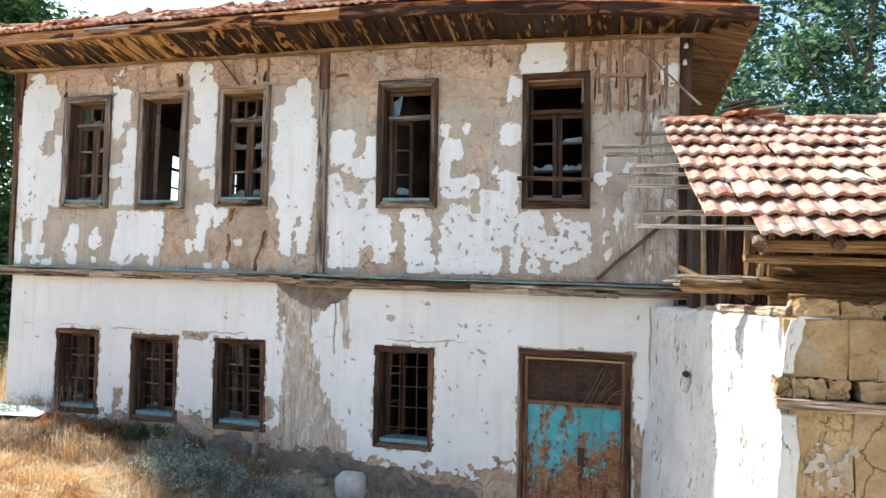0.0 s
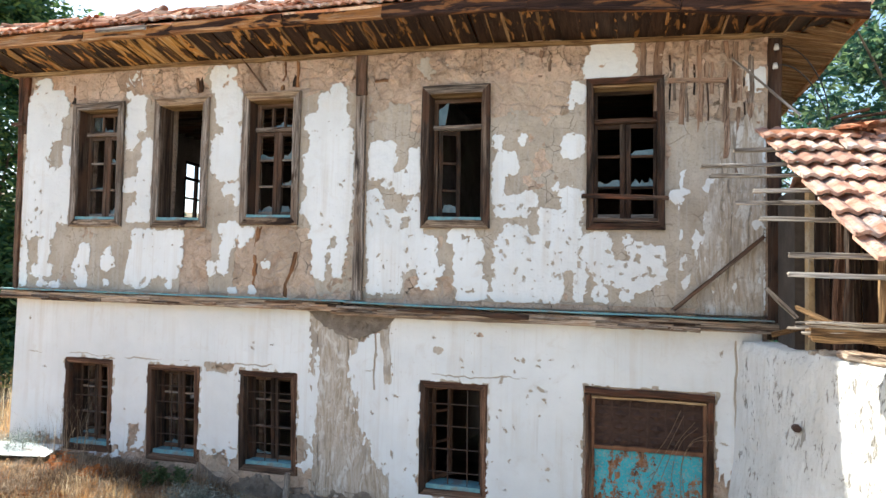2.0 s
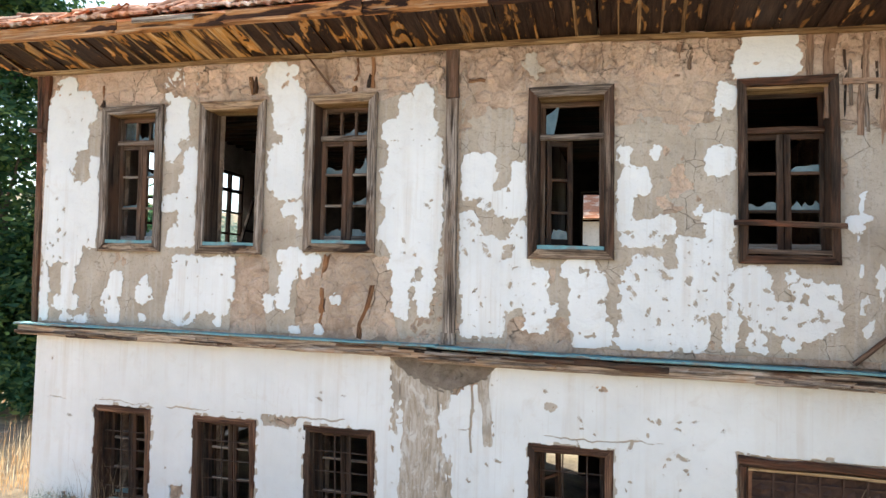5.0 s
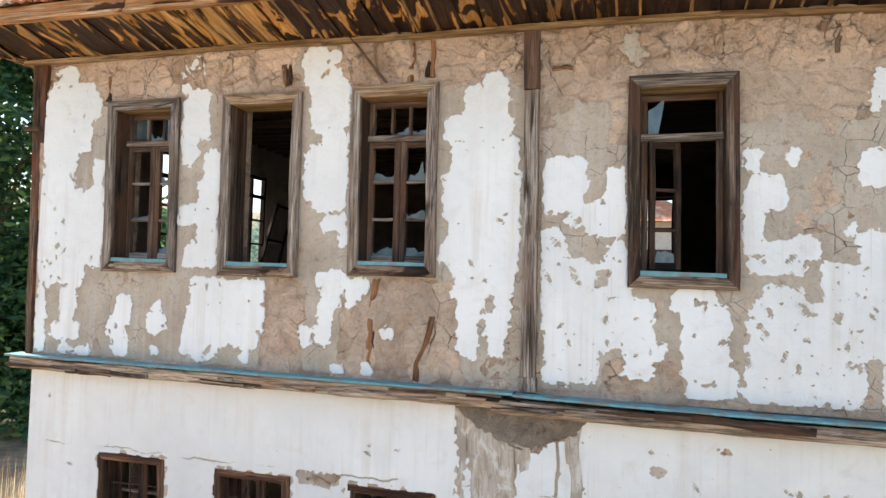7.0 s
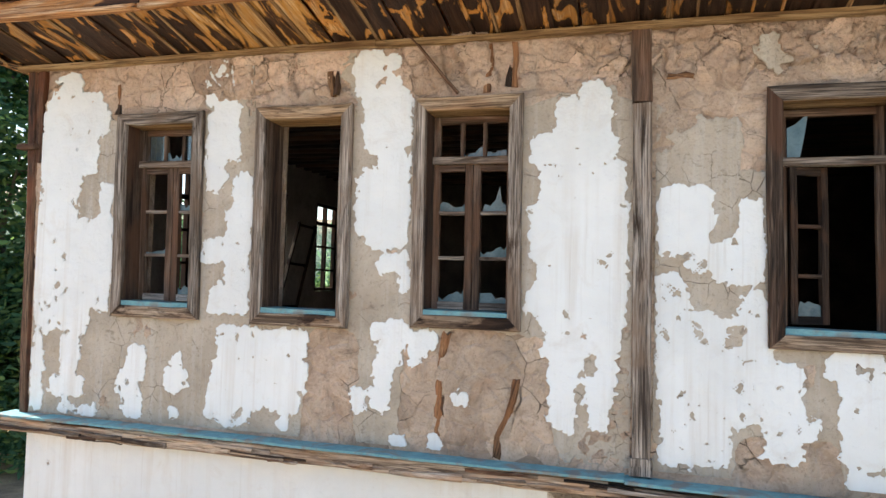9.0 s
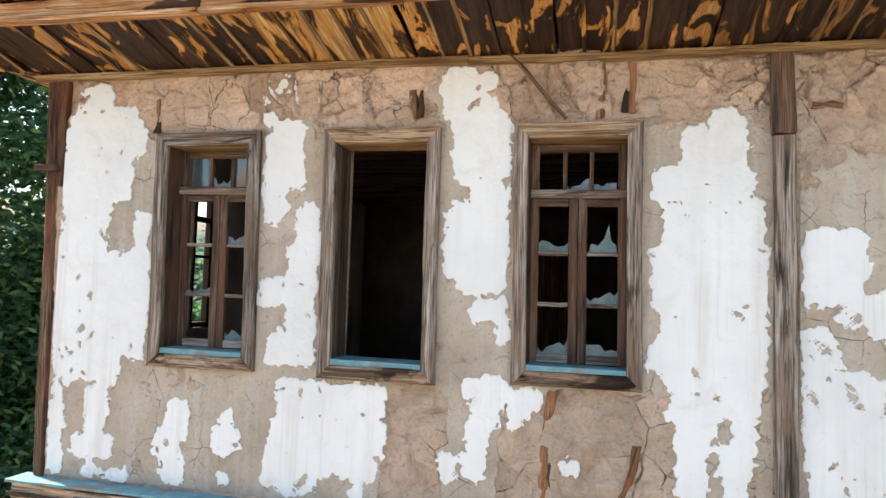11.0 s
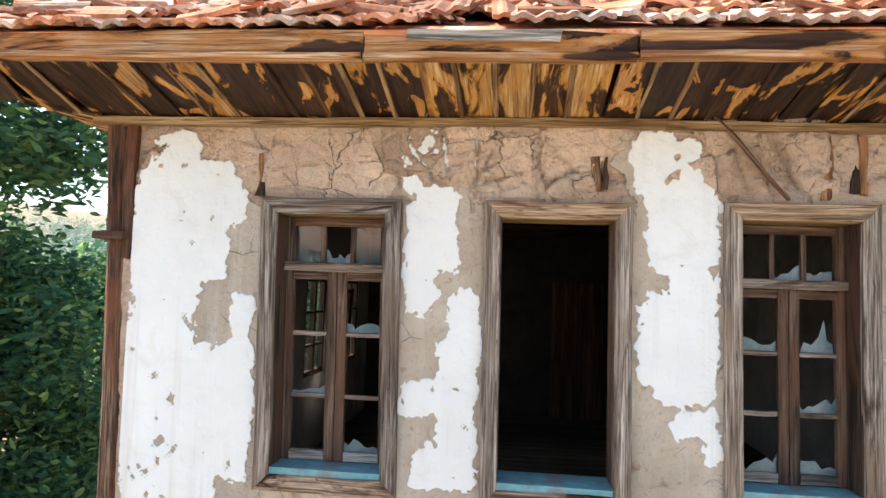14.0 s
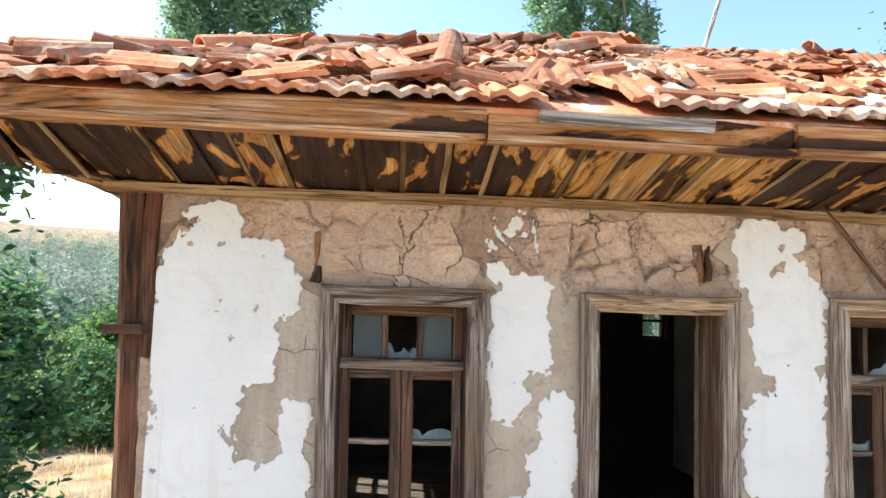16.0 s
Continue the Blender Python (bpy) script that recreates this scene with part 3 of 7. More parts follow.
GROUND = ground_material()


# ---- ground ----
def ground_z(x, y):
    """Height of the terrain: falls along the house from its left end to the door, and drops into a valley behind."""
    x, y = np.asarray(x, float), np.asarray(y, float)
    along = np.interp(x, [-30, -8, 0.3, 2.0, 4.2, 5.5, 7.5, 9.0, 30], [-0.6, 0.5, 0.95, 0.86, 0.58, 0.40, 0.10, 0.05, 0.0])
    front = np.where(y < 0, 0.05 * np.clip(y, -12, 0), 0.0)
    back = -0.05 * np.clip(y - 2, 0, 40)
    r = np.hypot(x - 4, y)
    far = np.clip((r - 42) / 420, 0, 1) * 62 * (0.75 + 0.25 * vnoise(x, y, 160, 5))
    bumps = 0.04 * vnoise(x, y, 0.9, 3) * np.clip(r / 3, 0.4, 1) + 0.15 * vnoise(x, y, 9, 4) * np.clip((r - 6) / 20, 0, 1)
    return along + front + back + far + bumps


axis_ = np.concatenate([-np.geomspace(3000, 14, 34), np.linspace(-13, 13, 120), np.geomspace(14, 3000, 34)])
gx, gy = np.meshgrid(axis_ + 4, axis_ - 1, indexing="ij")
gz = ground_z(gx, gy)
n_ = len(axis_)
gi = np.arange(n_ * n_).reshape(n_, n_)
gf = np.stack([gi[:-1, :-1], gi[1:, :-1], gi[1:, 1:], gi[:-1, 1:]], -1).reshape(-1, 4)
ground = raw("ground", np.stack([gx, gy, gz], -1).reshape(-1, 3).tolist(), gf.tolist(), GROUND, smooth=True)
tagged(ground, "dry sloping earth with stubble and rubble", "ground", kind="structure")


# ---- the house: shell ----
X0, X1 = 0.16, 9.27          # the front's ends
BACK = 6.3
LEDGE, TOP = 2.80, 5.62
FLOOR = 3.02
# windows: from, to, foot, head, and how far the foot stands out to the right of the head
UPPER = [(1.098, 1.858, 3.668, 5.216, 0.026), (2.294, 3.048, 3.657, 5.216, 0.012), (3.500, 4.240, 3.688, 5.230, 0.014), (5.690, 6.442, 3.660, 5.198, 0.020), (7.441, 8.200, 3.650, 5.190, 0.022)]
LOWER = [(1.150, 1.862, 0.930, 2.058, 0.050), (2.344, 3.070, 0.910, 2.035, 0.050), (3.580, 4.318, 0.890, 2.032, 0.054), (5.738, 6.480, 0.838, 2.042, 0.022)]
DOOR = (7.46, 8.67, 0.05, 2.08)
SIDE = [(1.60, 2.22), (3.26, 4.02), (4.90, 5.64)]      # windows of the left end wall
BACKW = [(5.72, 6.30, 4.10, 5.10), (4.85, 5.20, 4.75, 5.25)]


def wall_with_holes(bm, along, a0, a1, d0, d1, z0, z1, holes):
    """A wall along x or y, from a0 to a1, between the depths d0 and d1, with holes (a, b, low, high) through it."""
    def put(p, q, lo, hi):
        if q - p > 1e-4 and hi - lo > 1e-4:
            box(bm, *((p, q, d0, d1) if along == "x" else (d0, d1, p, q)), lo, hi)
    at = a0
    for a, b, lo, hi in sorted(holes):
        put(at, a, z0, z1)
        put(a, b, z0, lo)
        put(a, b, hi, z1)
        at = b
    put(at, a1, z0, z1)


def shrink(h, d=0.07):
    return (h[0] + d, h[1] - d, h[2] + d, h[3] - d)


up_holes = [shrink(w[:4], 0.055) for w in UPPER]
low_holes = [shrink(w[:4], 0.045) for w in LOWER] + [(DOOR[0] + 0.08, DOOR[1] - 0.08, -0.25, DOOR[3] - 0.08)]
bm = bmesh.new()
wall_with_holes(bm, "x", X0 + 0.11, X1 - 0.02, 0.030, 0.34, LEDGE, TOP + 0.12, up_holes)
wall_front_upper = tagged(part("wall_front_upper", bm, MUD), "mud-rendered timber-framed upper front wall losing its whitewash", "wall", kind="structure")
bm = bmesh.new()
wall_with_holes(bm, "x", X0 + 0.19, X1 - 0.10, 0.035, 0.50, -0.4, LEDGE, low_holes)
wall_front_lower = tagged(part("wall_front_lower", bm, MUD), "thick whitewashed lower front wall, bare mud at its foot", "wall", kind="structure")
bm = bmesh.new()
side_holes = [(a, b, 3.80, 5.12) for a, b in SIDE]
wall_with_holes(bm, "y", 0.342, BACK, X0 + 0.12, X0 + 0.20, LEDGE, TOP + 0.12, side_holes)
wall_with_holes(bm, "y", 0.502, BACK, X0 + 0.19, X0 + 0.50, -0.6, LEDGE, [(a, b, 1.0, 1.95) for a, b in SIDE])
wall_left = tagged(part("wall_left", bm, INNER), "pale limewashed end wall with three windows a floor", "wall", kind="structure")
bm = bmesh.new()
wall_with_holes(bm, "y", 0.342, BACK, X1 - 0.30, X1 - 0.03, LEDGE, TOP + 0.12, [])
wall_with_holes(bm, "y", 0.502, BACK, X1 - 0.50, X1 - 0.10, -0.6, LEDGE, [])
wall_right = tagged(part("wall_right", bm, MUD), "bare mud end wall behind the shed", "wall", kind="structure")
bm = bmesh.new()
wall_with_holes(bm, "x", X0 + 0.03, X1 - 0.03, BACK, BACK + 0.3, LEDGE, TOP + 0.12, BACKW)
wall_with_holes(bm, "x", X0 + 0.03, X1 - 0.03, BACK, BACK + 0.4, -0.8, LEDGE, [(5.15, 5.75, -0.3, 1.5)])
wall_back = tagged(part("wall_back", bm, INNER_DARK), "dark back wall with small windows", "wall", kind="structure")
bm = bmesh.new()
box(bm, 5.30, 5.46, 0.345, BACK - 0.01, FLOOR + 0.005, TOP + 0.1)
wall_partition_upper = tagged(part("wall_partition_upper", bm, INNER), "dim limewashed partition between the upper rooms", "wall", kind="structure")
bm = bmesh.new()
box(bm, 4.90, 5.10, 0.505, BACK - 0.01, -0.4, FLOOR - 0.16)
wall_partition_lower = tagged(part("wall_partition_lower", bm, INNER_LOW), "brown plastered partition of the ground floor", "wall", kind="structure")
bm = bmesh.new()
box(bm, X0 + 0.52, X1 - 0.52, 0.51, BACK - 0.01, -0.3, 0.12)
floor_lower = tagged(part("floor_lower", bm, EARTH_IN), "trodden earth floor of the ground storey", "floor", kind="structure")
bm = bmesh.new()
box(bm, X0 + 0.205, X1 - 0.31, 0.345, BACK - 0.005, FLOOR - 0.15, FLOOR - 0.03)
floor_upper = tagged(part("floor_upper", bm, WOOD_FLOOR), "dusty board floor of the upper storey", "floor", kind="structure")
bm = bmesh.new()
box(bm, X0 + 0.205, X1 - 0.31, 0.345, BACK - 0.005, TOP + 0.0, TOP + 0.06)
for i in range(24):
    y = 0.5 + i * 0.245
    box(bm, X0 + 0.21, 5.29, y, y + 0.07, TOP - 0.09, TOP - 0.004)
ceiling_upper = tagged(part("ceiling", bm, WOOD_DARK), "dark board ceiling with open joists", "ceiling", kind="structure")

# floorboards of the left room, laid along the house
board_me = [stick_mesh(4.7, 0.185, 0.03, seed=400 + i, wobble=0.003, chip=0.08, steps=6) for i in range(4)]
for m_ in board_me:
    m_.materials.append(WOOD_FLOOR)
for i in range(30):
    y = 0.46 + i * 0.196
    if y < BACK - 0.1:
        ob = new("floorboard", board_me[i % 4])
        ob.parent = floor_upper
        ob.location = (X0 + 0.215, y, FLOOR - 0.012)


# ---- mud coat and whitewash ----
def skin(name, x0, x1, z0, z1, step, holes, lift, seed, material, parent, clods=300, loose=None):
    """An uneven coat on the wall's face, open at the holes."""
    xs, zs = np.arange(x0, x1 + step / 2, step), np.arange(z0, z1 + step / 2, step)
    gx, gz = np.meshgrid(xs, zs, indexing="ij")
    gy = -lift * (0.5 + 0.5 * fbm(gx, gz, 0.5, seed)) - 0.35 * lift * fbm(gx, gz, 0.09, seed + 9)
    # shrinkage cracks between clods, deep where the render is loose
    r = np.random.RandomState(seed)
    px, pz = r.uniform(x0, x1, clods), r.uniform(z0, z1, clods)
    if loose:
        half = clods // 2
        pz[:half] = r.uniform(loose, z1, half)
    sway = 0.05 if loose else 0.13
    wx, wz = gx + sway * fbm(gx, gz, 0.16, seed + 3, 5), gz + sway * fbm(gx, gz, 0.16, seed + 5, 5)
    best, second, own = np.full(gx.shape, 9.0), np.full(gx.shape, 9.0), np.zeros(gx.shape)
    for k in range(clods):
        d = np.hypot(wx - px[k], wz - pz[k])
        near = d < best
        second = np.where(near, best, np.minimum(second, d))
        own = np.where(near, r.uniform(-1, 1), own)
        best = np.where(near, d, best)
    gate = np.clip(0.25 + 1.6 * vnoise(gx, gz, 0.5, seed + 8), 0, 1) * 0.75
    if loose:
        gate = np.maximum(gate, np.clip((gz - loose) / 0.08, 0, 1) * np.clip(0.75 + 0.8 * vnoise(gx, gz, 0.35, seed + 14), 0, 1))
    if loose:                                            # swollen lumps with sunk joints
        swell = np.clip((gz - loose) / 0.10, 0, 1) * np.clip(0.55 + 1.1 * vnoise(gx, gz, 0.45, seed + 17), 0, 1)
        open_ = np.clip(0.15 + 1.7 * vnoise(gx, gz, 0.16, seed + 27), 0, 1)
        gy = gy - swell * (0.034 * own + 0.030 * open_ * (np.clip((second - best) / 0.006, 0, 1) - 1) + 0.004 + 0.030 * fbm(gx, gz, 0.10, seed + 18, 3) + 0.018 * fbm(gx, gz, 0.04, seed + 19, 3) + 0.006 * flakes(wx, wz, 0.03, seed + 23))
    gy = gy + gate * (0.022 * np.clip(1.3 - (second - best) / 0.009, 0, 1) * np.clip(0.6 + 1.8 * vnoise(gx, gz, 0.13, seed + 12), 0, 1) - 0.006 * own) - 0.0022 * gate * flakes(wx, wz, 0.055, seed + 11)
    idx = np.arange(gx.size).reshape(gx.shape)
    cx, cz = gx[:-1, :-1] + step / 2, gz[:-1, :-1] + step / 2
    keep = np.ones(cx.shape, bool)
    for a, b, lo, hi in holes:
        keep &= ~((cx > a) & (cx < b) & (cz > lo) & (cz < hi))
    f = np.stack([idx[:-1, :-1], idx[1:, :-1], idx[1:, 1:], idx[:-1, 1:]], -1)[keep]
    return raw(name, np.stack([gx, gy, gz], -1).reshape(-1, 3).tolist(), f.tolist(), material, parent, "bare cracked mud render", True)


def rounded(x, z, b, r=0.05):
    """Signed depth inside a rounded rectangle (x0, x1, z0, z1)."""
    cx, cz, hx, hz = (b[0] + b[1]) / 2, (b[2] + b[3]) / 2, (b[1] - b[0]) / 2, (b[3] - b[2]) / 2
    r = min(r, hx * 0.9, hz * 0.9)
    qx, qz = np.abs(x - cx) - hx + r, np.abs(z - cz) - hz + r
    return r - np.hypot(np.maximum(qx, 0), np.maximum(qz, 0)) - np.minimum(np.maximum(qx, qz), 0)


def sheet(name, field, x0, z0, step, front, material, parent, label, seed, rough_=0.0):
    """A thin ragged coat where field > 0, by marching squares, with its edge thickness."""
    nx, nz = field.shape
    relief = 0.0025 * fbm(*np.meshgrid(x0 + np.arange(nx) * step, z0 + np.arange(nz) * step, indexing="ij"), 0.35, seed)
    if rough_:
        sx, sz = np.meshgrid(x0 + np.arange(nx) * step, z0 + np.arange(nz) * step, indexing="ij")
        relief = relief - rough_ * np.maximum(0, fbm(sx, sz, 0.22, seed + 2, 4) + 0.35 * flakes(sx + 0.04 * fbm(sx, sz, 0.1, seed + 5), sz, 0.11, seed + 3))
    verts, faces, made = [], [], {}

    def vert(key):
        if key not in made:
            kind, i, j = key
            if kind == "p":
                x, z = x0 + i * step, z0 + j * step
            else:
                k, l = (i + 1, j) if kind == "h" else (i, j + 1)
                a, b = field[i, j], field[k, l]
                t = a / (a - b)
                x, z = x0 + (i + t * (k - i)) * step, z0 + (j + t * (l - j)) * step
            made[key] = len(verts)
            edge = 0.0 if kind == "p" else 0.0015
            verts.append((x, front + relief[i, j] + edge, z))
        return made[key]

    inside = field > 0
    count = inside[:-1, :-1].astype(int) + inside[1:, :-1] + inside[1:, 1:] + inside[:-1, 1:]
    rims = []
    for i, j in zip(*np.nonzero(count)):
        i, j = int(i), int(j)
        if count[i, j] == 4:
            faces.append((vert(("p", i, j)), vert(("p", i + 1, j)), vert(("p", i + 1, j + 1)), vert(("p", i, j + 1))))
            continue
        ring = [((i, j), ("h", i, j)), ((i + 1, j), ("v", i + 1, j)), ((i + 1, j + 1), ("h", i, j + 1)), ((i, j + 1), ("v", i, j))]
        loop = []
        for q in range(4):
            p, e = ring[q]
            nxt = ring[(q + 1) % 4][0]
            if inside[p]:
                loop.append(("p", *p))
            if inside[p] != inside[nxt]:
                loop.append(e)
        ids = [vert(k) for k in loop]
        if len(ids) > 2:
            faces.append(tuple(ids))
            for q in range(len(ids)):
                if loop[q][0] != "p" and loop[(q + 1) % len(ids)][0] != "p":
                    rims.append((ids[q], ids[(q + 1) % len(ids)]))
    back = {}
    for a, b in rims:
        for v in (a, b):
            if v not in back:
                back[v] = len(verts)
                verts.append((verts[v][0], front + 0.022, verts[v][2]))
        faces.append((b, a, back[a], back[b]))
    return raw(name, verts, faces, material, parent, label)


def raggedness(gx, gz, seed, big=0.05, small=0.016):
    return big * fbm(gx, gz, 0.32, seed, 3) + small * fbm(gx, gz, 0.05, seed + 20, 3)


skin("mud_coat", X0 + 0.14, X1 - 0.14, LEDGE + 0.04, 5.24, 0.018, up_holes, 0.010, 31, MUD, wall_front_upper, 330)
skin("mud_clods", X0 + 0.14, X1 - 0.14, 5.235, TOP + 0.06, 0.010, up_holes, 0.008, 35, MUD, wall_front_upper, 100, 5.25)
skin("mud_coat", X0 + 0.20, X1 - 0.12, -0.3, LEDGE - 0.02, 0.022, low_holes, 0.007, 47, MUD, wall_front_lower, 260)

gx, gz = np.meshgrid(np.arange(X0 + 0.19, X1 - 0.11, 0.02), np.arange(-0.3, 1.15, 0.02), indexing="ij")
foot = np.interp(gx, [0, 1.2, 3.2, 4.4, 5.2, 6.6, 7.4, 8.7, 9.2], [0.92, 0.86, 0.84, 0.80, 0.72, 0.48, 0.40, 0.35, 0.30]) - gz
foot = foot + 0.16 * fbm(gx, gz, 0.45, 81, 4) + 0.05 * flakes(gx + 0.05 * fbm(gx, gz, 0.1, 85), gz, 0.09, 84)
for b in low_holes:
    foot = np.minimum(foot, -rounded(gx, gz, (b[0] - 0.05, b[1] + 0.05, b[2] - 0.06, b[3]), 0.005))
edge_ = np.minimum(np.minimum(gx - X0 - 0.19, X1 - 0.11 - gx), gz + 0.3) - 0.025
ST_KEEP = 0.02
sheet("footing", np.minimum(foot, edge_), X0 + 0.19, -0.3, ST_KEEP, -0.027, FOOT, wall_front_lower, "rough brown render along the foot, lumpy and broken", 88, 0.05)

# what is left of the whitewash, pier by pier: x from, to, z from, to
CORNER = [(0.48, 0.69, 5.25, 5.53), (0.39, 0.89, 5.18, 5.39), (0.36, 0.97, 5.07, 5.27), (0.34, 0.9, 4.75, 5.09), (0.34, 0.73, 4.35, 4.8), (0.89, 1.06, 4.27, 4.68), (0.34, 1.07, 3.71, 4.39), (0.36, 0.87, 3.53, 3.73), (0.37, 0.47, 2.92, 3.54), (0.64, 0.8, 3.08, 3.53), (0.55, 0.87, 3.04, 3.19), (0.66, 0.99, 2.92, 2.98), (1.25, 1.42, 3.18, 3.46), (1.18, 1.38, 3.08, 3.29), (1.24, 1.41, 2.93, 3.12), (1.66, 1.75, 3.29, 3.43), (1.61, 1.79, 3.14, 3.32), (1.66, 1.74, 2.94, 3.03)]
CORNER_OFF = [(0.75, 0.93, 4.42, 4.74), (0.91, 1.04, 4.71, 5.06)]
PIER_1 = [(1.99, 2.21, 5.42, 5.6), (1.88, 1.95, 5.29, 5.53), (1.96, 2.15, 4.83, 5.27), (1.87, 2.05, 4.68, 5.18), (1.87, 2.03, 4.61, 4.82), (2.11, 2.27, 4.46, 4.73), (2.06, 2.28, 4.16, 4.51), (1.88, 2.26, 4.09, 4.28), (2.07, 2.27, 3.71, 4.12), (1.92, 2.27, 3.76, 3.92), (1.93, 2.17, 3.73, 3.78), (2.04, 2.74, 3.4, 3.62), (1.98, 2.76, 3.19, 3.4), (1.97, 2.31, 2.94, 3.19), (2.3, 2.47, 3.06, 3.2), (2.46, 2.69, 3.05, 3.23), (2.53, 2.62, 2.91, 3.0)]
PIER_1_OFF = [(2.02, 2.26, 4.74, 4.84)]
PIER_2 = [(3.06, 3.25, 5.28, 5.59), (3.29, 3.37, 5.24, 5.54), (3.11, 3.46, 4.87, 5.28), (3.23, 3.47, 4.71, 4.89), (3.08, 3.46, 4.29, 4.74), (3.13, 3.47, 4.23, 4.32), (3.2, 3.44, 4.2, 4.25), (3.25, 3.48, 4.04, 4.17), (3.4, 3.48, 3.92, 4.06), (3.23, 3.48, 3.57, 3.72), (3.29, 3.43, 3.41, 3.6), (3.24, 3.38, 3.25, 3.45), (3.09, 3.21, 3.11, 3.25), (3.21, 3.39, 3.12, 3.27), (3.49, 3.67, 3.52, 3.67), (3.49, 3.6, 3.42, 3.55), (3.82, 3.9, 3.19, 3.28), (3.64, 3.72, 2.9, 2.99), (3.38, 3.49, 2.91, 2.97)]
PIER_3 = [(4.62, 4.75, 5.12, 5.27), (4.44, 4.79, 4.95, 5.16), (4.29, 4.82, 4.75, 4.97), (4.35, 4.87, 4.47, 4.77), (4.29, 4.91, 4.12, 4.5), (4.32, 4.91, 3.8, 4.13), (4.28, 4.89, 3.78, 3.97), (4.39, 4.87, 3.52, 3.81), (4.43, 4.85, 3.37, 3.56), (4.47, 4.65, 3.21, 3.42), (4.45, 4.61, 3.1, 3.31), (4.65, 4.82, 3.25, 3.41), (4.7, 4.8, 3.12, 3.32)]
PIER_3_OFF = [(4.63, 4.75, 3.44, 3.58), (4.6, 4.66, 3.07, 3.46)]
BAY_4 = [(5.04, 5.38, 4.22, 4.61), (5.23, 5.54, 4.09, 4.28), (5.38, 5.64, 4.03, 4.22), (5.53, 5.68, 4.06, 4.52), (5.05, 5.24, 3.8, 4.07), (5.54, 5.71, 3.8, 4.01), (5.06, 5.74, 3.44, 3.85), (5.08, 5.87, 3.27, 3.57), (5.12, 5.97, 3.15, 3.29), (5.1, 5.49, 2.94, 3.28), (5.62, 5.89, 3.01, 3.18), (6.0, 6.3, 3.52, 3.64), (6.08, 6.39, 3.05, 3.54), (6.11, 6.36, 3.02, 3.08), (6.3, 6.45, 2.92, 3.14), (6.1, 6.31, 2.88, 3.0)]
BAY_4_OFF = [(5.49, 5.57, 3.65, 3.79), (5.51, 5.68, 3.04, 3.23), (6.14, 6.24, 3.52, 3.59)]
BAY_5 = [(6.47, 6.58, 4.47, 4.64), (6.49, 6.75, 4.22, 4.46), (6.48, 6.59, 3.89, 4.4), (6.5, 6.87, 3.79, 4.01), (6.79, 6.96, 3.87, 4.04), (7.18, 7.43, 4.38, 4.63), (7.3, 7.43, 4.94, 5.17), (7.25, 7.34, 4.88, 4.98), (7.19, 7.41, 3.63, 4.07), (6.98, 7.41, 3.62, 3.86), (6.59, 6.86, 3.53, 3.72), (6.5, 7.23, 2.9, 3.59), (7.16, 7.43, 3.2, 3.62), (7.33, 7.44, 2.91, 3.23), (7.11, 7.18, 4.05, 4.12), (6.75, 6.83, 4.53, 4.66)]
BAY_6 = [(7.50, 7.82, 5.20, 5.56), (7.41, 7.7, 3.28, 3.61), (7.49, 7.73, 3.2, 3.43), (7.51, 7.62, 3.08, 3.29), (7.52, 7.66, 2.91, 3.1), (7.64, 7.93, 3.09, 3.34), (7.81, 7.92, 3.45, 3.61), (7.87, 8.12, 3.04, 3.52), (7.89, 8.21, 3.1, 3.5), (7.79, 7.9, 2.93, 3.04), (7.51, 7.85, 5.36, 5.64), (7.43, 7.89, 5.22, 5.42)]
BAY_6_OFF = [(7.73, 7.84, 3.33, 3.53), (7.94, 8.0, 3.32, 3.42)]
END = [(8.96, 9.12, 5.01, 5.19), (8.89, 9.11, 4.23, 4.53), (8.87, 9.09, 3.66, 4.12), (8.51, 8.61, 3.33, 3.57), (8.56, 8.76, 4.02, 4.14), (8.71, 8.85, 3.36, 3.67), (8.84, 9.11, 2.85, 3.34), (8.27, 8.38, 3.90, 4.02), (8.58, 8.67, 3.71, 3.82), (8.65, 8.88, 2.84, 3.04)]
LOW_OFF = [(4.56, 5.38, 2.52, 2.78), (4.80, 5.14, 2.42, 2.60), (4.46, 4.60, 2.60, 2.78), (2.11, 2.27, 1.13, 1.33), (4.29, 4.47, 1.05, 1.35), (3.09, 3.52, 1.97, 2.10), (6.33, 6.43, 2.51, 2.56), (5.86, 6.00, 2.31, 2.40)]
ST = 0.0105


def pits(field, gx, gz, wx, wz, seed, count, box_, size=(0.002, 0.021)):
    """Small flaked holes of uneven outline scattered in a stretch of the wall."""
    rnd = random.Random(seed)
    for _ in range(count):
        px, pz, r = rnd.uniform(box_[0], box_[1]), rnd.uniform(box_[2], box_[3]), size[0] + (size[1] - size[0]) * rnd.random() ** 3.4
        i, j = int((px - gx[0, 0]) / ST), int((pz - gz[0, 0]) / ST)
        k = 7
        sl = (slice(max(i - k, 0), i + k), slice(max(j - k, 0), j + k))
        t, e = rnd.uniform(0, 3.14), rnd.uniform(0.30, 1.0)
        dx, dz = wx[sl] - px, wz[sl] - pz
        jag = 1 + 0.9 * (np.sin(dx * 310 + px * 99) * np.cos(dz * 290 - px * 57))
        d = np.hypot((dx * math.cos(t) + dz * math.sin(t)) * e, dz * math.cos(t) - dx * math.sin(t))
        field[sl] = np.minimum(field[sl], d - r * jag)


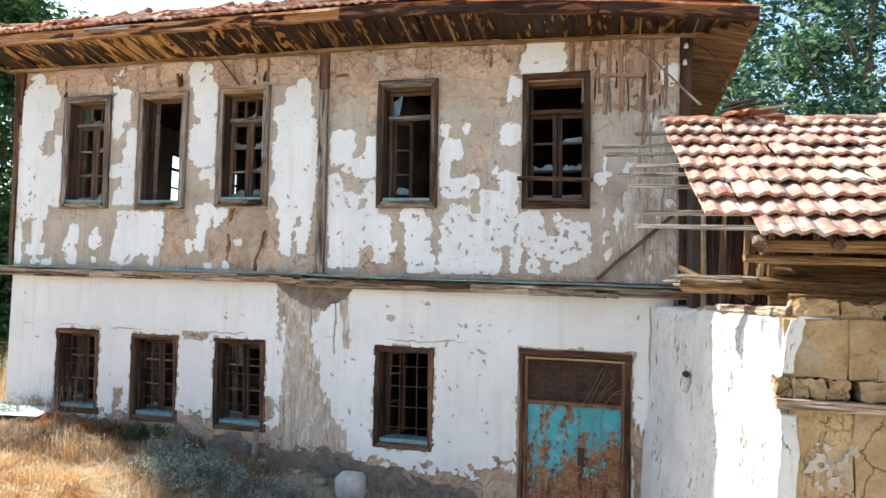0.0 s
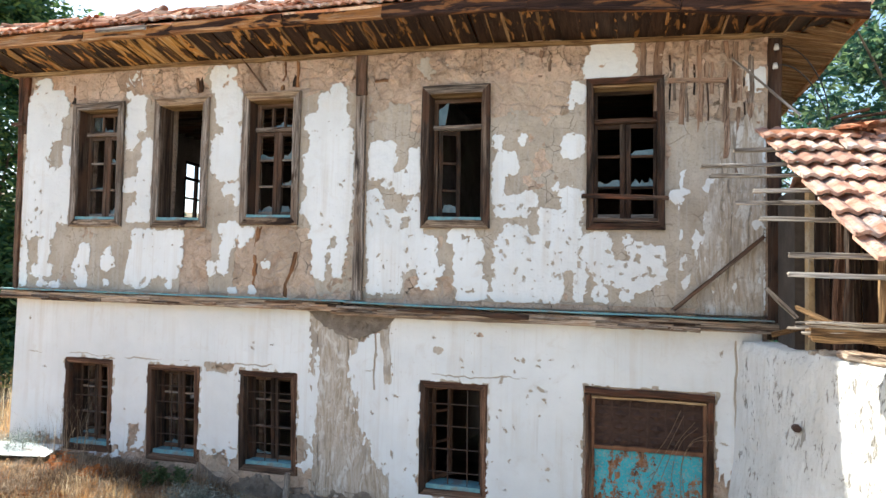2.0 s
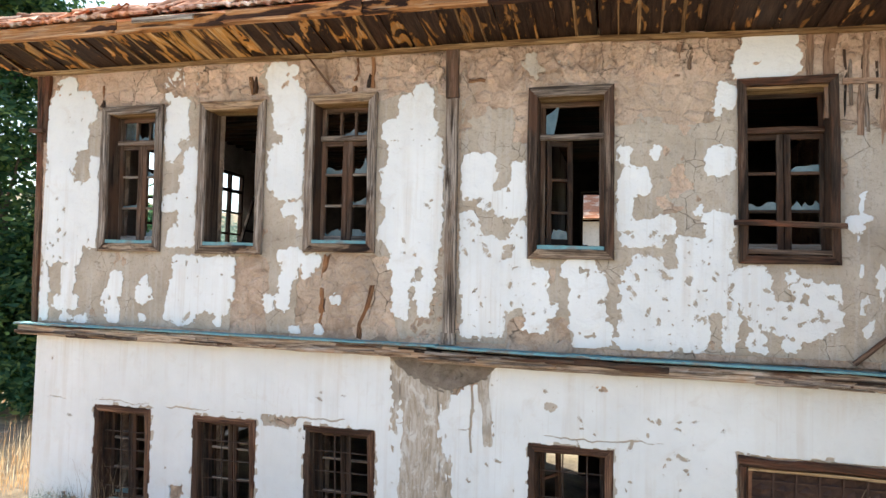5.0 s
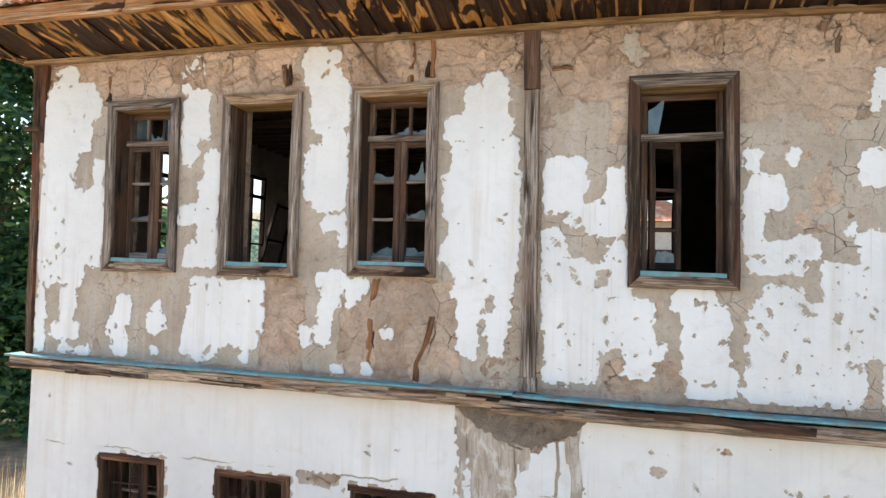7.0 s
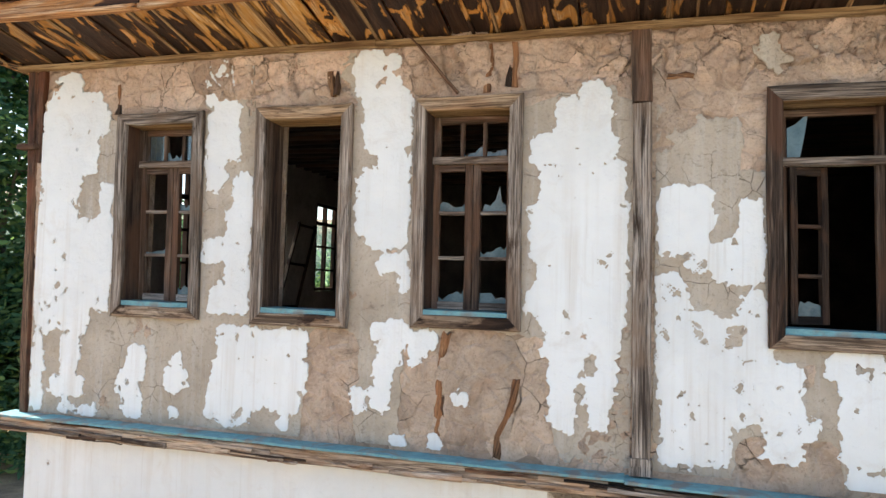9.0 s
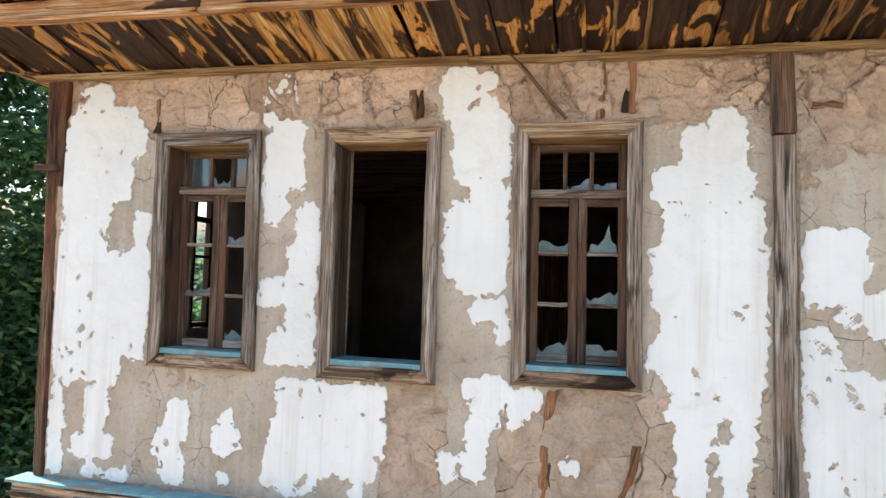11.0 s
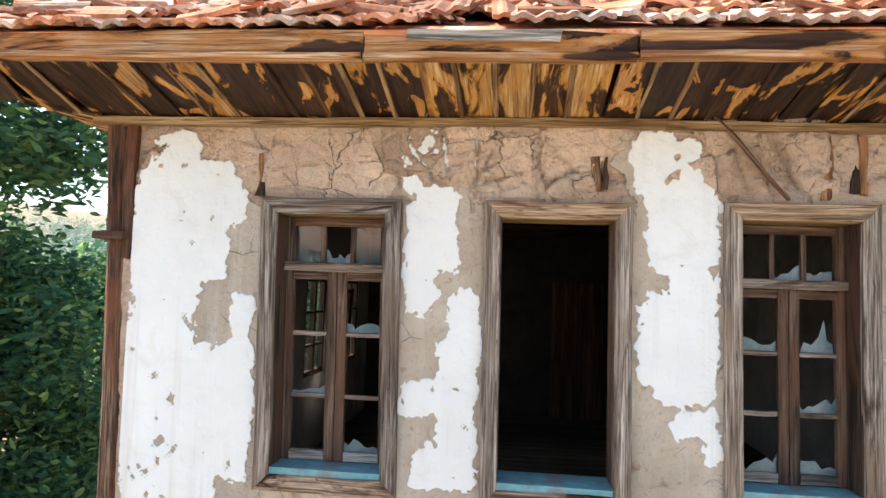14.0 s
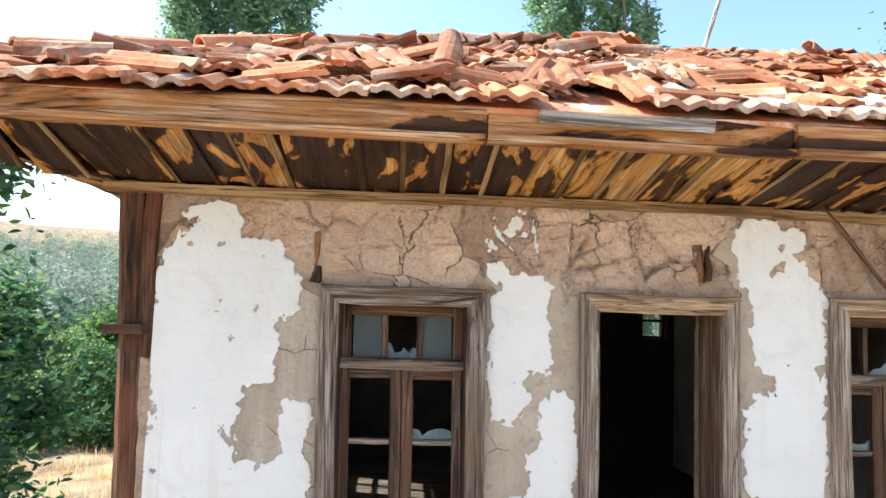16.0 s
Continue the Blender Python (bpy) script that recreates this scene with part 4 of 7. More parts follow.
def whitewash(name, x0, x1, z0, z1, plus, minus, holes, seed, spots, label, parent, runs=(), cracks_=(), splits=(), greys=(), bare=(), scraps=(), foot=False):
    gx, gz = np.meshgrid(np.arange(x0, x1, ST), np.arange(z0, z1, ST), indexing="ij")
    wx = gx + 0.024 * fbm(gx, gz, 0.22, seed + 50, 4) + 0.016 * fbm(gx, gz, 0.05, seed + 54, 2)
    wz = gz + 0.028 * fbm(gx, gz, 0.22, seed + 60, 4) + 0.016 * fbm(gx, gz, 0.05, seed + 64, 2)
    k = 95.0
    def blend(boxes):
        return np.log(np.sum([np.exp(np.clip(k * rounded(wx, wz, b, 0.06), -60, 9)) for b in boxes], axis=0)) / k
    f = np.full(gx.shape, 0.25) if plus is None else blend(plus) + 0.007
    if minus:
        f = np.minimum(f, -blend(minus) + 0.006)
    qx, qz = gx + 0.03 * fbm(gx, gz, 0.08, seed + 70, 4), gz + 0.03 * fbm(gx, gz, 0.08, seed + 72, 3)
    f = f + 0.014 * fbm(gx, gz, 0.20, seed, 4) + np.where(gz > 5.18, 0.010, 0.014) * flakes(qx, qz, 0.085, seed + 20) + np.where(gz > 5.18, 0.010, 0.013) * flakes(qx, qz, 0.036, seed + 21) + (0.018 * np.clip((gz - 5.1) / 0.1, 0, 1) if plus else 0.0) + 0.012 * fbm(gx, gz, 0.028, seed + 22, 2) + 0.008 * flakes(qx, qz, 0.021, seed + 24)
    for b in scraps:                                      # curled scraps left over a stretch of bare wall
        f = np.maximum(f, np.minimum(rounded(wx, wz, b, 0.12), 0.06) - 0.095 + 0.085 * flakes(qx, qz * 0.72, 0.075, seed + 44) + 0.05 * fbm(gx, gz, 0.35, seed + 46, 3))
    if foot:                                              # crumbled away along the ground
        line_ = np.interp(gx, [0.3, 1.2, 2.1, 3.2, 4.4, 5.3, 5.7, 6.6, 7.0, 7.45, 9.1], [0.96, 0.97, 1.06, 1.04, 0.98, 0.86, 0.66, 0.62, 0.64, 0.74, 0.30])
        f = np.minimum(f, gz - line_ + 0.13 * fbm(gx, gz, 0.34, seed + 101, 4) + 0.10 * flakes(qx, qz, 0.10, seed + 103) + 0.06 * flakes(qx, qz, 0.045, seed + 104))
    coat = f.copy()
    for b in runs:                                        # washed-out streaks
        lane = gx + 0.05 * fbm(gx * 0.6, gz, 0.30, seed + 92, 3)
        f = np.minimum(f, -np.minimum(rounded(wx, wz, b, 0.12), 0.13) + 0.05 + 0.36 * fbm(lane * 15, gz, 0.6, seed + 90, 4) + 0.02 * flakes(gx, gz, 0.05, seed + 94))
        coat = np.minimum(coat, f + 0.02)
    for z_, xa, xb in cracks_:                             # long cracks over the lintels
        crack = np.abs(gz - z_ - 0.040 * fbm(gx, gz * 0, 0.28, seed + 95, 5) - 0.018 * fbm(gx, gz * 0, 0.045, seed + 96, 3)) - 0.0072 * np.clip(0.45 + 1.2 * vnoise(gx, gz * 0, 0.18, seed + 97), -0.4, 1.3)
        f = np.where((gx > xa) & (gx < xb), np.minimum(f, crack), f)
    for x_, za, zb in splits:
        crack = np.abs(gx - x_ - 0.06 * fbm(gz, gx * 0, 0.6, seed + 98, 4)) - 0.012 * np.clip(0.5 + 1.2 * vnoise(gz, gx * 0, 0.3, seed + 99), 0, 1)
        f = np.where((gz > za) & (gz < zb), np.minimum(f, crack), f)
    for b, c in spots:
        pits(f, gx, gz, wx, wz, seed + 7, c, b)
    edge = np.minimum(np.minimum(gx - x0, x1 - gx), np.minimum(gz - z0, z1 - gz)) - ST * 1.1
    for b in holes:
        edge = np.minimum(edge, -rounded(gx, gz, b, 0.005))
        f = np.minimum(f, -rounded(gx, gz, b, 0.005) - 0.006 + 0.030 * flakes(qx, qz, 0.06, seed + 61) + 0.030 * fbm(gx, gz, 0.12, seed + 63, 3))    # knocked off round the frames
    smooth_ = 0.24 * np.clip((5.20 - gz) / 0.08, 0, 1) if plus else 0.0
    for b in bare:                                        # stretches that have lost their undercoat as well
        smooth_ = smooth_ - 0.34 * np.clip(rounded(wx, wz, b, 0.1) / 0.05 + 0.5, 0, 1)
    under_ = np.minimum(coat - 0.012 + smooth_ + 0.17 * fbm(gx, gz, 0.6, seed + 33, 3) + 0.02 * flakes(qx, qz, 0.08, seed + 36), edge)
    for b in greys:
        under_ = np.minimum(np.maximum(under_, rounded(wx, wz, b, 0.2) + 0.16 * fbm(gx, gz, 0.35, seed + 38, 4) - 0.02), edge)
    sheet("undercoat", under_, x0, z0, ST, -0.0105, UNDERCOAT, parent, "greyish smooth undercoat", seed + 1)
    return sheet(name, np.minimum(f, edge), x0, z0, ST, -0.0185, PLASTER, parent, label, seed)


up_gaps = [(a + 0.005, b - 0.005, lo + 0.01, hi - 0.01) for a, b, lo, hi, _ in UPPER] + [(4.93, 5.06, 2.8, 5.8)]
whitewash("whitewash", 0.34, 9.13, 2.88, 5.61,
          CORNER + PIER_1 + PIER_2 + PIER_3 + BAY_4 + BAY_5 + BAY_6 + END,
          CORNER_OFF + PIER_1_OFF + PIER_3_OFF + BAY_4_OFF + BAY_6_OFF, up_gaps, 11,
          [((0.3, 4.9, 2.9, 5.5), 380), ((0.3, 1.9, 2.9, 3.9), 110), ((5.0, 6.5, 2.9, 4.2), 220), ((6.5, 8.2, 2.9, 3.9), 420)], "flaking white limewash", wall_front_upper,
          greys=[(8.22, 9.12, 2.95, 4.75), (1.0, 1.9, 3.3, 3.66)],
          bare=[(3.45, 4.45, 2.80, 3.66), (2.72, 3.12, 2.80, 3.62), (8.1, 9.2, 4.5, 5.3), (6.1, 7.3, 4.85, 5.3), (5.5, 6.1, 2.80, 3.15)], scraps=[(8.30, 9.12, 2.95, 4.25)])
low_gaps = [(a + 0.01, b - 0.01, lo + 0.01, hi - 0.01) for a, b, lo, hi, _ in LOWER] + [(DOOR[0] - 0.01, DOOR[1] + 0.01, -1, DOOR[3] + 0.01)]
whitewash("whitewash", 0.345, 9.10, -0.05, 2.765, None, LOW_OFF, low_gaps, 23,
          [((0.3, 4.5, 1.0, 2.6), 60), ((5.2, 7.4, 0.9, 2.6), 200), ((8.7, 9.1, 0.3, 2.6), 60)], "whitewash stained by rain", wall_front_lower,
          runs=[(8.66, 9.1, 0.0, 1.3)],
          bare=[(0.3, 9.1, -0.2, 1.02)], foot=True, cracks_=[(2.10, 0.3, 4.6), (2.11, 5.0, 7.5)], splits=[(8.84, 0.3, 2.6), (5.2, 1.9, 2.6)])

gx, gz = np.meshgrid(np.arange(4.3, 5.6, ST), np.arange(0.7, 2.77, ST), indexing="ij")
lane = gx + 0.05 * fbm(gx * 0.6, gz, 0.30, 511, 3)
left_ = np.interp(gz, [0.7, 1.1, 1.6, 2.2, 2.5, 2.8], [4.46, 4.50, 4.52, 4.50, 4.47, 4.44])
right_ = np.interp(gz, [0.7, 1.0, 1.3, 1.7, 2.2, 2.45, 2.8], [5.50, 5.42, 5.20, 5.08, 5.00, 5.05, 5.20])
wash = np.minimum(np.minimum(lane - left_, right_ - lane), 0.12) + 0.15 * fbm(lane * 7, gz, 0.5, 521, 5) + 0.03 * flakes(gx, gz, 0.05, 525) - 0.015
side_run = rounded(lane, gz, (5.28, 5.40, 1.95, 2.70), 0.06) + 0.06 * fbm(lane * 9, gz, 0.6, 523, 4) - 0.01
wash = np.maximum(wash, side_run)
mud_cap = np.minimum(gz - np.interp(gx, [4.4, 4.6, 4.8, 5.0, 5.2, 5.38, 5.5], [2.75, 2.56, 2.48, 2.44, 2.50, 2.60, 2.78]), 0.2) + 0.03 * fbm(gx, gz, 0.15, 531, 4) + 0.02 * flakes(gx, gz, 0.05, 533)
rim_ = np.minimum(np.minimum(gx - 4.32, 5.57 - gx), np.minimum(gz - 0.72, 2.755 - gz))
def washed(x0, x1, z0, z1, seed):
    """A ragged stretch of thin rain-streaked whitewash on the upper wall."""
    wx_, wz_ = np.meshgrid(np.arange(x0, x1, ST), np.arange(z0, z1, ST), indexing="ij")
    ln = wx_ + 0.04 * fbm(wx_ * 0.6, wz_, 0.3, seed, 3)
    fd = np.minimum(rounded(ln, wz_, (x0 + 0.05, x1 - 0.05, z0 + 0.05, z1 - 0.05), 0.1), 0.10) + 0.13 * fbm(ln * 4, wz_, 0.5, seed + 1, 5) + 0.03 * flakes(wx_, wz_, 0.05, seed + 5) - 0.045
    fd = np.minimum(fd, np.minimum(np.minimum(wx_ - x0, x1 - wx_), np.minimum(wz_ - z0, z1 - wz_)) - 0.015)
    return sheet("rain_wash", fd, x0, z0, ST, -0.0145, UNDERCOAT, wall_front_upper, "thin grey remnant of whitewash", seed + 9)


washed(5.07, 5.68, 4.30, 5.08, 600)
washed(6.50, 6.95, 4.2, 5.0, 620)
washed(5.55, 6.0, 5.26, 5.58, 640)
washed(2.05, 2.30, 4.95, 5.5, 660)
ex, ez = np.meshgrid(np.arange(8.22, 9.13, ST), np.arange(2.83, 4.9, ST), indexing="ij")
elane = ex + 0.04 * fbm(ex * 0.6, ez, 0.3, 551, 3)
end_ = np.minimum(elane - np.interp(ez, [2.9, 3.3, 3.7, 4.3, 4.9], [8.50, 8.42, 8.48, 8.62, 8.85]), 0.12) + 0.13 * fbm(elane * 7, ez, 0.6, 553, 4) + 0.03 * flakes(ex, ez, 0.05, 555) - 0.06
end_ = np.minimum(np.minimum(end_, 0.25 * (4.75 - ez) + 0.10 * fbm(ex * 7, ez, 0.6, 557, 3)), np.minimum(np.minimum(ex - 8.24, 9.10 - ex), ez - 2.835))
sheet("rain_wash", end_, 8.22, 2.83, ST, -0.0205, RAINWASH, wall_front_upper, "brown rain streaks washed down over the whitewash", 561)
sheet("rain_wash", np.minimum(wash, rim_), 4.3, 0.7, ST, -0.0220, RAINWASH, wall_front_lower, "brown rain streaks washed down over the whitewash", 541)
sheet("mud_cap", np.minimum(mud_cap, rim_), 4.3, 0.7, ST, -0.0255, FOOT, wall_front_lower, "bare grey mud under the post", 543)


# ---- timber of the front ----
beam = thing("ledge_beam", "long grey weathered ledge beam between the storeys", "beam", (4.7, -0.05, 2.78))
LEAN = [0.0, 0.0]             # sideways metres per metre of height, and the height where it is nil


def leaned(p):
    """A point moved sideways with the sagging frame that is being built."""
    return Vector((p[0] - LEAN[0] * (p[2] - LEAN[1]), p[1], p[2]))


def under(name, p0, p1, w, h, mat, owner, label="", **kw):
    """A timber given in world coordinates, under a thing that stands elsewhere."""
    o = owner.matrix_basis.translation
    return stick(name, leaned(p0) - o, leaned(p1) - o, w, h, mat, owner, label, **kw)


under("timber", (X0 + 0.05, -0.05, 2.80), (4.80, -0.05, 2.785), 0.16, 0.105, WOOD_LEDGE, beam, "silvered timber, split along the grain", wobble=0.010, chip=0.12)
under("timber", (4.74, -0.055, 2.765), (X1 - 0.05, -0.055, 2.72), 0.17, 0.10, WOOD_LEDGE, beam, wobble=0.010, chip=0.12)
under("flashing", (X0 + 0.02, -0.065, 2.872), (4.9, -0.065, 2.852), 0.19, 0.016, TEAL, beam, "faded teal capping strip", wobble=0.005)
under("flashing", (4.9, -0.07, 2.846), (X1 - 0.1, -0.07, 2.796), 0.19, 0.016, TEAL, beam, "faded teal capping strip", wobble=0.006)
under("splinter", (5.9, -0.145, 2.775), (6.9, -0.15, 2.755), 0.02, 0.05, WOOD_DARK, beam, "", wobble=0.010)

rnd = random.Random(91)
for i in range(46):                                           # loose splinters along its face
    a = rnd.uniform(X0, X1 - 0.7)
    z = (2.79 if a < 4.75 else 2.76 - 0.010 * (a - 4.8)) + rnd.uniform(-0.045, 0.03)
    d = rnd.uniform(0.0, 0.012) + (0.005 if a > 4.75 else 0)
    under("splinter", (a, -0.131 - d, z), (a + rnd.uniform(0.15, 0.75), -0.131 - d, z + rnd.uniform(-0.018, 0.010)), 0.018, rnd.uniform(0.010, 0.030), rnd.choice((WOOD_LEDGE, WOOD_LEDGE, WOOD_FRAME, WOOD_DARK)), beam, "", wobble=0.006, chip=0.3, taper=rnd.choice((0.3, 1.0, 1.6)))

for i, (a, b, z0, z1, mat) in enumerate(((X0 + 0.005, X0 + 0.115, LEDGE + 0.05, TOP + 0.04, WOOD_POST), (X1 - 0.14, X1, 2.62, TOP + 0.03, WOOD_DARK))):
    post = thing("corner_post", "reddish-brown weathered corner post of the house" if i == 0 else "dark corner post of the house beside the shed", "post", ((a + b) / 2, 0, z0), "corner posts")
    foot_x = (a + b) / 2 + (0.085 if i == 0 else 0.0)            # the left post leans outwards
    under("shaft", (foot_x, 0.045, z0), ((a + b) / 2, 0.045, z1), 0.112 if i == 0 else 0.13, 0.14, mat, post, up=(0, 1, 0), wobble=0.006, chip=0.22)
    if i == 0:
        under("stud", (a + 0.15, 0.01, 4.86), (a + 0.15, 0.0, z1), 0.06, 0.05, WOOD_POST, post, up=(0, 1, 0), wobble=0.006)
        under("collar", (a - 0.012, -0.005, 4.985), (a + 0.155, -0.005, 4.985), 0.13, 0.042, WOOD_DARK, post, "dark collar strip")
batten = thing("cover_post", "grey post covering the joint of the front", "post", (4.99, -0.03, 2.86))
under("lower_board", (4.995, -0.035, 2.88), (4.975, -0.035, 5.13), 0.11, 0.05, WOOD_FRAME, batten, up=(0, 1, 0), wobble=0.004)
under("upper_board", (4.975, -0.030, 5.14), (4.965, -0.030, TOP), 0.12, 0.05, WOOD_SASH, batten, up=(0, 1, 0), wobble=0.004)
under("foot", (4.995, -0.045, 2.865), (4.995, -0.045, 2.97), 0.135, 0.05, WOOD_FRAME, batten, up=(0, 1, 0), wobble=0.002)

# laths and studs laid bare where the mud fell
bare = thing("lath_work", "bare reddish laths showing through fallen mud", "laths", (8.4, 0, 5.2))
for x, z0, z1, w in ((8.13, 4.84, 5.54, 0.085), (8.39, 5.15, 5.54, 0.05), (8.58, 5.16, 5.52, 0.05), (8.75, 5.12, 5.5, 0.04), (7.98, 5.2, 5.54, 0.05), (8.35, 4.70, 5.10, 0.05), (8.52, 4.62, 5.08, 0.05), (8.84, 4.9, 5.5, 0.05), (6.75, 5.28, 5.5, 0.035), (6.95, 5.25, 5.52, 0.04), (7.05, 5.3, 5.52, 0.035)):
    under("lath", (x, -0.004, z0), (x + 0.012, -0.004, z1), w, 0.03, WOOD_LATH, bare, up=(0, 1, 0), wobble=0.012, chip=0.2)
rnd = random.Random(63)
for i in range(14):                                           # staves, and dark strips for the shade in open joints of the frame's filling
    x = 8.24 + 0.058 * i + rnd.uniform(-0.012, 0.012)
    z0, z1 = rnd.uniform(4.62, 5.05), rnd.uniform(5.30, 5.52)
    if i % 2:
        under("lath", (x, 0.002, z0), (x + rnd.uniform(-0.015, 0.015), 0.002, z1), rnd.uniform(0.032, 0.062), 0.03, rnd.choice((WOOD_LATH, WOOD_LATH, WOOD_FRAME)), bare, up=(0, 1, 0), wobble=0.010, chip=0.25, taper=rnd.uniform(0.6, 1.2))
    else:
        under("lath", (x, 0.006, z0 + 0.1), (x + rnd.uniform(-0.01, 0.01), 0.006, z1 - 0.1), 0.016, 0.026, WOOD_DARK, bare, up=(0, 1, 0), wobble=0.008)
for x, z0, z1, w in ((8.76, 4.35, 5.0, 0.05), (8.86, 4.2, 4.85, 0.035), (8.95, 4.5, 5.0, 0.05), (9.04, 4.25, 4.7, 0.04)):
    under("lath", (x, 0.0, z0), (x + 0.02, 0.0, z1), w, 0.03, WOOD_LATH, bare, up=(0, 1, 0), wobble=0.012, chip=0.2)
under("lath", (8.22, -0.006, 5.135), (8.76, -0.006, 5.12), 0.03, 0.05, WOOD_LATH, bare, wobble=0.004)
stud = thing("sunk_stud", "dark old studs sunk in the mud wall", "stud", (3.9, 0, 3.0))
under("stave", (3.705, -0.002, 2.98), (3.748, -0.002, 3.66), 0.045, 0.03, WOOD_STUD, stud, up=(0, 1, 0), wobble=0.016, chip=0.35, taper=1.5, steps=12)
under("stave", (4.105, -0.002, 2.88), (4.235, -0.002, 3.38), 0.062, 0.03, WOOD_STUD, stud, up=(0, 1, 0), wobble=0.018, chip=0.35, taper=0.7)
under("stave", (3.76, 0.006, 3.05), (3.74, 0.006, 3.40), 0.035, 0.03, WOOD_DARK, stud, up=(0, 1, 0), wobble=0.02, chip=0.35)
for p0, p1, w in (((2.87, 0.002, 5.28), (2.85, 0.002, 5.46), 0.05), ((3.985, -0.004, 5.26), (3.985, -0.004, 5.58), 0.055), ((4.17, 0.0, 5.28), (4.17, 0.0, 5.58), 0.035), ((1.05, 0.004, 5.25), (1.06, 0.004, 5.45), 0.03), ((5.12, 0.0, 5.30), (5.28, 0.0, 5.30), 0.03)):
    under("stave", p0, p1, w, 0.034, WOOD_STUD, stud, up=(0, 1, 0), wobble=0.010, chip=0.2)
# dark wood wedges laid on in place of the shade inside hollows
for p0, p1, w, tp in (((2.905, 0.004, 5.46), (2.90, 0.004, 5.29), 0.014, 2.4), ((3.935, 0.006, 5.57), (3.945, 0.006, 5.35), 0.045, 0.3), ((4.125, 0.006, 5.29), (4.14, 0.006, 5.48), 0.045, 0.3), ((1.07, 0.002, 5.30), (1.06, 0.002, 5.22), 0.035, 1.6)):
    under("hollow", p0, p1, w, 0.03, WOOD_DARK, stud, "dark wedge put in for the shade of a hollow", up=(0, 1, 0), wobble=0.006, taper=tp, chip=0.2)
lean = thing("loose_stick", "thin loose stick hanging above a window", "stick", (3.45, -0.03, 5.66))
under("shaft", (3.43, -0.05, 5.67), (3.80, -0.045, 5.25), 0.022, 0.022, WOOD_RED, lean, round_=True, wobble=0.004)
brace = thing("diagonal_brace", "thin grey diagonal brace nailed to the wall", "brace", (8.3, -0.03, 2.9))
under("shaft", (8.29, -0.055, 2.875), (9.10, -0.055, 3.59), 0.03, 0.036, WOOD_SASH, brace, wobble=0.006)
pole = thing("loose_pole", "thin rod slanting from the eave to the shed roof", "pole", (8.9, -0.1, 5.3))
under("shaft", (8.80, -0.10, 5.30), (9.30, -0.55, 4.62), 0.022, 0.022, WOOD_GREY, pole, round_=True, wobble=0.004)


# ---- windows ----
def frame_boards(owner, a, b, z0, z1, w, y, mat, mats=None, thick=0.045):
    """Four mitred boards round an opening."""
    mats = mats or (mat,) * 4
    h = w / 2
    f = (0, 1, 0)
    under("window_frame", (a + h, y, z1 - h), (b - h, y, z1 - h), w, thick, mats[0], owner, "", up=f, mitre0=1, mitre1=-1, wobble=0.004, chip=0.14)
    under("window_frame", (a + h, y, z0 + h), (b - h, y, z0 + h), w, thick, mats[1], owner, "", up=f, mitre0=-1, mitre1=1, wobble=0.004, chip=0.14)
    under("window_frame", (a + h, y, z0 + h), (a + h, y, z1 - h), w, thick, mats[2], owner, "", up=f, mitre0=1, mitre1=-1, wobble=0.004, chip=0.14)
    under("window_frame", (b - h, y, z0 + h), (b - h, y, z1 - h), w, thick, mats[3], owner, "", up=f, mitre0=-1, mitre1=1, wobble=0.004, chip=0.14)


def glass(owner, x0, x1, z0, z1, y, name="pane", broken=None, seed=0, turn=None):
    """A whole pane, or a jagged piece left along the bottom ('low') or the left edge ('side')."""
    rnd = random.Random(seed)
    w, h = x1 - x0, z1 - z0
    if broken == "low":
        pts = [(x0, z0), (x1, z0)]
        n = rnd.randint(4, 8)
        tilt, top_ = rnd.uniform(-1, 1), rnd.uniform(0.12, 0.34)
        for k in range(n + 1):
            u = 1 - (k + (rnd.uniform(-0.3, 0.3) if 0 < k < n else 0)) / n
            pts.append((x0 + w * u, z0 + h * max(0.03, top_ * (0.55 + 0.9 * tilt * (u - 0.5)) + rnd.uniform(-0.5, 0.6) * top_ * 0.6)))
    elif broken == "side":
        pts = [(x0, z0), (x0 + w * 0.45, z0), (x0 + w * 0.6, z0 + h * 0.45), (x0 + w * 0.75, z1), (x0 + w * 0.3, z0 + h * 0.75), (x0, z0 + h * 0.66)]
    elif broken == "tooth":
        pts = [(x0 + w * 0.05, z0), (x0 + w * 0.95, z0), (x0 + w * 0.93, z0 + h * 0.16), (x0 + w * 0.78, z0 + h * 0.24), (x0 + w * 0.70, z0 + h * 0.62), (x0 + w * 0.56, z0 + h * 0.30), (x0 + w * 0.36, z0 + h * 0.14), (x0 + w * 0.15, z0 + h * 0.19)]
    else:
        pts = [(x0, z0), (x1, z0), (x1, z1), (x0, z1)]
    o = owner.matrix_basis.translation
    n = len(pts)
    verts = [tuple(leaned((p[0], y + d, p[1])) - o) for d in (0, 0.003) for p in pts]
    faces = [tuple(range(n)), tuple(range(2 * n - 1, n - 1, -1))] + [(i, i + n, (i + 1) % n + n, (i + 1) % n) for i in range(n)]
    ob = raw(name, verts, faces, GLASS if broken is None else SHARD, owner, "" if broken is None else "jagged shard of dusty glass")
    ob.visible_shadow = False
    return ob


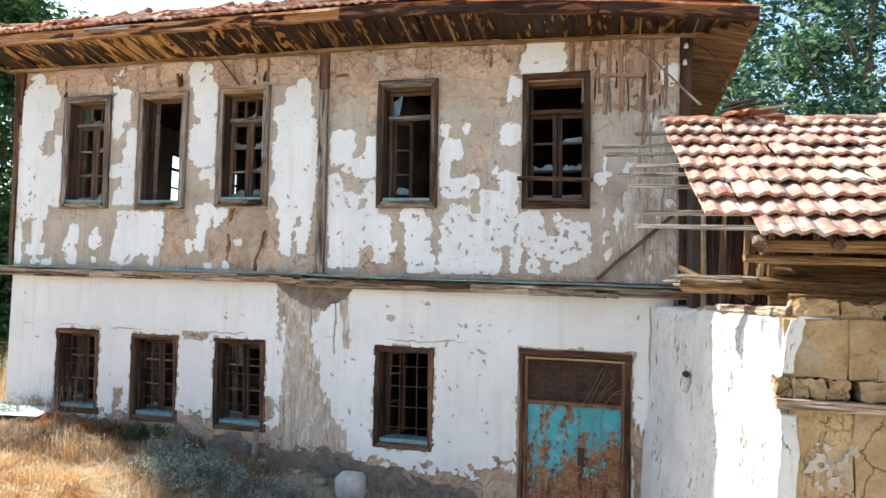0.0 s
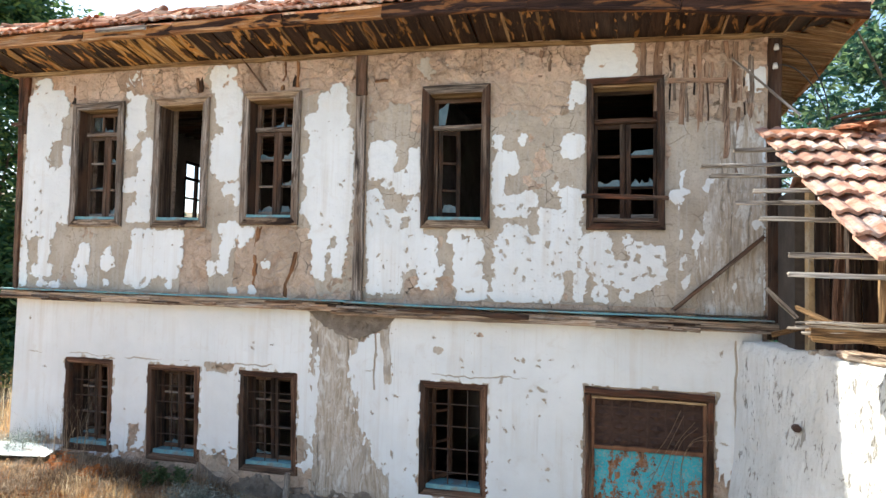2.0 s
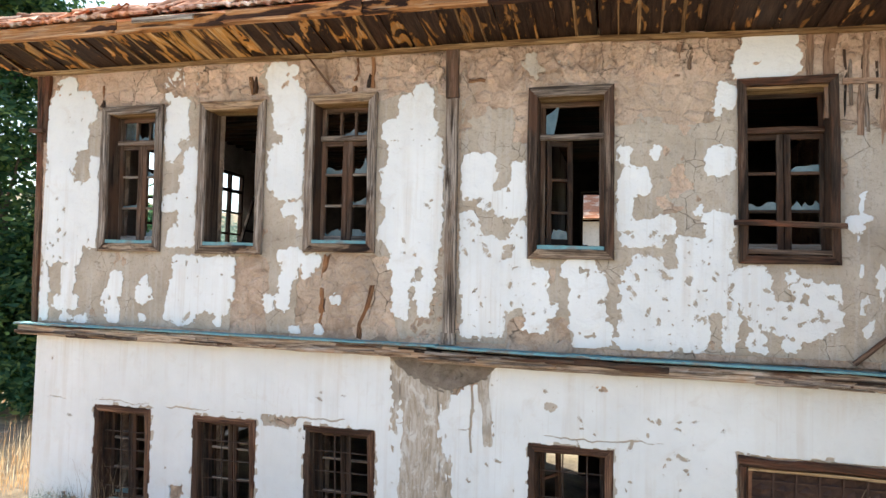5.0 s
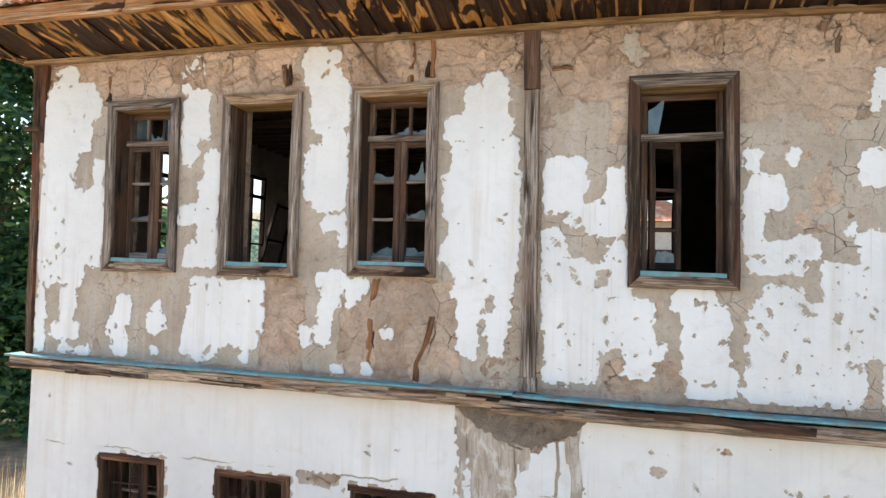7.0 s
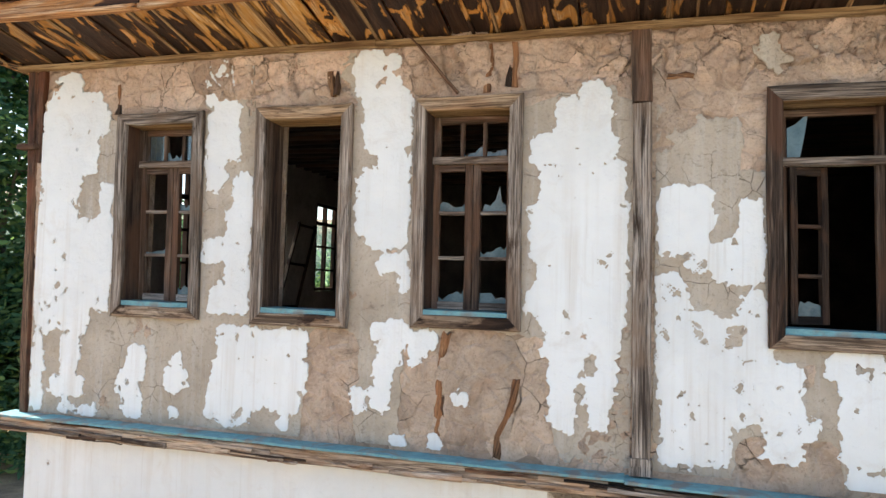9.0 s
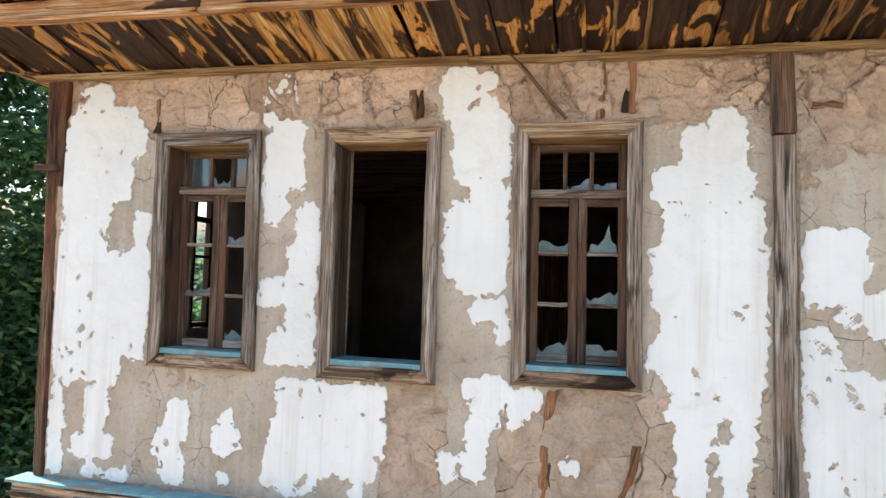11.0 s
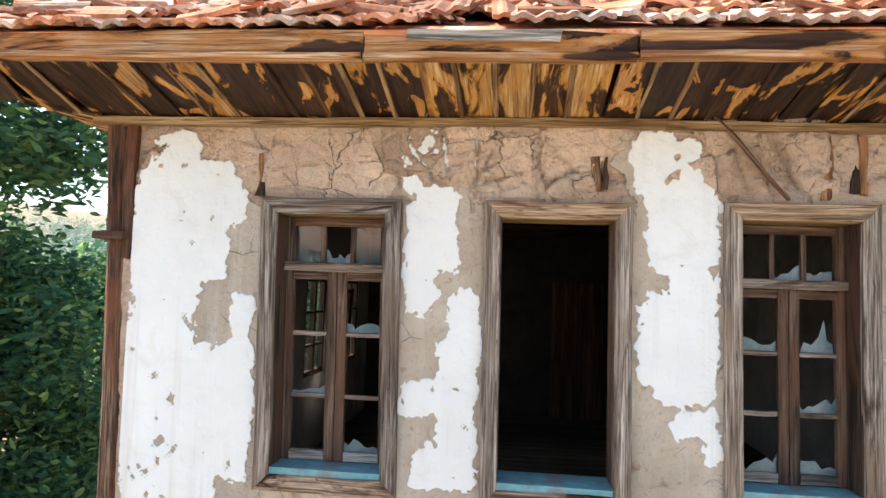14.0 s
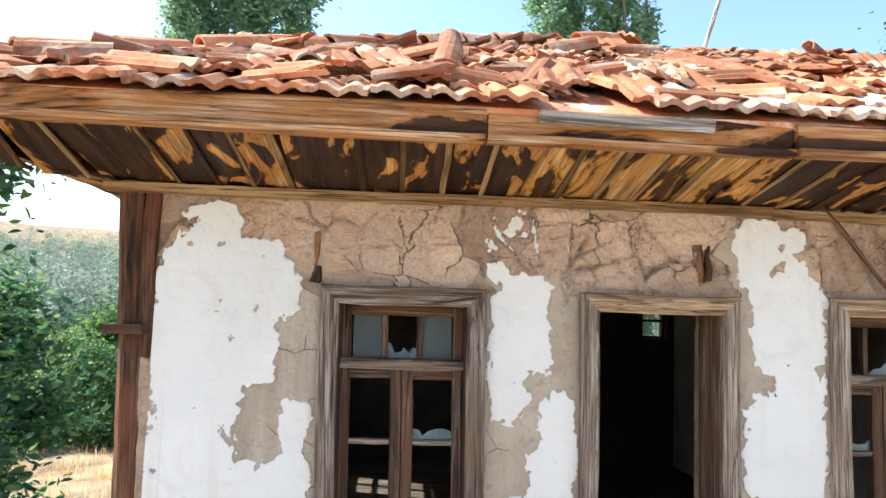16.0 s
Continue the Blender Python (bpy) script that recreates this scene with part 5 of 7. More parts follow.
def upper_window(k, a, b, z0, z1, slip, lights, sash, label, mats, transom=4.83, bars=(4.46, 4.15), shards=()):
    LEAN[:] = slip / (z1 - z0), (z0 + z1) / 2
    win = thing(f"window_{k}", label, "window", ((a + b) / 2, 0, z0), "upper windows", "structure")
    mat = WOOD_SASH if k != 5 else WOOD_DARK
    fw = 0.086 if k != 5 else 0.068
    frame_boards(win, a, b, z0, z1, fw, -0.03, mat, mats)
    i0, i1, lo, hi = a + fw, b - fw, z0 + 0.09, z1 - 0.09
    f = (0, 1, 0)
    for x in (i0 - 0.009, i1 + 0.009):
        under("window_jamb", (x, 0.095, lo), (x, 0.095, hi), 0.022, 0.235, WOOD_SASH if k == 2 else WOOD_DARK, win, "", up=f, wobble=0.002)
    under("window_head", (i0, 0.095, hi + 0.012), (i1, 0.095, hi + 0.012), 0.022, 0.235, WOOD_OCHRE, win, "ochre head board", up=f, wobble=0.002)
    under("window_sill", (i0 - 0.01, 0.085, lo + 0.012), (i1 + 0.01, 0.085, lo + 0.006), 0.04, 0.25, TEAL if k != 5 else WOOD_SASH, win, "sill board in faded teal paint" if k != 5 else "brown sill board", up=f, wobble=0.002)
    y = 0.165
    lo += 0.03
    if sash != "none":
        s = 0.045 if k != 5 else 0.034
        for x in (i0 + s / 2 + 0.003, i1 - s / 2 - 0.003):
            under("sash_stile", (x, y, lo), (x, y, hi - 0.003), s, 0.045, mat, win, "", up=f, wobble=0.002)
        under("sash_rail", (i0 + 0.004, y, hi - s / 2 - 0.004), (i1 - 0.004, y, hi - s / 2 - 0.004), s, 0.043, mat, win, "", up=f, wobble=0.002)
        under("transom", (i0 + 0.002, y - 0.02, transom), (i1 - 0.002, y - 0.02, transom), 0.05, 0.075, WOOD_FRAME if k != 5 else WOOD_POST, win, "greyed transom bar", up=f, wobble=0.003)
        top0, top1 = transom + 0.025, hi - s - 0.004
        n = lights
        for q in range(1, n):
            x = i0 + s + (i1 - i0 - 2 * s) * q / n
            under("glazing_bar", (x, y, top0), (x, y, top1), 0.026, 0.04, mat, win, "", up=f, wobble=0.0015)
        if sash == "double":
            xm = (i0 + i1) / 2
            for x in (xm - 0.028, xm + 0.028):
                under("sash_stile", (x, y, lo), (x, y, transom - 0.026), 0.052, 0.045, mat, win, "", up=f, wobble=0.002)
            for xa, xb in ((i0 + s, xm - 0.055), (xm + 0.055, i1 - s)):
                for z in bars:
                    under("glazing_bar", (xa, y, z), (xb, y, z), 0.024, 0.035, WOOD_FRAME if k != 5 else WOOD_SASH, win, "", up=f, wobble=0.0015)
                under("sash_rail", (xa, y, transom - 0.05), (xb, y, transom - 0.05), 0.045, 0.043, mat, win, "", up=f, wobble=0.0015)
                under("sash_rail", (xa, y, lo + 0.028), (xb, y, lo + 0.028), 0.05, 0.043, WOOD_GREY, win, "pale bottom rail", up=f, wobble=0.0015)
            cols = [(i0 + s, xm - 0.054), (xm + 0.054, i1 - s)]
            rows = [(lo + 0.052, bars[1] - 0.012), (bars[1] + 0.012, bars[0] - 0.012), (bars[0] + 0.012, transom - 0.07)]
            for c, r, how in shards:
                if r == 3:
                    q0 = i0 + s + (i1 - i0 - 2 * s) * c / n + 0.013
                    q1 = i0 + s + (i1 - i0 - 2 * s) * (c + 1) / n - 0.013
                    glass(win, q0, q1, top0, top1, y, broken=how, seed=k * 31 + c * 7 + r)
                else:
                    glass(win, *cols[c], *rows[r], y, broken=how, seed=k * 31 + c * 7 + r)
    return win


GREY4 = (WOOD_FRAME, WOOD_SILL, WOOD_FRAME, WOOD_FRAME)
BRN4 = (WOOD_FRAME, WOOD_SILL, WOOD_CHARRED, WOOD_CHARRED)
upper_window(1, *UPPER[0], 3, "double", "grey timber window with a few panes left", GREY4, 4.85, (4.48, 4.14),
             shards=((0, 3, None), (1, 3, "low"), (2, 3, None), (0, 1, "low"), (1, 2, "low"), (1, 0, "low")))
upper_window(2, *UPPER[1], 1, "none", "empty grey timber window frame without sashes", (WOOD_HEAD, WOOD_SILL, WOOD_FRAME, WOOD_FRAME))
upper_window(3, *UPPER[2], 3, "double", "grey timber window with broken panes", (WOOD_HEAD, WOOD_SILL, WOOD_FRAME, WOOD_FRAME), 4.83, (4.47, 4.16),
             shards=((1, 3, "low"), (2, 3, "low"), (0, 0, "low"), (1, 0, "low"), (0, 2, "low"), (1, 1, "low"), (1, 2, "tooth")))
win4 = upper_window(4, *UPPER[3], 1, "single", "dark timber window, one casement ajar, one lost", BRN4, 4.78, shards=())
win5 = upper_window(5, *UPPER[4], 1, "double", "dark timber window with smashed panes and a board nailed across", (WOOD_POST, WOOD_POST, WOOD_CHARRED, WOOD_CHARRED), 4.78, (4.42, 4.10),
                    shards=((1, 2, "low"), (0, 1, "low"), (1, 1, "low")))
# the shard in the fourth window's top light and its casement ajar
LEAN[:] = 0.013, 4.43
glass(win4, 5.83, 5.99, 4.81, 5.08, 0.15, broken="side", seed=3)


def casement(owner, hinge, width, z0, z1, angle, mat, bars, shards=(), seed=0):
    """A casement leaf turned inwards about its left edge."""
    o = owner.matrix_basis.translation
    ca, sa = math.cos(angle), math.sin(angle)
    def at(u, z, d=0.0):
        return (hinge[0] + u * ca - d * sa, hinge[1] + u * sa + d * ca, z)
    nrm = (-sa, ca, 0)
    for u in (0.022, width - 0.022):
        under("casement_stile", at(u, z0), at(u, z1), 0.044, 0.038, mat, owner, "", up=nrm, wobble=0.002)
    for z, w in ((z0 + 0.025, 0.05), (z1 - 0.025, 0.05), *((z, 0.024) for z in bars)):
        under("casement_bar", at(0.044, z), at(width - 0.044, z), w, 0.034, mat, owner, "", up=nrm, wobble=0.0015)
    for za, zb, how in shards:
        rnd = random.Random(seed)
        n = 6
        pts = [(0.044, za), (width - 0.044, za)] + [(width - 0.044 - (width - 0.088) * q / n, za + (zb - za) * (rnd.uniform(0.05, 0.42) if how else 1.0)) for q in range(n + 1)]
        verts = [tuple(leaned(at(p, z, d)) - o) for d in (0, 0.003) for p, z in pts]
        k = len(pts)
        ob = raw("pane", verts, [tuple(range(k)), tuple(range(2 * k - 1, k - 1, -1))], SHARD, owner, "jagged shard of dusty glass")
        ob.visible_shadow = False


casement(win4, (5.835, 0.145), 0.24, 3.80, 4.75, radians(20), WOOD_DARK, (4.39, 4.09), ((3.85, 4.08, True),), 5)
under("nailed_board", (7.40, -0.085, 3.985), (8.23, -0.09, 3.955), 0.045, 0.03, WOOD_POST, win5, "thin board nailed across", up=(0, 1, 0), wobble=0.004)


LEAN[:] = 0.0, 0.0


def lower_window(k, a, b, z0, z1, slip, label, ajar, hor, ver):
    LEAN[:] = slip / (z1 - z0), (z0 + z1) / 2
    win = thing(f"window_{k}", label, "window", ((a + b) / 2, 0, z0), "barred lower windows", "structure")
    frame_boards(win, a, b, z0, z1, 0.076, 0.03, WOOD_RED, (WOOD_RED, WOOD_SASH, WOOD_DARK, WOOD_RED), 0.09)
    i0, i1, lo, hi = a + 0.084, b - 0.084, z0 + 0.084, z1 - 0.084
    f = (0, 1, 0)
    for x in (i0 - 0.004, i1 + 0.004):
        under("window_jamb", (x, 0.175, lo - 0.02), (x, 0.175, hi + 0.02), 0.022, 0.24, WOOD_DARK, win, "", up=f, wobble=0.002)
    under("window_head", (i0, 0.17, hi + 0.006), (i1, 0.17, hi + 0.006), 0.02, 0.21, WOOD_RED, win, "", up=f, wobble=0.002)
    under("window_sill", (i0 - 0.01, 0.15, lo + 0.01), (i1 + 0.01, 0.15, lo + 0.01), 0.05, 0.26, TEAL, win, "sill in faded teal paint", up=f, wobble=0.002)
    y = 0.18
    lo += 0.035
    if ajar:
        casement(win, (i0 + 0.01, y), 0.31, lo, hi, radians(62), WOOD_RED, (1.35, 1.68))
        under("sash_stile", (i1 - 0.02, y, lo), (i1 - 0.02, y, hi), 0.04, 0.045, WOOD_DARK, win, "", up=f)
    else:
        xm = (i0 + i1) / 2
        for x in (i0 + 0.022, xm - 0.026, xm + 0.026, i1 - 0.022):
            under("sash_stile", (x, y, lo), (x, y, hi), 0.044, 0.04, WOOD_DARK, win, "", up=f, wobble=0.002)
        for xa, xb in ((i0 + 0.044, xm - 0.048), (xm + 0.048, i1 - 0.044)):
            for z, w in ((lo + 0.025, 0.045), (hi - 0.025, 0.045), (1.37, 0.022), (1.68, 0.022)):
                under("glazing_bar", (xa, y, z), (xb, y, z), w, 0.034, WOOD_FRAME if w < 0.03 else WOOD_SASH, win, "", up=f, wobble=0.0015)
        glass(win, i0 + 0.044, xm - 0.048, lo + 0.05, 1.36, y, broken="low", seed=k)
    for z in hor:
        under("iron_bar", (i0 - 0.01, 0.075, z), (i1 + 0.01, 0.075, z + 0.004), 0.012, 0.012, IRON, win, "", round_=True, wobble=0.002, steps=4)
    for x in ver:
        under("iron_bar", (x, 0.062, lo - 0.03), (x + 0.004, 0.062, hi + 0.01), 0.013, 0.013, IRON, win, "", up=f, round_=True, wobble=0.002, steps=4)
    return win


for k, w_ in enumerate(LOWER[:3]):
    a, b = w_[:2]
    lower_window(6 + k, *w_, "brown timber window behind rusty iron bars", False, (1.20, 1.39, 1.58, 1.77), (a + 0.30, b - 0.28))
lower_window(9, *LOWER[3], "brown timber window behind iron bars, casement open", True, (1.08, 1.32, 1.56, 1.79), (6.04, 6.25))
LEAN[:] = 0.0, 0.0

# windows of the end and back walls, seen through the rooms
for k, (a, b) in enumerate(SIDE):
    win = thing(f"window_{10 + k}", "dark timber end-wall window with a few panes", "window", (X0 + 0.1, (a + b) / 2, 3.8), "end wall windows", "structure")
    x = X0 + 0.16
    for y in (a + 0.03, b - 0.03, (a + b) / 2):
        under("window_frame", (x, y, 3.80), (x, y, 5.12), 0.055, 0.06, WOOD_DARK, win, "", up=(1, 0, 0), wobble=0.002)
    for z in (3.83, 4.12, 4.47, 4.82, 5.10):
        under("glazing_bar", (x, a, z), (x, b, z), 0.05, 0.05 if z in (3.83, 4.82, 5.10) else 0.028, WOOD_DARK, win, "", wobble=0.002)
    low = thing(f"window_{13 + k}", "dark timber cellar window with bars", "window", (X0 + 0.2, (a + b) / 2, 1.0), "end wall windows", "structure")
    for y in (a + 0.03, b - 0.03, (a + b) / 2):
        under("window_frame", (X0 + 0.25, y, 1.0), (X0 + 0.25, y, 1.95), 0.055, 0.06, WOOD_DARK, low, "", up=(1, 0, 0))
    for z in (1.03, 1.45, 1.92):
        under("glazing_bar", (X0 + 0.25, a, z), (X0 + 0.25, b, z), 0.05, 0.04, WOOD_DARK, low, "")
for k, (a, b, lo, hi) in enumerate(BACKW):
    win = thing(f"window_{16 + k}", "small dark back window", "window", ((a + b) / 2, BACK + 0.1, lo), "", "structure")
    for x in (a + 0.02, b - 0.02):
        under("window_frame", (x, BACK + 0.12, lo), (x, BACK + 0.12, hi), 0.04, 0.05, WOOD_DARK, win, "", up=(0, 1, 0))
    for z in (lo + 0.02, hi - 0.02, (lo + hi) / 2):
        under("glazing_bar", (a, BACK + 0.12, z), (b, BACK + 0.12, z), 0.035, 0.04, WOOD_DARK, win, "", up=(0, 1, 0))

# a casement leaf leaning inside the left room
lean_leaf = thing("loose_casement", "loose old casement leaf leaning in the room", "casement", (0.9, 3.6, FLOOR))
p0, p1 = Vector((0.62, 3.12, FLOOR + 0.012)), Vector((0.52, 4.06, 4.75))
side_ = Vector((0.02, 0.44, -0.02))
for s in (0.0, 1.0):
    under("stile", p0 + side_ * s, p1 + side_ * s, 0.04, 0.04, WOOD_DARK, lean_leaf, "")
for q in (0.02, 0.35, 0.67, 0.98):
    c = p0.lerp(p1, q)
    under("rail", c, c + side_, 0.035, 0.03, WOOD_DARK, lean_leaf, "", wobble=0.001)
for q in (0, 1, 2):
    a_, b_ = p0.lerp(p1, 0.03 + 0.32 * q), p0.lerp(p1, 0.33 + 0.32 * q)
    o = lean_leaf.matrix_basis.translation
    raw("panel", [tuple(v - o) for v in (a_, a_ + side_, b_ + side_, b_)], [(0, 1, 2, 3)], INNER, lean_leaf, "pale panel")
inner_door = thing("inner_door", "brown panelled room door standing shut", "door", (4.0, BACK - 0.03, FLOOR))
for x in (3.0, 3.24, 3.48):
    under("plank", (x + 0.115, BACK - 0.025, FLOOR + 0.006), (x + 0.115, BACK - 0.025, 4.9), 0.23, 0.03, WOOD_RED, inner_door, "", up=(0, 1, 0), wobble=0.001)


# ---- the steel door ----
door = thing("door_1", "rusty double steel door with flaking teal paint", "door", ((DOOR[0] + DOOR[1]) / 2, 0.05, DOOR[2]), kind="structure")
o = door.matrix_basis.translation
f = (0, 1, 0)
for x, inner in ((DOOR[0] + 0.035, 0.048), (DOOR[1] - 0.035, -0.048)):
    under("door_frame", (x, -0.022, DOOR[2] - 0.1), (x, -0.022, DOOR[3] - 0.075), 0.060, 0.06, WOOD_POST, door, "dark weathered jamb", up=f, wobble=0.008, chip=0.25)
    under("door_stop", (x + inner, -0.005, DOOR[2] - 0.1), (x + inner, -0.005, DOOR[3] - 0.085), 0.030, 0.05, RUST, door, "rusty angle iron", up=f, wobble=0.002)
under("door_frame", (DOOR[0], -0.02, DOOR[3] - 0.035), (DOOR[1], -0.02, DOOR[3] - 0.045), 0.075, 0.065, WOOD_POST, door, "dark weathered head board", up=f, wobble=0.010, chip=0.25)
under("door_stop", (DOOR[0] + 0.07, -0.01, DOOR[3] - 0.094), (DOOR[1] - 0.07, -0.01, DOOR[3] - 0.100), 0.022, 0.05, WOOD_OCHRE, door, "ochre strip under the head", up=f, wobble=0.003)
L, R, MID = DOOR[0] + 0.095, DOOR[1] - 0.095, 1.50
under("door_rail", (L, 0.0, MID), (R, 0.0, MID), 0.04, 0.05, RUST, door, "", up=f)
bm = bmesh.new()
box(bm, L - o.x, R - o.x, 0.035 - o.y, 0.045 - o.y, MID - o.z, DOOR[3] - 0.09 - o.z)
part("top_panel", bm, RUST_DARK, door, "dark pressed sheet above the leaves")
cols = 6
for i in range(cols + 1):
    x = L + (R - L) * i / cols
    under("lattice_bar", (x, 0.012, MID + 0.02), (x, 0.012, DOOR[3] - 0.095), 0.016, 0.02, RUST_DARK, door, "", up=f, wobble=0.001)
for z in (1.62, 1.755, 1.89):
    under("lattice_bar", (L, 0.018, z), (R, 0.018, z), 0.014, 0.014, RUST_DARK, door, "", up=f, wobble=0.001)
for i in range(cols):                      # pressed diamonds
    for j in range(4):
        cx, cz = L + (R - L) * (i + 0.5) / cols, 1.565 + 0.128 * j
        hx, hz = (R - L) / cols * 0.42, 0.05
        verts = [(cx - hx - o.x, 0.033 - o.y, cz - o.z), (cx - o.x, 0.033 - o.y, cz - hz - o.z), (cx + hx - o.x, 0.033 - o.y, cz - o.z), (cx - o.x, 0.033 - o.y, cz + hz - o.z), (cx - o.x, 0.008 - o.y, cz - o.z)]
        raw("diamond", verts, [(0, 1, 4), (1, 2, 4), (2, 3, 4), (3, 0, 4)], RUST_DARK, door)
xm = (L + R) / 2 + 0.02
for x0_, x1_ in ((L + 0.004, xm - 0.003), (xm + 0.003, R - 0.004)):
    bm = bmesh.new()
    box(bm, x0_ - o.x, x1_ - o.x, 0.008 - o.y, 0.03 - o.y, DOOR[2] - o.z, MID - 0.022 - o.z)
    bmesh.ops.bevel(bm, geom=bm.edges[:], offset=0.006, segments=2, affect="EDGES")
    lf = part("door_leaf", bm, RUST_TEAL, door, "leaf of flaking teal paint over rust")
bm = bmesh.new()
box(bm, xm - 0.02 - o.x, xm + 0.03 - o.x, -0.004 - o.y, 0.008 - o.y, DOOR[2] + 0.01 - o.z, MID - 0.03 - o.z)
part("cover_strip", bm, RUST_TEAL, door)
bm = bmesh.new()
box(bm, xm + 0.035 - o.x, xm + 0.10 - o.x, -0.012 - o.y, 0.006 - o.y, 0.85 - o.z, 1.03 - o.z)
part("lock_plate", bm, RUST_DARK, lf, "dark rusty lock plate")
handle_ = under("door_handle", (xm + 0.05, -0.04, 0.93), (xm + 0.15, -0.04, 0.93), 0.018, 0.018, RUST_DARK, door, "rusty lever handle", round_=True)
handle_.parent = lf
for z in (0.35, 1.2):
    under("hinge", (L - 0.005, -0.01, z), (L - 0.005, -0.01, z + 0.12), 0.03, 0.03, RUST, door, "", up=f, round_=True)


# ---- eaves and roof ----
EX0, EX1 = X0 - 0.60, X1 + 0.55
def eave_z(x):
    return float(np.interp(x, [EX0, 0.5, 5.8, 6.8, 8.0, 8.8, EX1], [5.775, 5.765, 5.76, 5.73, 5.63, 5.55, 5.42]))


def wall_z(x):
    return float(np.interp(x, [EX0, 0.5, 3.0, 6.0, 7.6, 9.0, EX1], [5.638, 5.632, 5.638, 5.63, 5.59, 5.545, 5.50]))


soffit = thing("eave_soffit", "stained bare boards under the eaves", "eaves", (4.7, -0.3, 5.7), kind="structure")
rnd = random.Random(5)
x = EX0 + 0.07
i = 0
while x < EX1 - 0.05:
    w = rnd.choice((0.150, 0.162, 0.175, 0.188))
    xi = min(max(x, X0 + 0.0), X1)
    back_y = 0.02 if X0 - 0.02 < x < X1 + 0.02 else -(abs(x - xi)) + 0.02
    dz = rnd.uniform(-0.006, 0.006)
    under("board", (x, back_y, wall_z(x) + 0.018 + dz), (x + rnd.uniform(-0.012, 0.012), -0.60, eave_z(x) + 0.016 + dz), w - rnd.uniform(0.004, 0.009), 0.018, WOOD_SOFFIT_PALE if 2.02 < x < 2.86 else WOOD_SOFFIT_BURNT if x > 4.6 else WOOD_SOFFIT, soffit, wobble=0.003, steps=3)
    xs_ = x + w / 2
    if i % 5 != 3:
        under("cover_batten", (xs_, min(back_y, 0.0), wall_z(xs_) + 0.004), (xs_ + rnd.uniform(-0.01, 0.01), -0.60, eave_z(xs_) + 0.002), rnd.uniform(0.014, 0.030), 0.012, rnd.choice((WOOD_BROWN, WOOD_OCHRE, WOOD_SOFFIT)), soffit, wobble=0.003, steps=3, chip=0.2)
    x += w
    i += 1
for sgn, xe, xw in ((-1, EX0, X0), (1, EX1, X1)):          # the returns along the end walls
    y = -0.55
    while y < BACK + 0.3:
        inner = xw if y > 0 else xw + sgn * min(0.58, -y)
        if abs(inner - xe) > 0.06:
            under("board", (inner, y, wall_z(xw) + 0.014), (xe - sgn * 0.02, y, eave_z(xe) + 0.012), 0.125, 0.018, WOOD_SOFFIT if sgn < 0 else WOOD_OCHRE, soffit, up=(0, 0, 1), wobble=0.004, steps=3)
        y += 0.137
under("cover_strip", (X0 - 0.05, -0.035, wall_z(0.2) - 0.012), (3.2, -0.035, wall_z(3.2) - 0.012), 0.05, 0.045, WOOD_OCHRE, soffit, "", wobble=0.005)
under("cover_strip", (3.2, -0.035, wall_z(3.2) - 0.012), (6.3, -0.035, wall_z(6.3) - 0.012), 0.05, 0.045, WOOD_OCHRE, soffit, "", wobble=0.006)
under("cover_strip", (6.3, -0.035, wall_z(6.3) - 0.012), (X1 + 0.02, -0.035, wall_z(X1) - 0.012), 0.05, 0.045, WOOD_OCHRE, soffit, "", wobble=0.006)

fascia = thing("fascia_beam", "rain-washed brown timber fascia under the roof tiles", "beam", (4.7, -0.63, 5.8), kind="structure")
cuts = [EX0, 1.75, 2.95, 4.3, 5.42, 6.9, 8.3, EX1]
for i, (a, b) in enumerate(zip(cuts, cuts[1:])):
    d = (0, 0.006, -0.012, 0.008, -0.01, 0.004, 0)[i]
    under("beam", (a + 0.003, -0.63 + d, eave_z(a) + 0.062), (b - 0.003, -0.63 + d, eave_z(b) + 0.062), 0.06, 0.125 if i != 2 else 0.11, WOOD_FASCIA_BURNT if i > 3 else WOOD_FASCIA, fascia, "", wobble=0.006, chip=0.16)
    under("drip_board", (a + 0.005, -0.645 + d, eave_z(a) + 0.002), (b - 0.005, -0.645 + d, eave_z(b) + 0.002), 0.075, 0.026, WOOD_FASCIA_BURNT if i > 3 else WOOD_FASCIA, fascia, "", wobble=0.004)
for xe in (EX0 + 0.02, EX1 - 0.02):
    n_seg = 3
    for q in range(n_seg):
        y0_, y1_ = -0.6 + (BACK + 1.1) * q / n_seg, -0.6 + (BACK + 1.1) * (q + 1) / n_seg
        under("beam", (xe, y0_, eave_z(xe) + 0.06), (xe, y1_, eave_z(xe) + 0.06), 0.06, 0.12, WOOD_FASCIA, fascia, "", wobble=0.012)
under("patch_board", (1.95, -0.675, 5.86), (2.62, -0.675, 5.845), 0.03, 0.045, WOOD_GREY, fascia, "pale splintered strip", wobble=0.006)

SLOPE = math.tan(radians(25))
RIDGE_Y = BACK / 2
def roof_z(x, y):
    """The hipped roof's deck."""
    d = np.minimum(np.minimum(y + 0.66, (BACK + 0.6) - y), np.minimum(x - (EX0 - 0.03), (EX1 + 0.03) - x))
    droop = np.interp(x, [EX0, 5.8, 6.8, 8.0, 8.8, EX1], [0.0, 0.0, -0.03, -0.12, -0.20, -0.33]) * np.clip(1 - d / 1.8, 0, 1)
    return 5.885 + SLOPE * d + droop


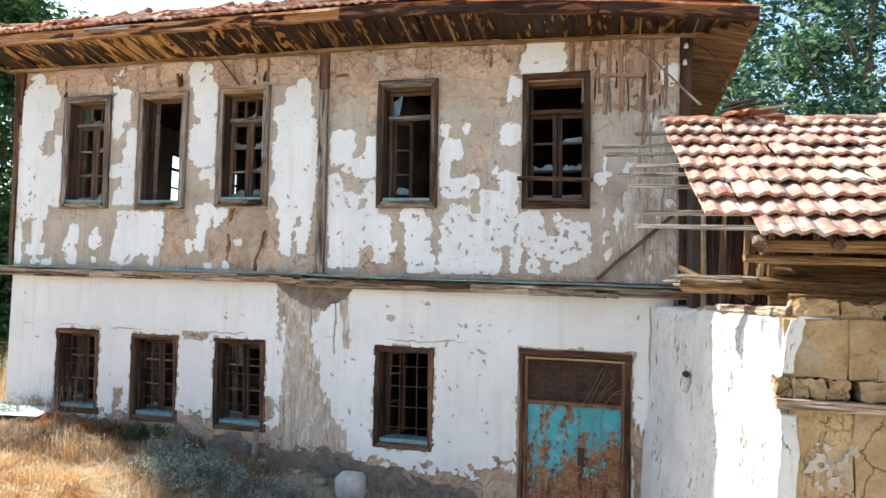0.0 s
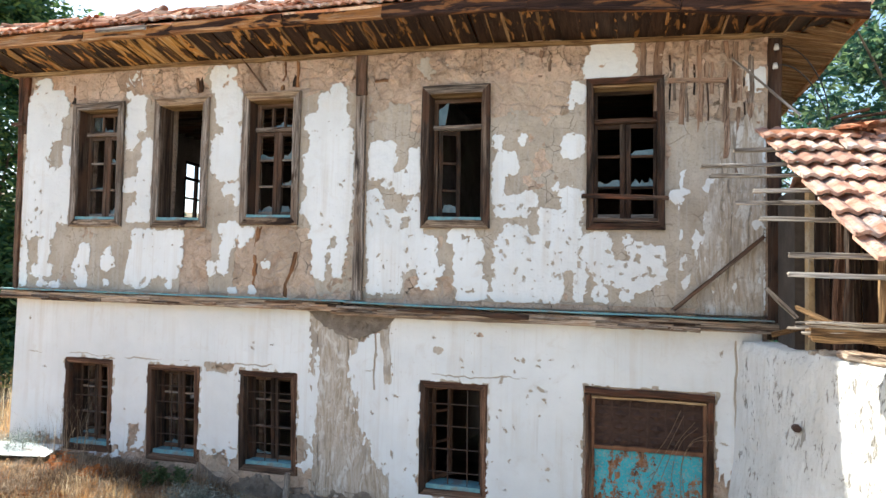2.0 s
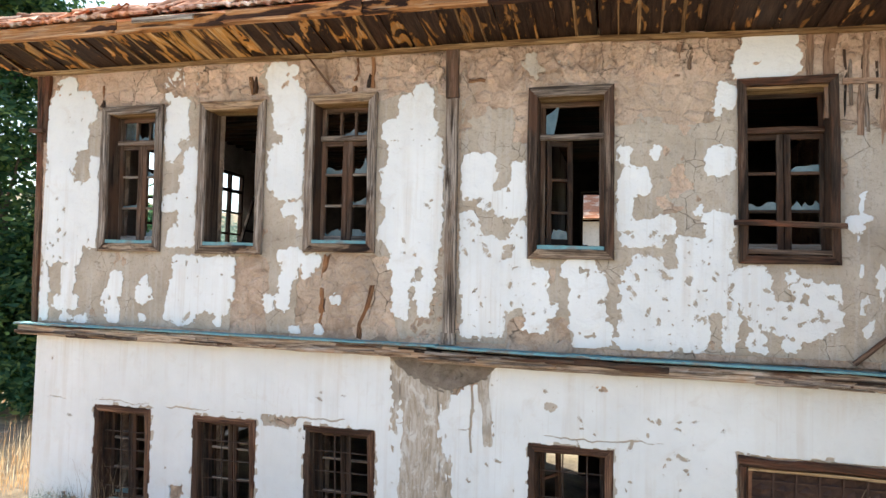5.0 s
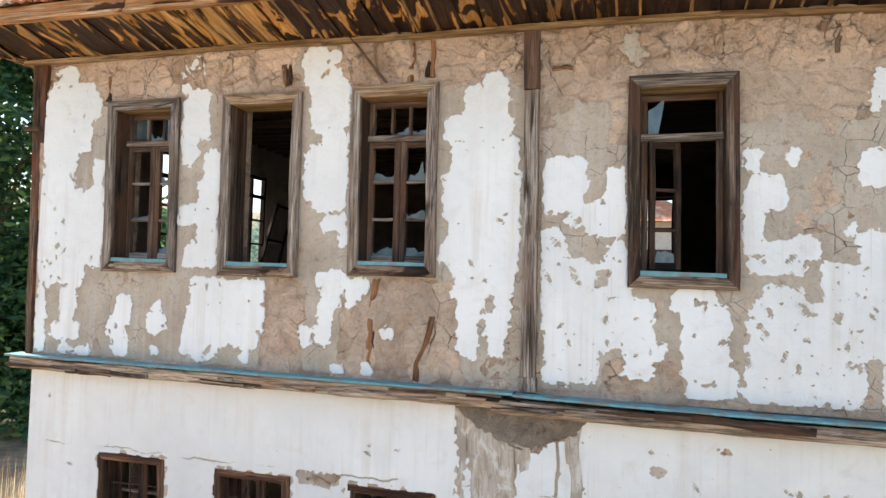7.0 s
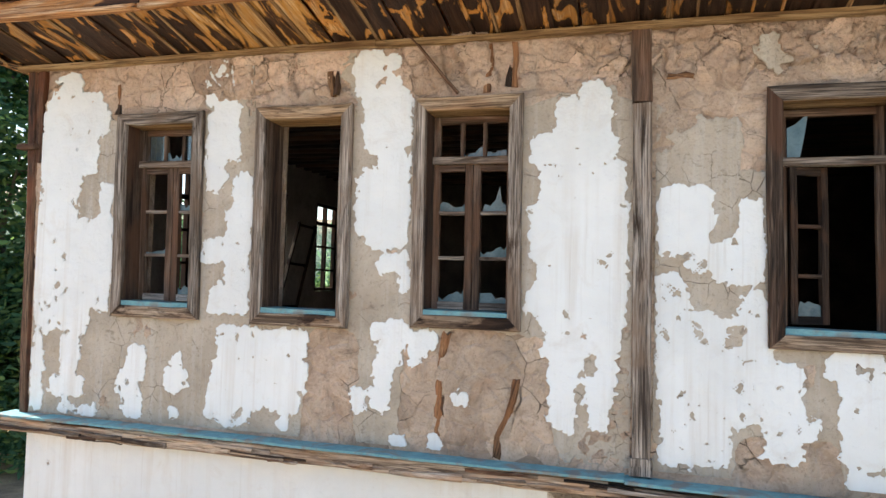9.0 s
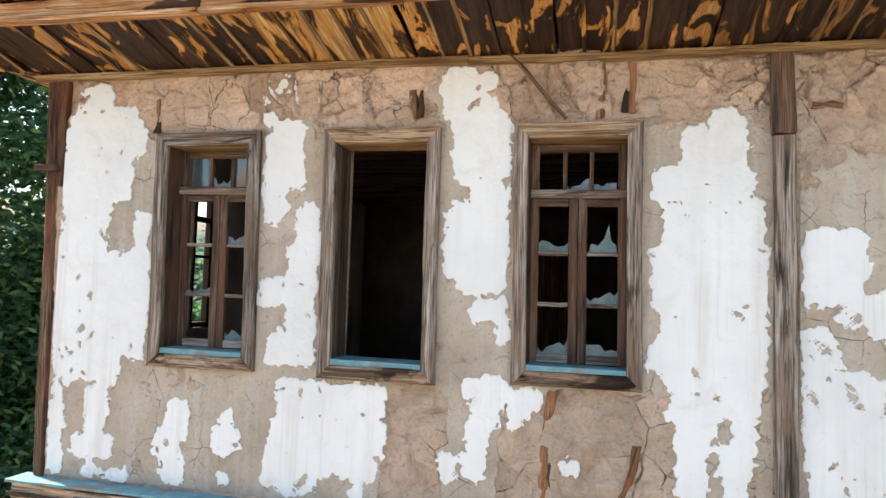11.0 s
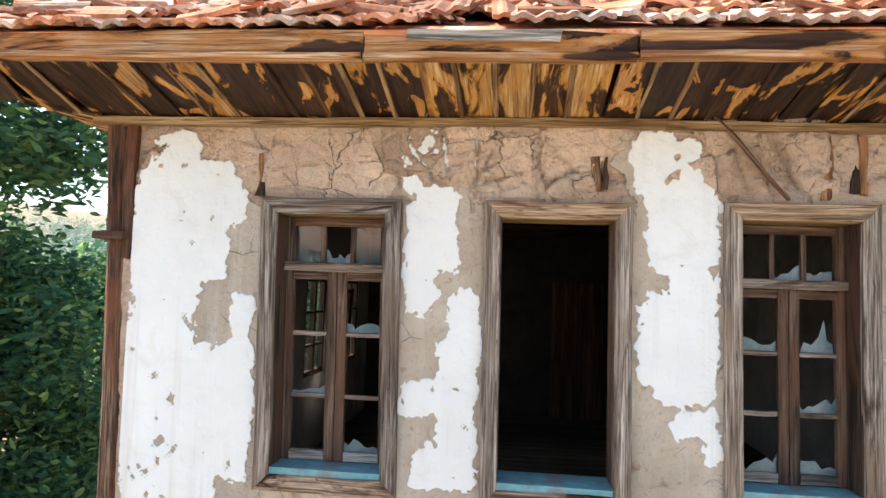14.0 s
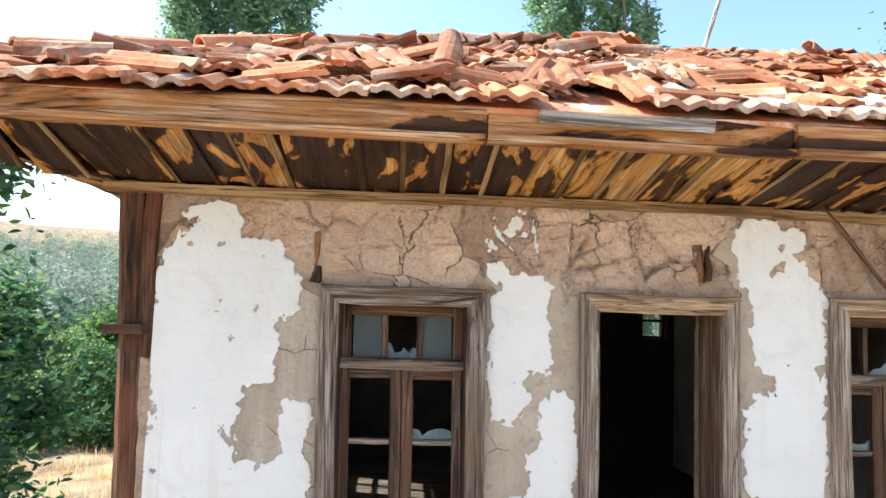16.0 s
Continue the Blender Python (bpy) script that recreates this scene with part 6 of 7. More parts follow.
xs, ys = np.linspace(EX0 - 0.03, EX1 + 0.03, 60), np.linspace(-0.66, BACK + 0.6, 44)
gx, gy = np.meshgrid(xs, ys, indexing="ij")
gz = roof_z(gx, gy)
idx = np.arange(gx.size).reshape(gx.shape)
fc = np.stack([idx[:-1, :-1], idx[1:, :-1], idx[1:, 1:], idx[:-1, 1:]], -1).reshape(-1, 4).tolist()
roof = raw("roof", np.stack([gx, gy, gz], -1).reshape(-1, 3).tolist(), fc, TILE_OLD)
sol = roof.modifiers.new("thickness", "SOLIDIFY")
sol.thickness, sol.offset = 0.03, -1
tagged(roof, "hipped roof of loose broken clay tiles", "roof", kind="structure")


def tile_mesh(name, width=0.225, length=0.40, seed=0, broken=False):
    """An interlocking clay tile with two rolls; its lower end lies at y = 0, it rises along +y."""
    rnd = random.Random(seed)
    n = 10
    verts = []
    for end in (0, 1):
        for side in (0, 1):
            for i in range(n + 1):
                u = i / n
                z = 0.026 * (0.5 - 0.5 * math.cos(u * math.tau * 2)) ** 0.8 + (0.012 if i in (0, n) else 0)
                y = end * length
                if broken and end == 1:
                    y -= rnd.uniform(0.02, 0.20)
                verts.append(((u - 0.5) * width + rnd.uniform(-1, 1) * 0.0015, y + (rnd.uniform(-0.006, 0.006) if end == 0 else 0), z + (0.023 if side else 0)))
    k = n + 1
    faces = []
    for i in range(n):
        faces += [(k + i, k + i + 1, 3 * k + i + 1, 3 * k + i), (i + 1, i, 2 * k + i, 2 * k + i + 1), (i, i + 1, k + i + 1, k + i), (2 * k + i + 1, 2 * k + i, 3 * k + i, 3 * k + i + 1)]
    faces += [(0, k, 3 * k, 2 * k), (k - 1, 3 * k - 1, 4 * k - 1, 2 * k - 1)]
    me = bpy.data.meshes.new(name)
    me.from_pydata(verts, [], faces)
    me.update()
    return me


def roll_mesh(name, seed=0, length=0.36, r=0.085, broken=False):
    """A half-round clay tile, thin-walled."""
    rnd = random.Random(seed)
    n = 8
    verts, faces = [], []
    for end in (0, 1):
        for side in (0, 1):
            for i in range(n + 1):
                a = math.pi * i / n
                rr = (r - 0.014 * side) * (1 - 0.18 * end)
                y = end * length - (rnd.uniform(0, 0.12) if broken and end else 0)
                verts.append((math.cos(a) * rr, y, math.sin(a) * rr))
    k = n + 1
    for i in range(n):
        faces += [(i, i + 1, 2 * k + i + 1, 2 * k + i), (k + i + 1, k + i, 3 * k + i, 3 * k + i + 1), (i + 1, i, k + i, k + i + 1), (2 * k + i, 2 * k + i + 1, 3 * k + i + 1, 3 * k + i)]
    faces += [(0, 2 * k, 3 * k, k), (k - 1, 2 * k - 1, 4 * k - 1, 3 * k - 1)]
    me = bpy.data.meshes.new(name)
    me.from_pydata(verts, [], faces)
    me.update()
    return me


tiles = [tile_mesh("clay_tile", seed=s) for s in range(4)]
broken_tiles = [tile_mesh("broken_tile", seed=20 + s, broken=True) for s in range(4)]
rolls = [roll_mesh("roll_tile", s, broken=s > 1) for s in range(4)]
for m_ in tiles + broken_tiles + rolls:
    m_.materials.append(TILE_OLD)
# paler front-row tiles, partly strong sun put into the colour
bleached = [tile_mesh("clay_tile", seed=s) for s in (8, 9, 10)]
for m_ in bleached:
    m_.materials.append(TILE)


def lay(name, me, m, parent):
    ob = new(name, me)
    ob.parent = parent
    ob.matrix_local = m
    return ob


def merged(name, pieces, material, parent, label):
    """Many laid tiles in one mesh."""
    vs, fs, n = [], [], 0
    for me, m in pieces:
        co = np.empty(len(me.vertices) * 3)
        me.vertices.foreach_get("co", co)
        co = np.c_[co.reshape(-1, 3), np.ones(len(me.vertices))] @ np.array(m).T
        vs.append(co[:, :3])
        fs += [tuple(v + n for v in p.vertices) for p in me.polygons]
        n += len(me.vertices)
    ob = raw(name, np.concatenate(vs).tolist(), fs, material, parent, label)
    return tagged(ob, kind="stuff")


rnd = random.Random(17)
rise = math.degrees(math.atan(SLOPE))
rest = []
for row in range(12):
    d = 0.30 * row * math.cos(radians(rise))
    y = -0.70 + d
    n_col = int((EX1 - EX0 + 0.1) / 0.222)
    for col in range(n_col):
        x = EX0 + 0.08 + col * 0.222 + (0.09 if row % 2 else 0)
        if x - EX0 < d - 0.15 or EX1 - x < d - 0.15 or y > RIDGE_Y:
            continue
        messy = 0.5 if row == 0 and x < 2 else 1.0 if (x < 3.3 or row > 1) else 0.35
        if (rnd.random() < 0.10 * messy and row > 0) or (row == 0 and 2.05 < x < 2.42):
            continue
        me = rnd.choice(tiles) if rnd.random() < 0.72 else rnd.choice(broken_tiles)
        m = pose(x + rnd.gauss(0, 0.012) * messy, y + rnd.gauss(0, 0.022) * messy, float(roof_z(np.array(x), np.array(y + 0.15))) - 0.055 + rnd.uniform(0, 0.03) * messy,
                 rise - 4 + rnd.gauss(0, 2.5) * messy, rnd.gauss(0, 3) * messy, rnd.gauss(0, 6) * messy)
        if row == 0 and x > 2.5:
            lay("tile", rnd.choice(bleached), m, roof)
        elif row < 6 and x < 8:
            lay("tile", me, m, roof)
        else:
            rest.append((me, m))
# loose tiles thrown over the courses
for i in range(260):
    x, d = rnd.uniform(EX0 + 0.15, 8.5), rnd.uniform(0.25, 3.4)
    if i < 70:
        x, d = rnd.uniform(EX0 + 0.1, 3.2), rnd.uniform(0.12, 1.6)
    y = -0.66 + d
    if x - EX0 < d - 0.1:
        continue
    me = rnd.choice(rolls[:2] + broken_tiles * 3 + tiles)
    m = pose(x, y, float(roof_z(np.array(x), np.array(y))) + rnd.uniform(0.02, 0.055), rise + rnd.gauss(0, 3), rnd.gauss(0, 7), rnd.gauss(0, 16)) @ pose(0, 0, 0, 0, 0, rnd.choice((0, 0, 90, 180, -90))) @ pose(0, -0.18, 0, rnd.gauss(0, 5), 0, 0)
    if i < 60:
        lay("tile", me, m, roof)
    else:
        rest.append((me, m))
for k in range(14):                                          # hip tiles at the left corner
    q = k * 0.28
    m = pose(EX0 + 0.02 + q, -0.64 + q, 5.93 + SLOPE * q + 0.02, 18, rnd.gauss(0, 6), -45 + rnd.gauss(0, 8))
    lay("hip_tile", rolls[k % 2], m, roof)
for row in range(11):                                        # the left slope
    d = 0.30 * row * math.cos(radians(rise))
    for col in range(30):
        y = -0.55 + col * 0.225
        if y + 0.66 < d or BACK + 0.6 - y < d or d > 3.2 or rnd.random() < 0.08:
            continue
        x = EX0 - 0.06 + d
        rest.append((rnd.choice(tiles + broken_tiles), pose(x, y, float(roof_z(np.array(x + 0.13), np.array(y))) - 0.05, rise - 3, rnd.gauss(0, 3), -90 + rnd.gauss(0, 6))))
merged("tiles", rest, TILE_OLD, roof, "jumbled clay tiles")
mast = thing("roof_pole", "thin pinkish pole leaning up from the ridge", "pole", (3.95, 2.4, 7.2))
under("shaft", (3.9, 2.4, 7.2), (4.45, 2.9, 8.4), 0.035, 0.035, WOOD_GREY, mast, round_=True)

# insulators and cable at the eave
for k, (x, y, z) in enumerate(((9.19, -0.12, 5.38), (9.18, -0.12, 5.20))):
    ins = thing("insulator", "white porcelain insulator on an iron hook", "insulator", (x, y, z), "insulators")
    under("hook", (x, 0.0, z - 0.02), (x, y, z), 0.012, 0.012, IRON, ins, "", round_=True)
    bm = bmesh.new()
    bmesh.ops.create_cone(bm, cap_ends=True, segments=16, radius1=0.026, radius2=0.017, depth=0.055)
    bmesh.ops.bevel(bm, geom=bm.edges[:], offset=0.004, segments=2, affect="EDGES")
    part("bell", bm, CERAMIC, ins, "white porcelain bell", True)
    cu = bpy.data.curves.new("cable", "CURVE")
    cu.dimensions, cu.bevel_depth, cu.bevel_resolution = "3D", 0.006, 2
    sp = cu.splines.new("BEZIER")
    sp.bezier_points.add(1)
    for bp, p, hnd in zip(sp.bezier_points, ((0, 0, 0), (0.55, 0.45, -0.55 + 0.12 * k)), ((0.25, 0.1, 0.10), (0.55, 0.4, -0.3))):
        bp.co, bp.handle_right, bp.handle_left = p, hnd if p == (0, 0, 0) else p, p if p == (0, 0, 0) else hnd
    ob = new("cable", cu)
    cu.materials.append(CABLE)
    ob.parent = ins


# ---- the shed against the house ----
CA, CB = Vector((8.90, 0.0, 0)), Vector((9.60, -2.95, 0))        # its side wall, from the house to the corner
side_dir = (CB - CA).normalized()
side_out = Vector((side_dir.y, -side_dir.x, 0))                  # away from the shed, towards the yard
WALL_TOP = 2.60


def shed_side():
    """Battered, limewashed wall with an uneven face and top."""
    L = (CB - CA).length
    us, zs = np.concatenate([np.linspace(0, L, 230), L + np.linspace(0.002, 0.02, 3), L + np.linspace(0.03, 1.0, 14)]), np.linspace(-0.4, WALL_TOP, 230)
    gu, gz = np.meshgrid(us, zs, indexing="ij")
    gz = gz + np.where(gz > WALL_TOP - 0.03, 0.035 * fbm(gu, gz * 0, 0.5, 77), 0)
    out = 0.065 * (WALL_TOP - gz) + 0.03 * fbm(gu, gz, 0.7, 71) + 0.010 * fbm(gu, gz, 0.12, 75)
    flaked = 0.30 * fbm(gu, gz * 0.42, 0.055, 81, 4) + 0.22 * fbm(gu, gz, 0.5, 83, 2) + 0.12 * flakes(gu, gz * 0.5, 0.03, 85)
    out = out - 0.008 * np.clip((flaked - 0.17) / 0.03, 0, 1) - np.clip(0.10 - (WALL_TOP - gz), 0, 1) * (0.35 + 0.4 * fbm(gu, gz, 0.15, 87))
    gl, past = np.minimum(gu, L), np.clip(gu - L, 0, 1)          # past the corner the coat turns onto the front and ends ragged
    wrap = past * (0.07 + out + 0.07 * fbm(gz, gz * 0, 0.3, 89, 4))
    px, py = CA.x + side_dir.x * gl + side_out.x * out + wrap, CA.y + side_dir.y * gl + side_out.y * out
    py = np.where(past > 0, np.minimum(py, -2.982) - 0.006 * fbm(px, gz, 0.06, 91), py)
    py = np.where((past > 0.95) | ((past > 0) & (gz > 2.0) & (gz < 2.25)), -2.92, py)
    front = np.stack([px, py, gz], -1).reshape(-1, 3)
    bx, by = CA.x + side_dir.x * gl[:, -1:] - side_out.x * 0.5, CA.y + side_dir.y * gl[:, -1:] - side_out.y * 0.5
    back = np.stack([bx, by, gz[:, -1:]], -1).reshape(-1, 3)
    nu, nz = gu.shape
    idx = np.arange(nu * nz).reshape(nu, nz)
    fc = np.stack([idx[:-1, :-1], idx[:-1, 1:], idx[1:, 1:], idx[1:, :-1]], -1).reshape(-1, 4).tolist()
    base = nu * nz
    fc += [(int(idx[i, -1]), base + i, base + i + 1, int(idx[i + 1, -1])) for i in range(nu - 1)]
    return raw("wall_shed_side", np.concatenate([front, back]).tolist(), [tuple(q) for q in fc], SHED_PLASTER, smooth=True)


wall_shed_side = tagged(shed_side(), "limewashed shed side wall, rain-streaked and flaking", "wall", kind="structure")
wall_shed_front = thing("wall_shed_front", "ochre adobe shed wall with a timber course", "wall", (11.5, -2.95, 0), kind="structure")


def block(owner, x0, x1, y0, y1, z0, z1, mat, name="adobe_block", seed=0, bev=0.02, cuts=4):
    rnd = random.Random(seed)
    off = Vector((seed * 7.1, seed * 3.3, seed))
    bm = bmesh.new()
    o = owner.matrix_basis.translation
    box(bm, x0 - o.x, x1 - o.x, y0 - o.y, y1 - o.y, z0 - o.z, z1 - o.z)
    bmesh.ops.subdivide_edges(bm, edges=bm.edges[:], cuts=cuts, use_grid_fill=True)
    for v in bm.verts:
        v.co += Vector((rnd.uniform(-1, 1), rnd.uniform(-1, 1), rnd.uniform(-1, 1))) * bev * (0.45 if cuts < 6 else 0.10)
        if cuts > 6:
            v.co += Vector((noise.noise(v.co * 5 + off), noise.noise(v.co * 6 - off), noise.noise(v.co * 5 - off))) * bev * 0.6
    return part(name, bm, mat, owner, "", False)


k = 0
for z0, z1, mat, xs in ((2.235, 2.60, ADOBE, (9.58, 9.94, 10.62, 11.3, 12.1, 13.0)), (1.42, 2.035, ADOBE, (9.60, 9.78, 9.97, 10.7, 11.6, 13.0)),
                        (-0.4, 1.42, ADOBE, (9.62, 9.97, 10.9, 12.0, 13.0))):
    for a, b in zip(xs, xs[1:]):
        k += 1
        block(wall_shed_front, a, b, -2.96 + 0.010 * math.sin(k * 2.1), -2.45, z0, z1, mat, seed=k, bev=0.03, cuts=12)
for q, (a, b) in enumerate(((9.53, 9.62), (9.62, 9.72), (9.72, 9.82), (9.82, 9.94), (10.0, 10.25), (10.27, 10.6), (10.64, 11.0), (11.05, 11.6))):
    k += 1
    block(wall_shed_front, a + 0.005, b - 0.005, -2.975, -2.6, 2.11, 2.23, ADOBE, "stone", k, 0.030)
under("timber_course", (9.52, -2.985, 2.075), (13.0, -2.96, 2.075), 0.11, 0.06, WOOD_LEDGE, wall_shed_front, "flat timber laid in the wall", wobble=0.010)
for q in range(26):                                              # stones bedded on the wall's head
    k += 1
    u = 0.45 + 0.16 * q if q < 12 else 0
    if q < 12:                                                   # along the side wall
        c_ = CA + side_dir * (u + 0.8) - side_out * 0.16
        if u + 0.8 > 1.5:
            continue
        block(wall_shed_front, c_.x - 0.11, c_.x + 0.10, c_.y - 0.07, c_.y + 0.07, 2.585, 2.62 + 0.03 * ((q * 7) % 5) / 4, STONE, "stone", k, 0.022)
    else:                                                        # along the front
        a = 9.66 + (q - 12) * 0.25
        block(wall_shed_front, a, a + 0.23, -2.93, -2.62, 2.585, 2.695 + 0.02 * ((q * 7) % 5) / 4, ADOBE, "stone", k, 0.04)
k += 1
under("head_plank", (9.40, -1.50, 2.635), (9.70, -2.80, 2.635), 0.15, 0.07, WOOD_LEDGE, wall_shed_front, "grey weathered plank on the wall's head", wobble=0.014, chip=0.25)
gx, gz = np.meshgrid(np.arange(9.62, 12.4, 0.0125), np.arange(0.3, 2.02, 0.0125), indexing="ij")
patchy = 0.07 * fbm(gx, gz, 0.06, 301, 4) + 0.03 * flakes(gx + 0.02 * fbm(gx, gz, 0.05, 303), gz, 0.035, 305) - 0.045
patchy = patchy + np.maximum(0.07 - 0.45 * np.hypot(gx - 9.80, (gz - 1.66) * 0.7), np.minimum(0.16 * fbm(gx, gz, 0.6, 307, 2) - 0.03, 0.05))
patchy = np.minimum(patchy, np.minimum(np.minimum(gx - 9.66, 12.36 - gx), np.minimum(gz - 0.32, 1.84 - gz)))
flake_ = sheet("plaster_patch", patchy, 9.62, 0.3, 0.0125, -2.967, UNDERCOAT, None, "pale plaster remnants on the adobe", 309)
flake_.parent = wall_shed_front
flake_.matrix_parent_inverse = wall_shed_front.matrix_basis.inverted()

shed = thing("shed_roof", "low lean-to roof of sun-bleached clay tiles on poles", "shed", (11, -2.2, 2.6))
o = shed.matrix_basis.translation
SY0, SZ0, SY1, SZ1 = -1.09, 4.30, -3.46, 3.07
def shed_z(y):
    return SZ0 + (SZ1 - SZ0) * (y - SY0) / (SY1 - SY0)


pitch_ = math.degrees(math.atan2(SZ0 - SZ1, SY0 - SY1))
shed_tiles = [tile_mesh("shed_tile", 0.232, 0.41, seed=60 + s) for s in range(4)]
for m_ in shed_tiles:
    m_.materials.append(TILE)
rnd = random.Random(23)
rows_ = 9
more = []
for row in range(rows_):
    y = SY1 + 0.02 + row * (SY0 - SY1) / (rows_ - 0.4)
    left = 9.08 - 0.2 * (y + 3.13) / 2.04
    if row == 0:
        left += 0.23
    sag = 0
    for col in range(22):
        x = left + 0.116 + col * 0.229
        sag = -0.10 * math.sin(min(1, (x - 9) / 4) * 2.2) * row / rows_
        if row == 3 and col == 9:
            continue
        m = pose(x - o.x + rnd.gauss(0, 0.006), y - 0.03 - o.y + rnd.gauss(0, 0.012), shed_z(y) + 0.036 - 0.045 * (1 - row / 8) + sag - o.z, pitch_ - 7.3 + rnd.gauss(0, 1.1), rnd.gauss(0, 1.5), rnd.gauss(0, 1.6))
        if rnd.random() < 0.05:
            m = m @ pose(0.01, -0.03, 0.01, 2, 3, rnd.gauss(0, 7))
        lay("tile", rnd.choice(shed_tiles), m, shed)
for q in range(20):                                              # ridge pieces
    lay("ridge_tile", rolls[q % 4], pose(8.95 + q * 0.25 - o.x, SY0 + 0.02 - o.y, SZ0 + 0.0 - 0.05 * math.sin(q / 8) - o.z, rnd.gauss(0, 3), rnd.gauss(0, 4), -90 + rnd.gauss(0, 4)), shed)
for q in range(7):                                               # the far slope
    y = SY0 + 0.1 + q * 0.30
    for col in range(20):
        more.append((shed_tiles[col % 4], pose(9.35 + col * 0.23 - o.x, y + 0.3 - o.y, SZ0 - 0.02 - 0.5 * (y - SY0 + 0.3) - o.z, 26, 0, 180)))
merged("tiles", more, TILE, shed, "far slope of clay tiles")
for y, xl in ((-1.30, 8.67), (-1.60, 8.39), (-1.85, 8.43), (-2.10, 8.68), (-2.30, 8.54), (-2.60, 8.63), (-3.00, 8.71), (-3.25, 8.66)):
    under("batten", (xl, y, shed_z(y) - 0.025 + 0.008 * math.sin(y * 9)), (13.2, y, shed_z(y) - 0.03), 0.045, 0.022, WOOD_GREY, shed, "thin grey batten running past the tiles", wobble=0.012, taper=1.15)
for x in (9.37, 9.79, 10.35, 10.9, 11.5, 12.2):
    under("rafter", (x, SY1 + 0.10, shed_z(SY1) - 0.045), (x + 0.02, SY0 + 0.1, SZ0 - 0.09), 0.075, 0.075, WOOD_SASH, shed, "dark rotten pole rafter", round_=True, wobble=0.012)
under("eave_board", (9.40, -3.24, 3.045), (13.0, -3.24, 3.03), 0.03, 0.075, WOOD_BROWN, shed, "brown plank under the tiles' edge", wobble=0.008, chip=0.2)
under("plate", (9.34, -2.96, 2.970), (13.0, -2.98, 2.955), 0.07, 0.05, WOOD_BROWN, shed, "pole under the rafters", wobble=0.010, chip=0.25)
under("log", (9.02, -2.12, 2.835), (12.4, -2.45, 2.80), 0.16, 0.13, WOOD_BROWN, shed, "split grey log with a frayed end", wobble=0.022, chip=0.3, taper=1.15)
under("plank", (9.72, -2.40, 2.74), (12.0, -2.50, 2.735), 0.10, 0.045, WOOD_BROWN, shed, "", wobble=0.010, chip=0.2)
for i_, (dx, dy, dz, ln, w) in enumerate(((-0.09, -0.03, 0.03, 0.55, 0.035), (-0.13, 0.02, 0.00, 0.45, 0.03), (-0.06, -0.05, -0.02, 0.6, 0.04), (-0.02, 0.04, 0.045, 0.7, 0.035), (-0.10, -0.06, 0.015, 0.4, 0.025), (-0.04, -0.065, 0.04, 0.5, 0.03))):
    under("splinter", (9.02 + dx, -2.12 + dy, 2.835 + dz), (9.04 + ln, -2.18 + dy, 2.83 + dz * 0.8), w * 0.5, w * 0.5, WOOD_GREY, shed, "frayed grey splinter", wobble=0.010, chip=0.3, taper=2.0)
for x, y, z0, z1, w, mat in ((9.44, -1.42, 2.60, 3.95, 0.075, WOOD_DARK), (9.47, -1.10, 2.58, 4.05, 0.09, WOOD_RED), (9.55, -1.79, 2.70, 3.70, 0.08, WOOD_BROWN), (9.57, -2.18, 2.88, 3.45, 0.055, WOOD_OCHRE), (9.62, -2.30, 2.88, 3.4, 0.035, WOOD_BROWN),
                             (10.6, -2.9, 2.85, 3.0, 0.09, WOOD_BROWN), (11.8, -2.9, 2.85, 3.0, 0.09, WOOD_BROWN), (10.2, -1.3, 2.0, 4.1, 0.1, WOOD_BROWN), (12.5, -1.3, 2.0, 4.1, 0.1, WOOD_BROWN)):
    under("post", (x, y, z0), (x + 0.015, y, z1), w, w, mat, shed, "", up=(0, 1, 0), wobble=0.014, chip=0.25)
for p0, p1, w in (((9.05, -1.6, 2.95), (9.5, -2.2, 2.70), 0.035), ((9.6, -2.1, 2.90), (12.0, -2.2, 2.86), 0.13), ((9.62, -1.75, 2.98), (12.0, -1.95, 2.94), 0.09), ((9.7, -1.8, 2.72), (12.0, -1.9, 2.7), 0.15)):
    under("cross_pole", p0, p1, w, w, WOOD_BROWN, shed, "", round_=True, wobble=0.014)
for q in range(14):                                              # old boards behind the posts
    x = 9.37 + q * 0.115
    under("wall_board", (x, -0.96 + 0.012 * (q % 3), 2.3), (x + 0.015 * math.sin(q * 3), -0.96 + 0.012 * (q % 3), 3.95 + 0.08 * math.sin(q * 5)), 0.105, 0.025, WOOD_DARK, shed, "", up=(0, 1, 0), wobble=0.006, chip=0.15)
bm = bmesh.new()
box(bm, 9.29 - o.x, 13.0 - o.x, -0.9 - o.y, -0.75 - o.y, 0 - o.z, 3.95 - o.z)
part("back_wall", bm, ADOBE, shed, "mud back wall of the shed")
# dark panel added to close off the shaded gap beside the house
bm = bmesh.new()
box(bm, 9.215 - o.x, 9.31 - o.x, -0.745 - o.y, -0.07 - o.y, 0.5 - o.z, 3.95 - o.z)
part("return_wall", bm, INNER_DARK, shed, "dark panel added in the shaded gap to the house")
under("prop", (8.98, -0.82, 3.10), (9.22, -0.80, 2.86), 0.045, 0.03, WOOD_GREY, shed, "grey offcut leaning in the corner", wobble=0.008)
under("prop", (9.02, -0.84, 2.72), (9.32, -0.80, 2.80), 0.05, 0.04, WOOD_BROWN, shed, "", wobble=0.010)
heap = thing("tile_heap", "heap of broken tiles and splintered boards on the shed ridge", "heap", (9.68, -1.0, 4.34))
rh = random.Random(77)
for q in range(4):
    m = pose(rh.uniform(-0.20, 0.02), rh.uniform(-0.05, 0.08), 0.012 * q, rh.uniform(-12, 12), rh.uniform(-14, 14), rh.uniform(0, 360))
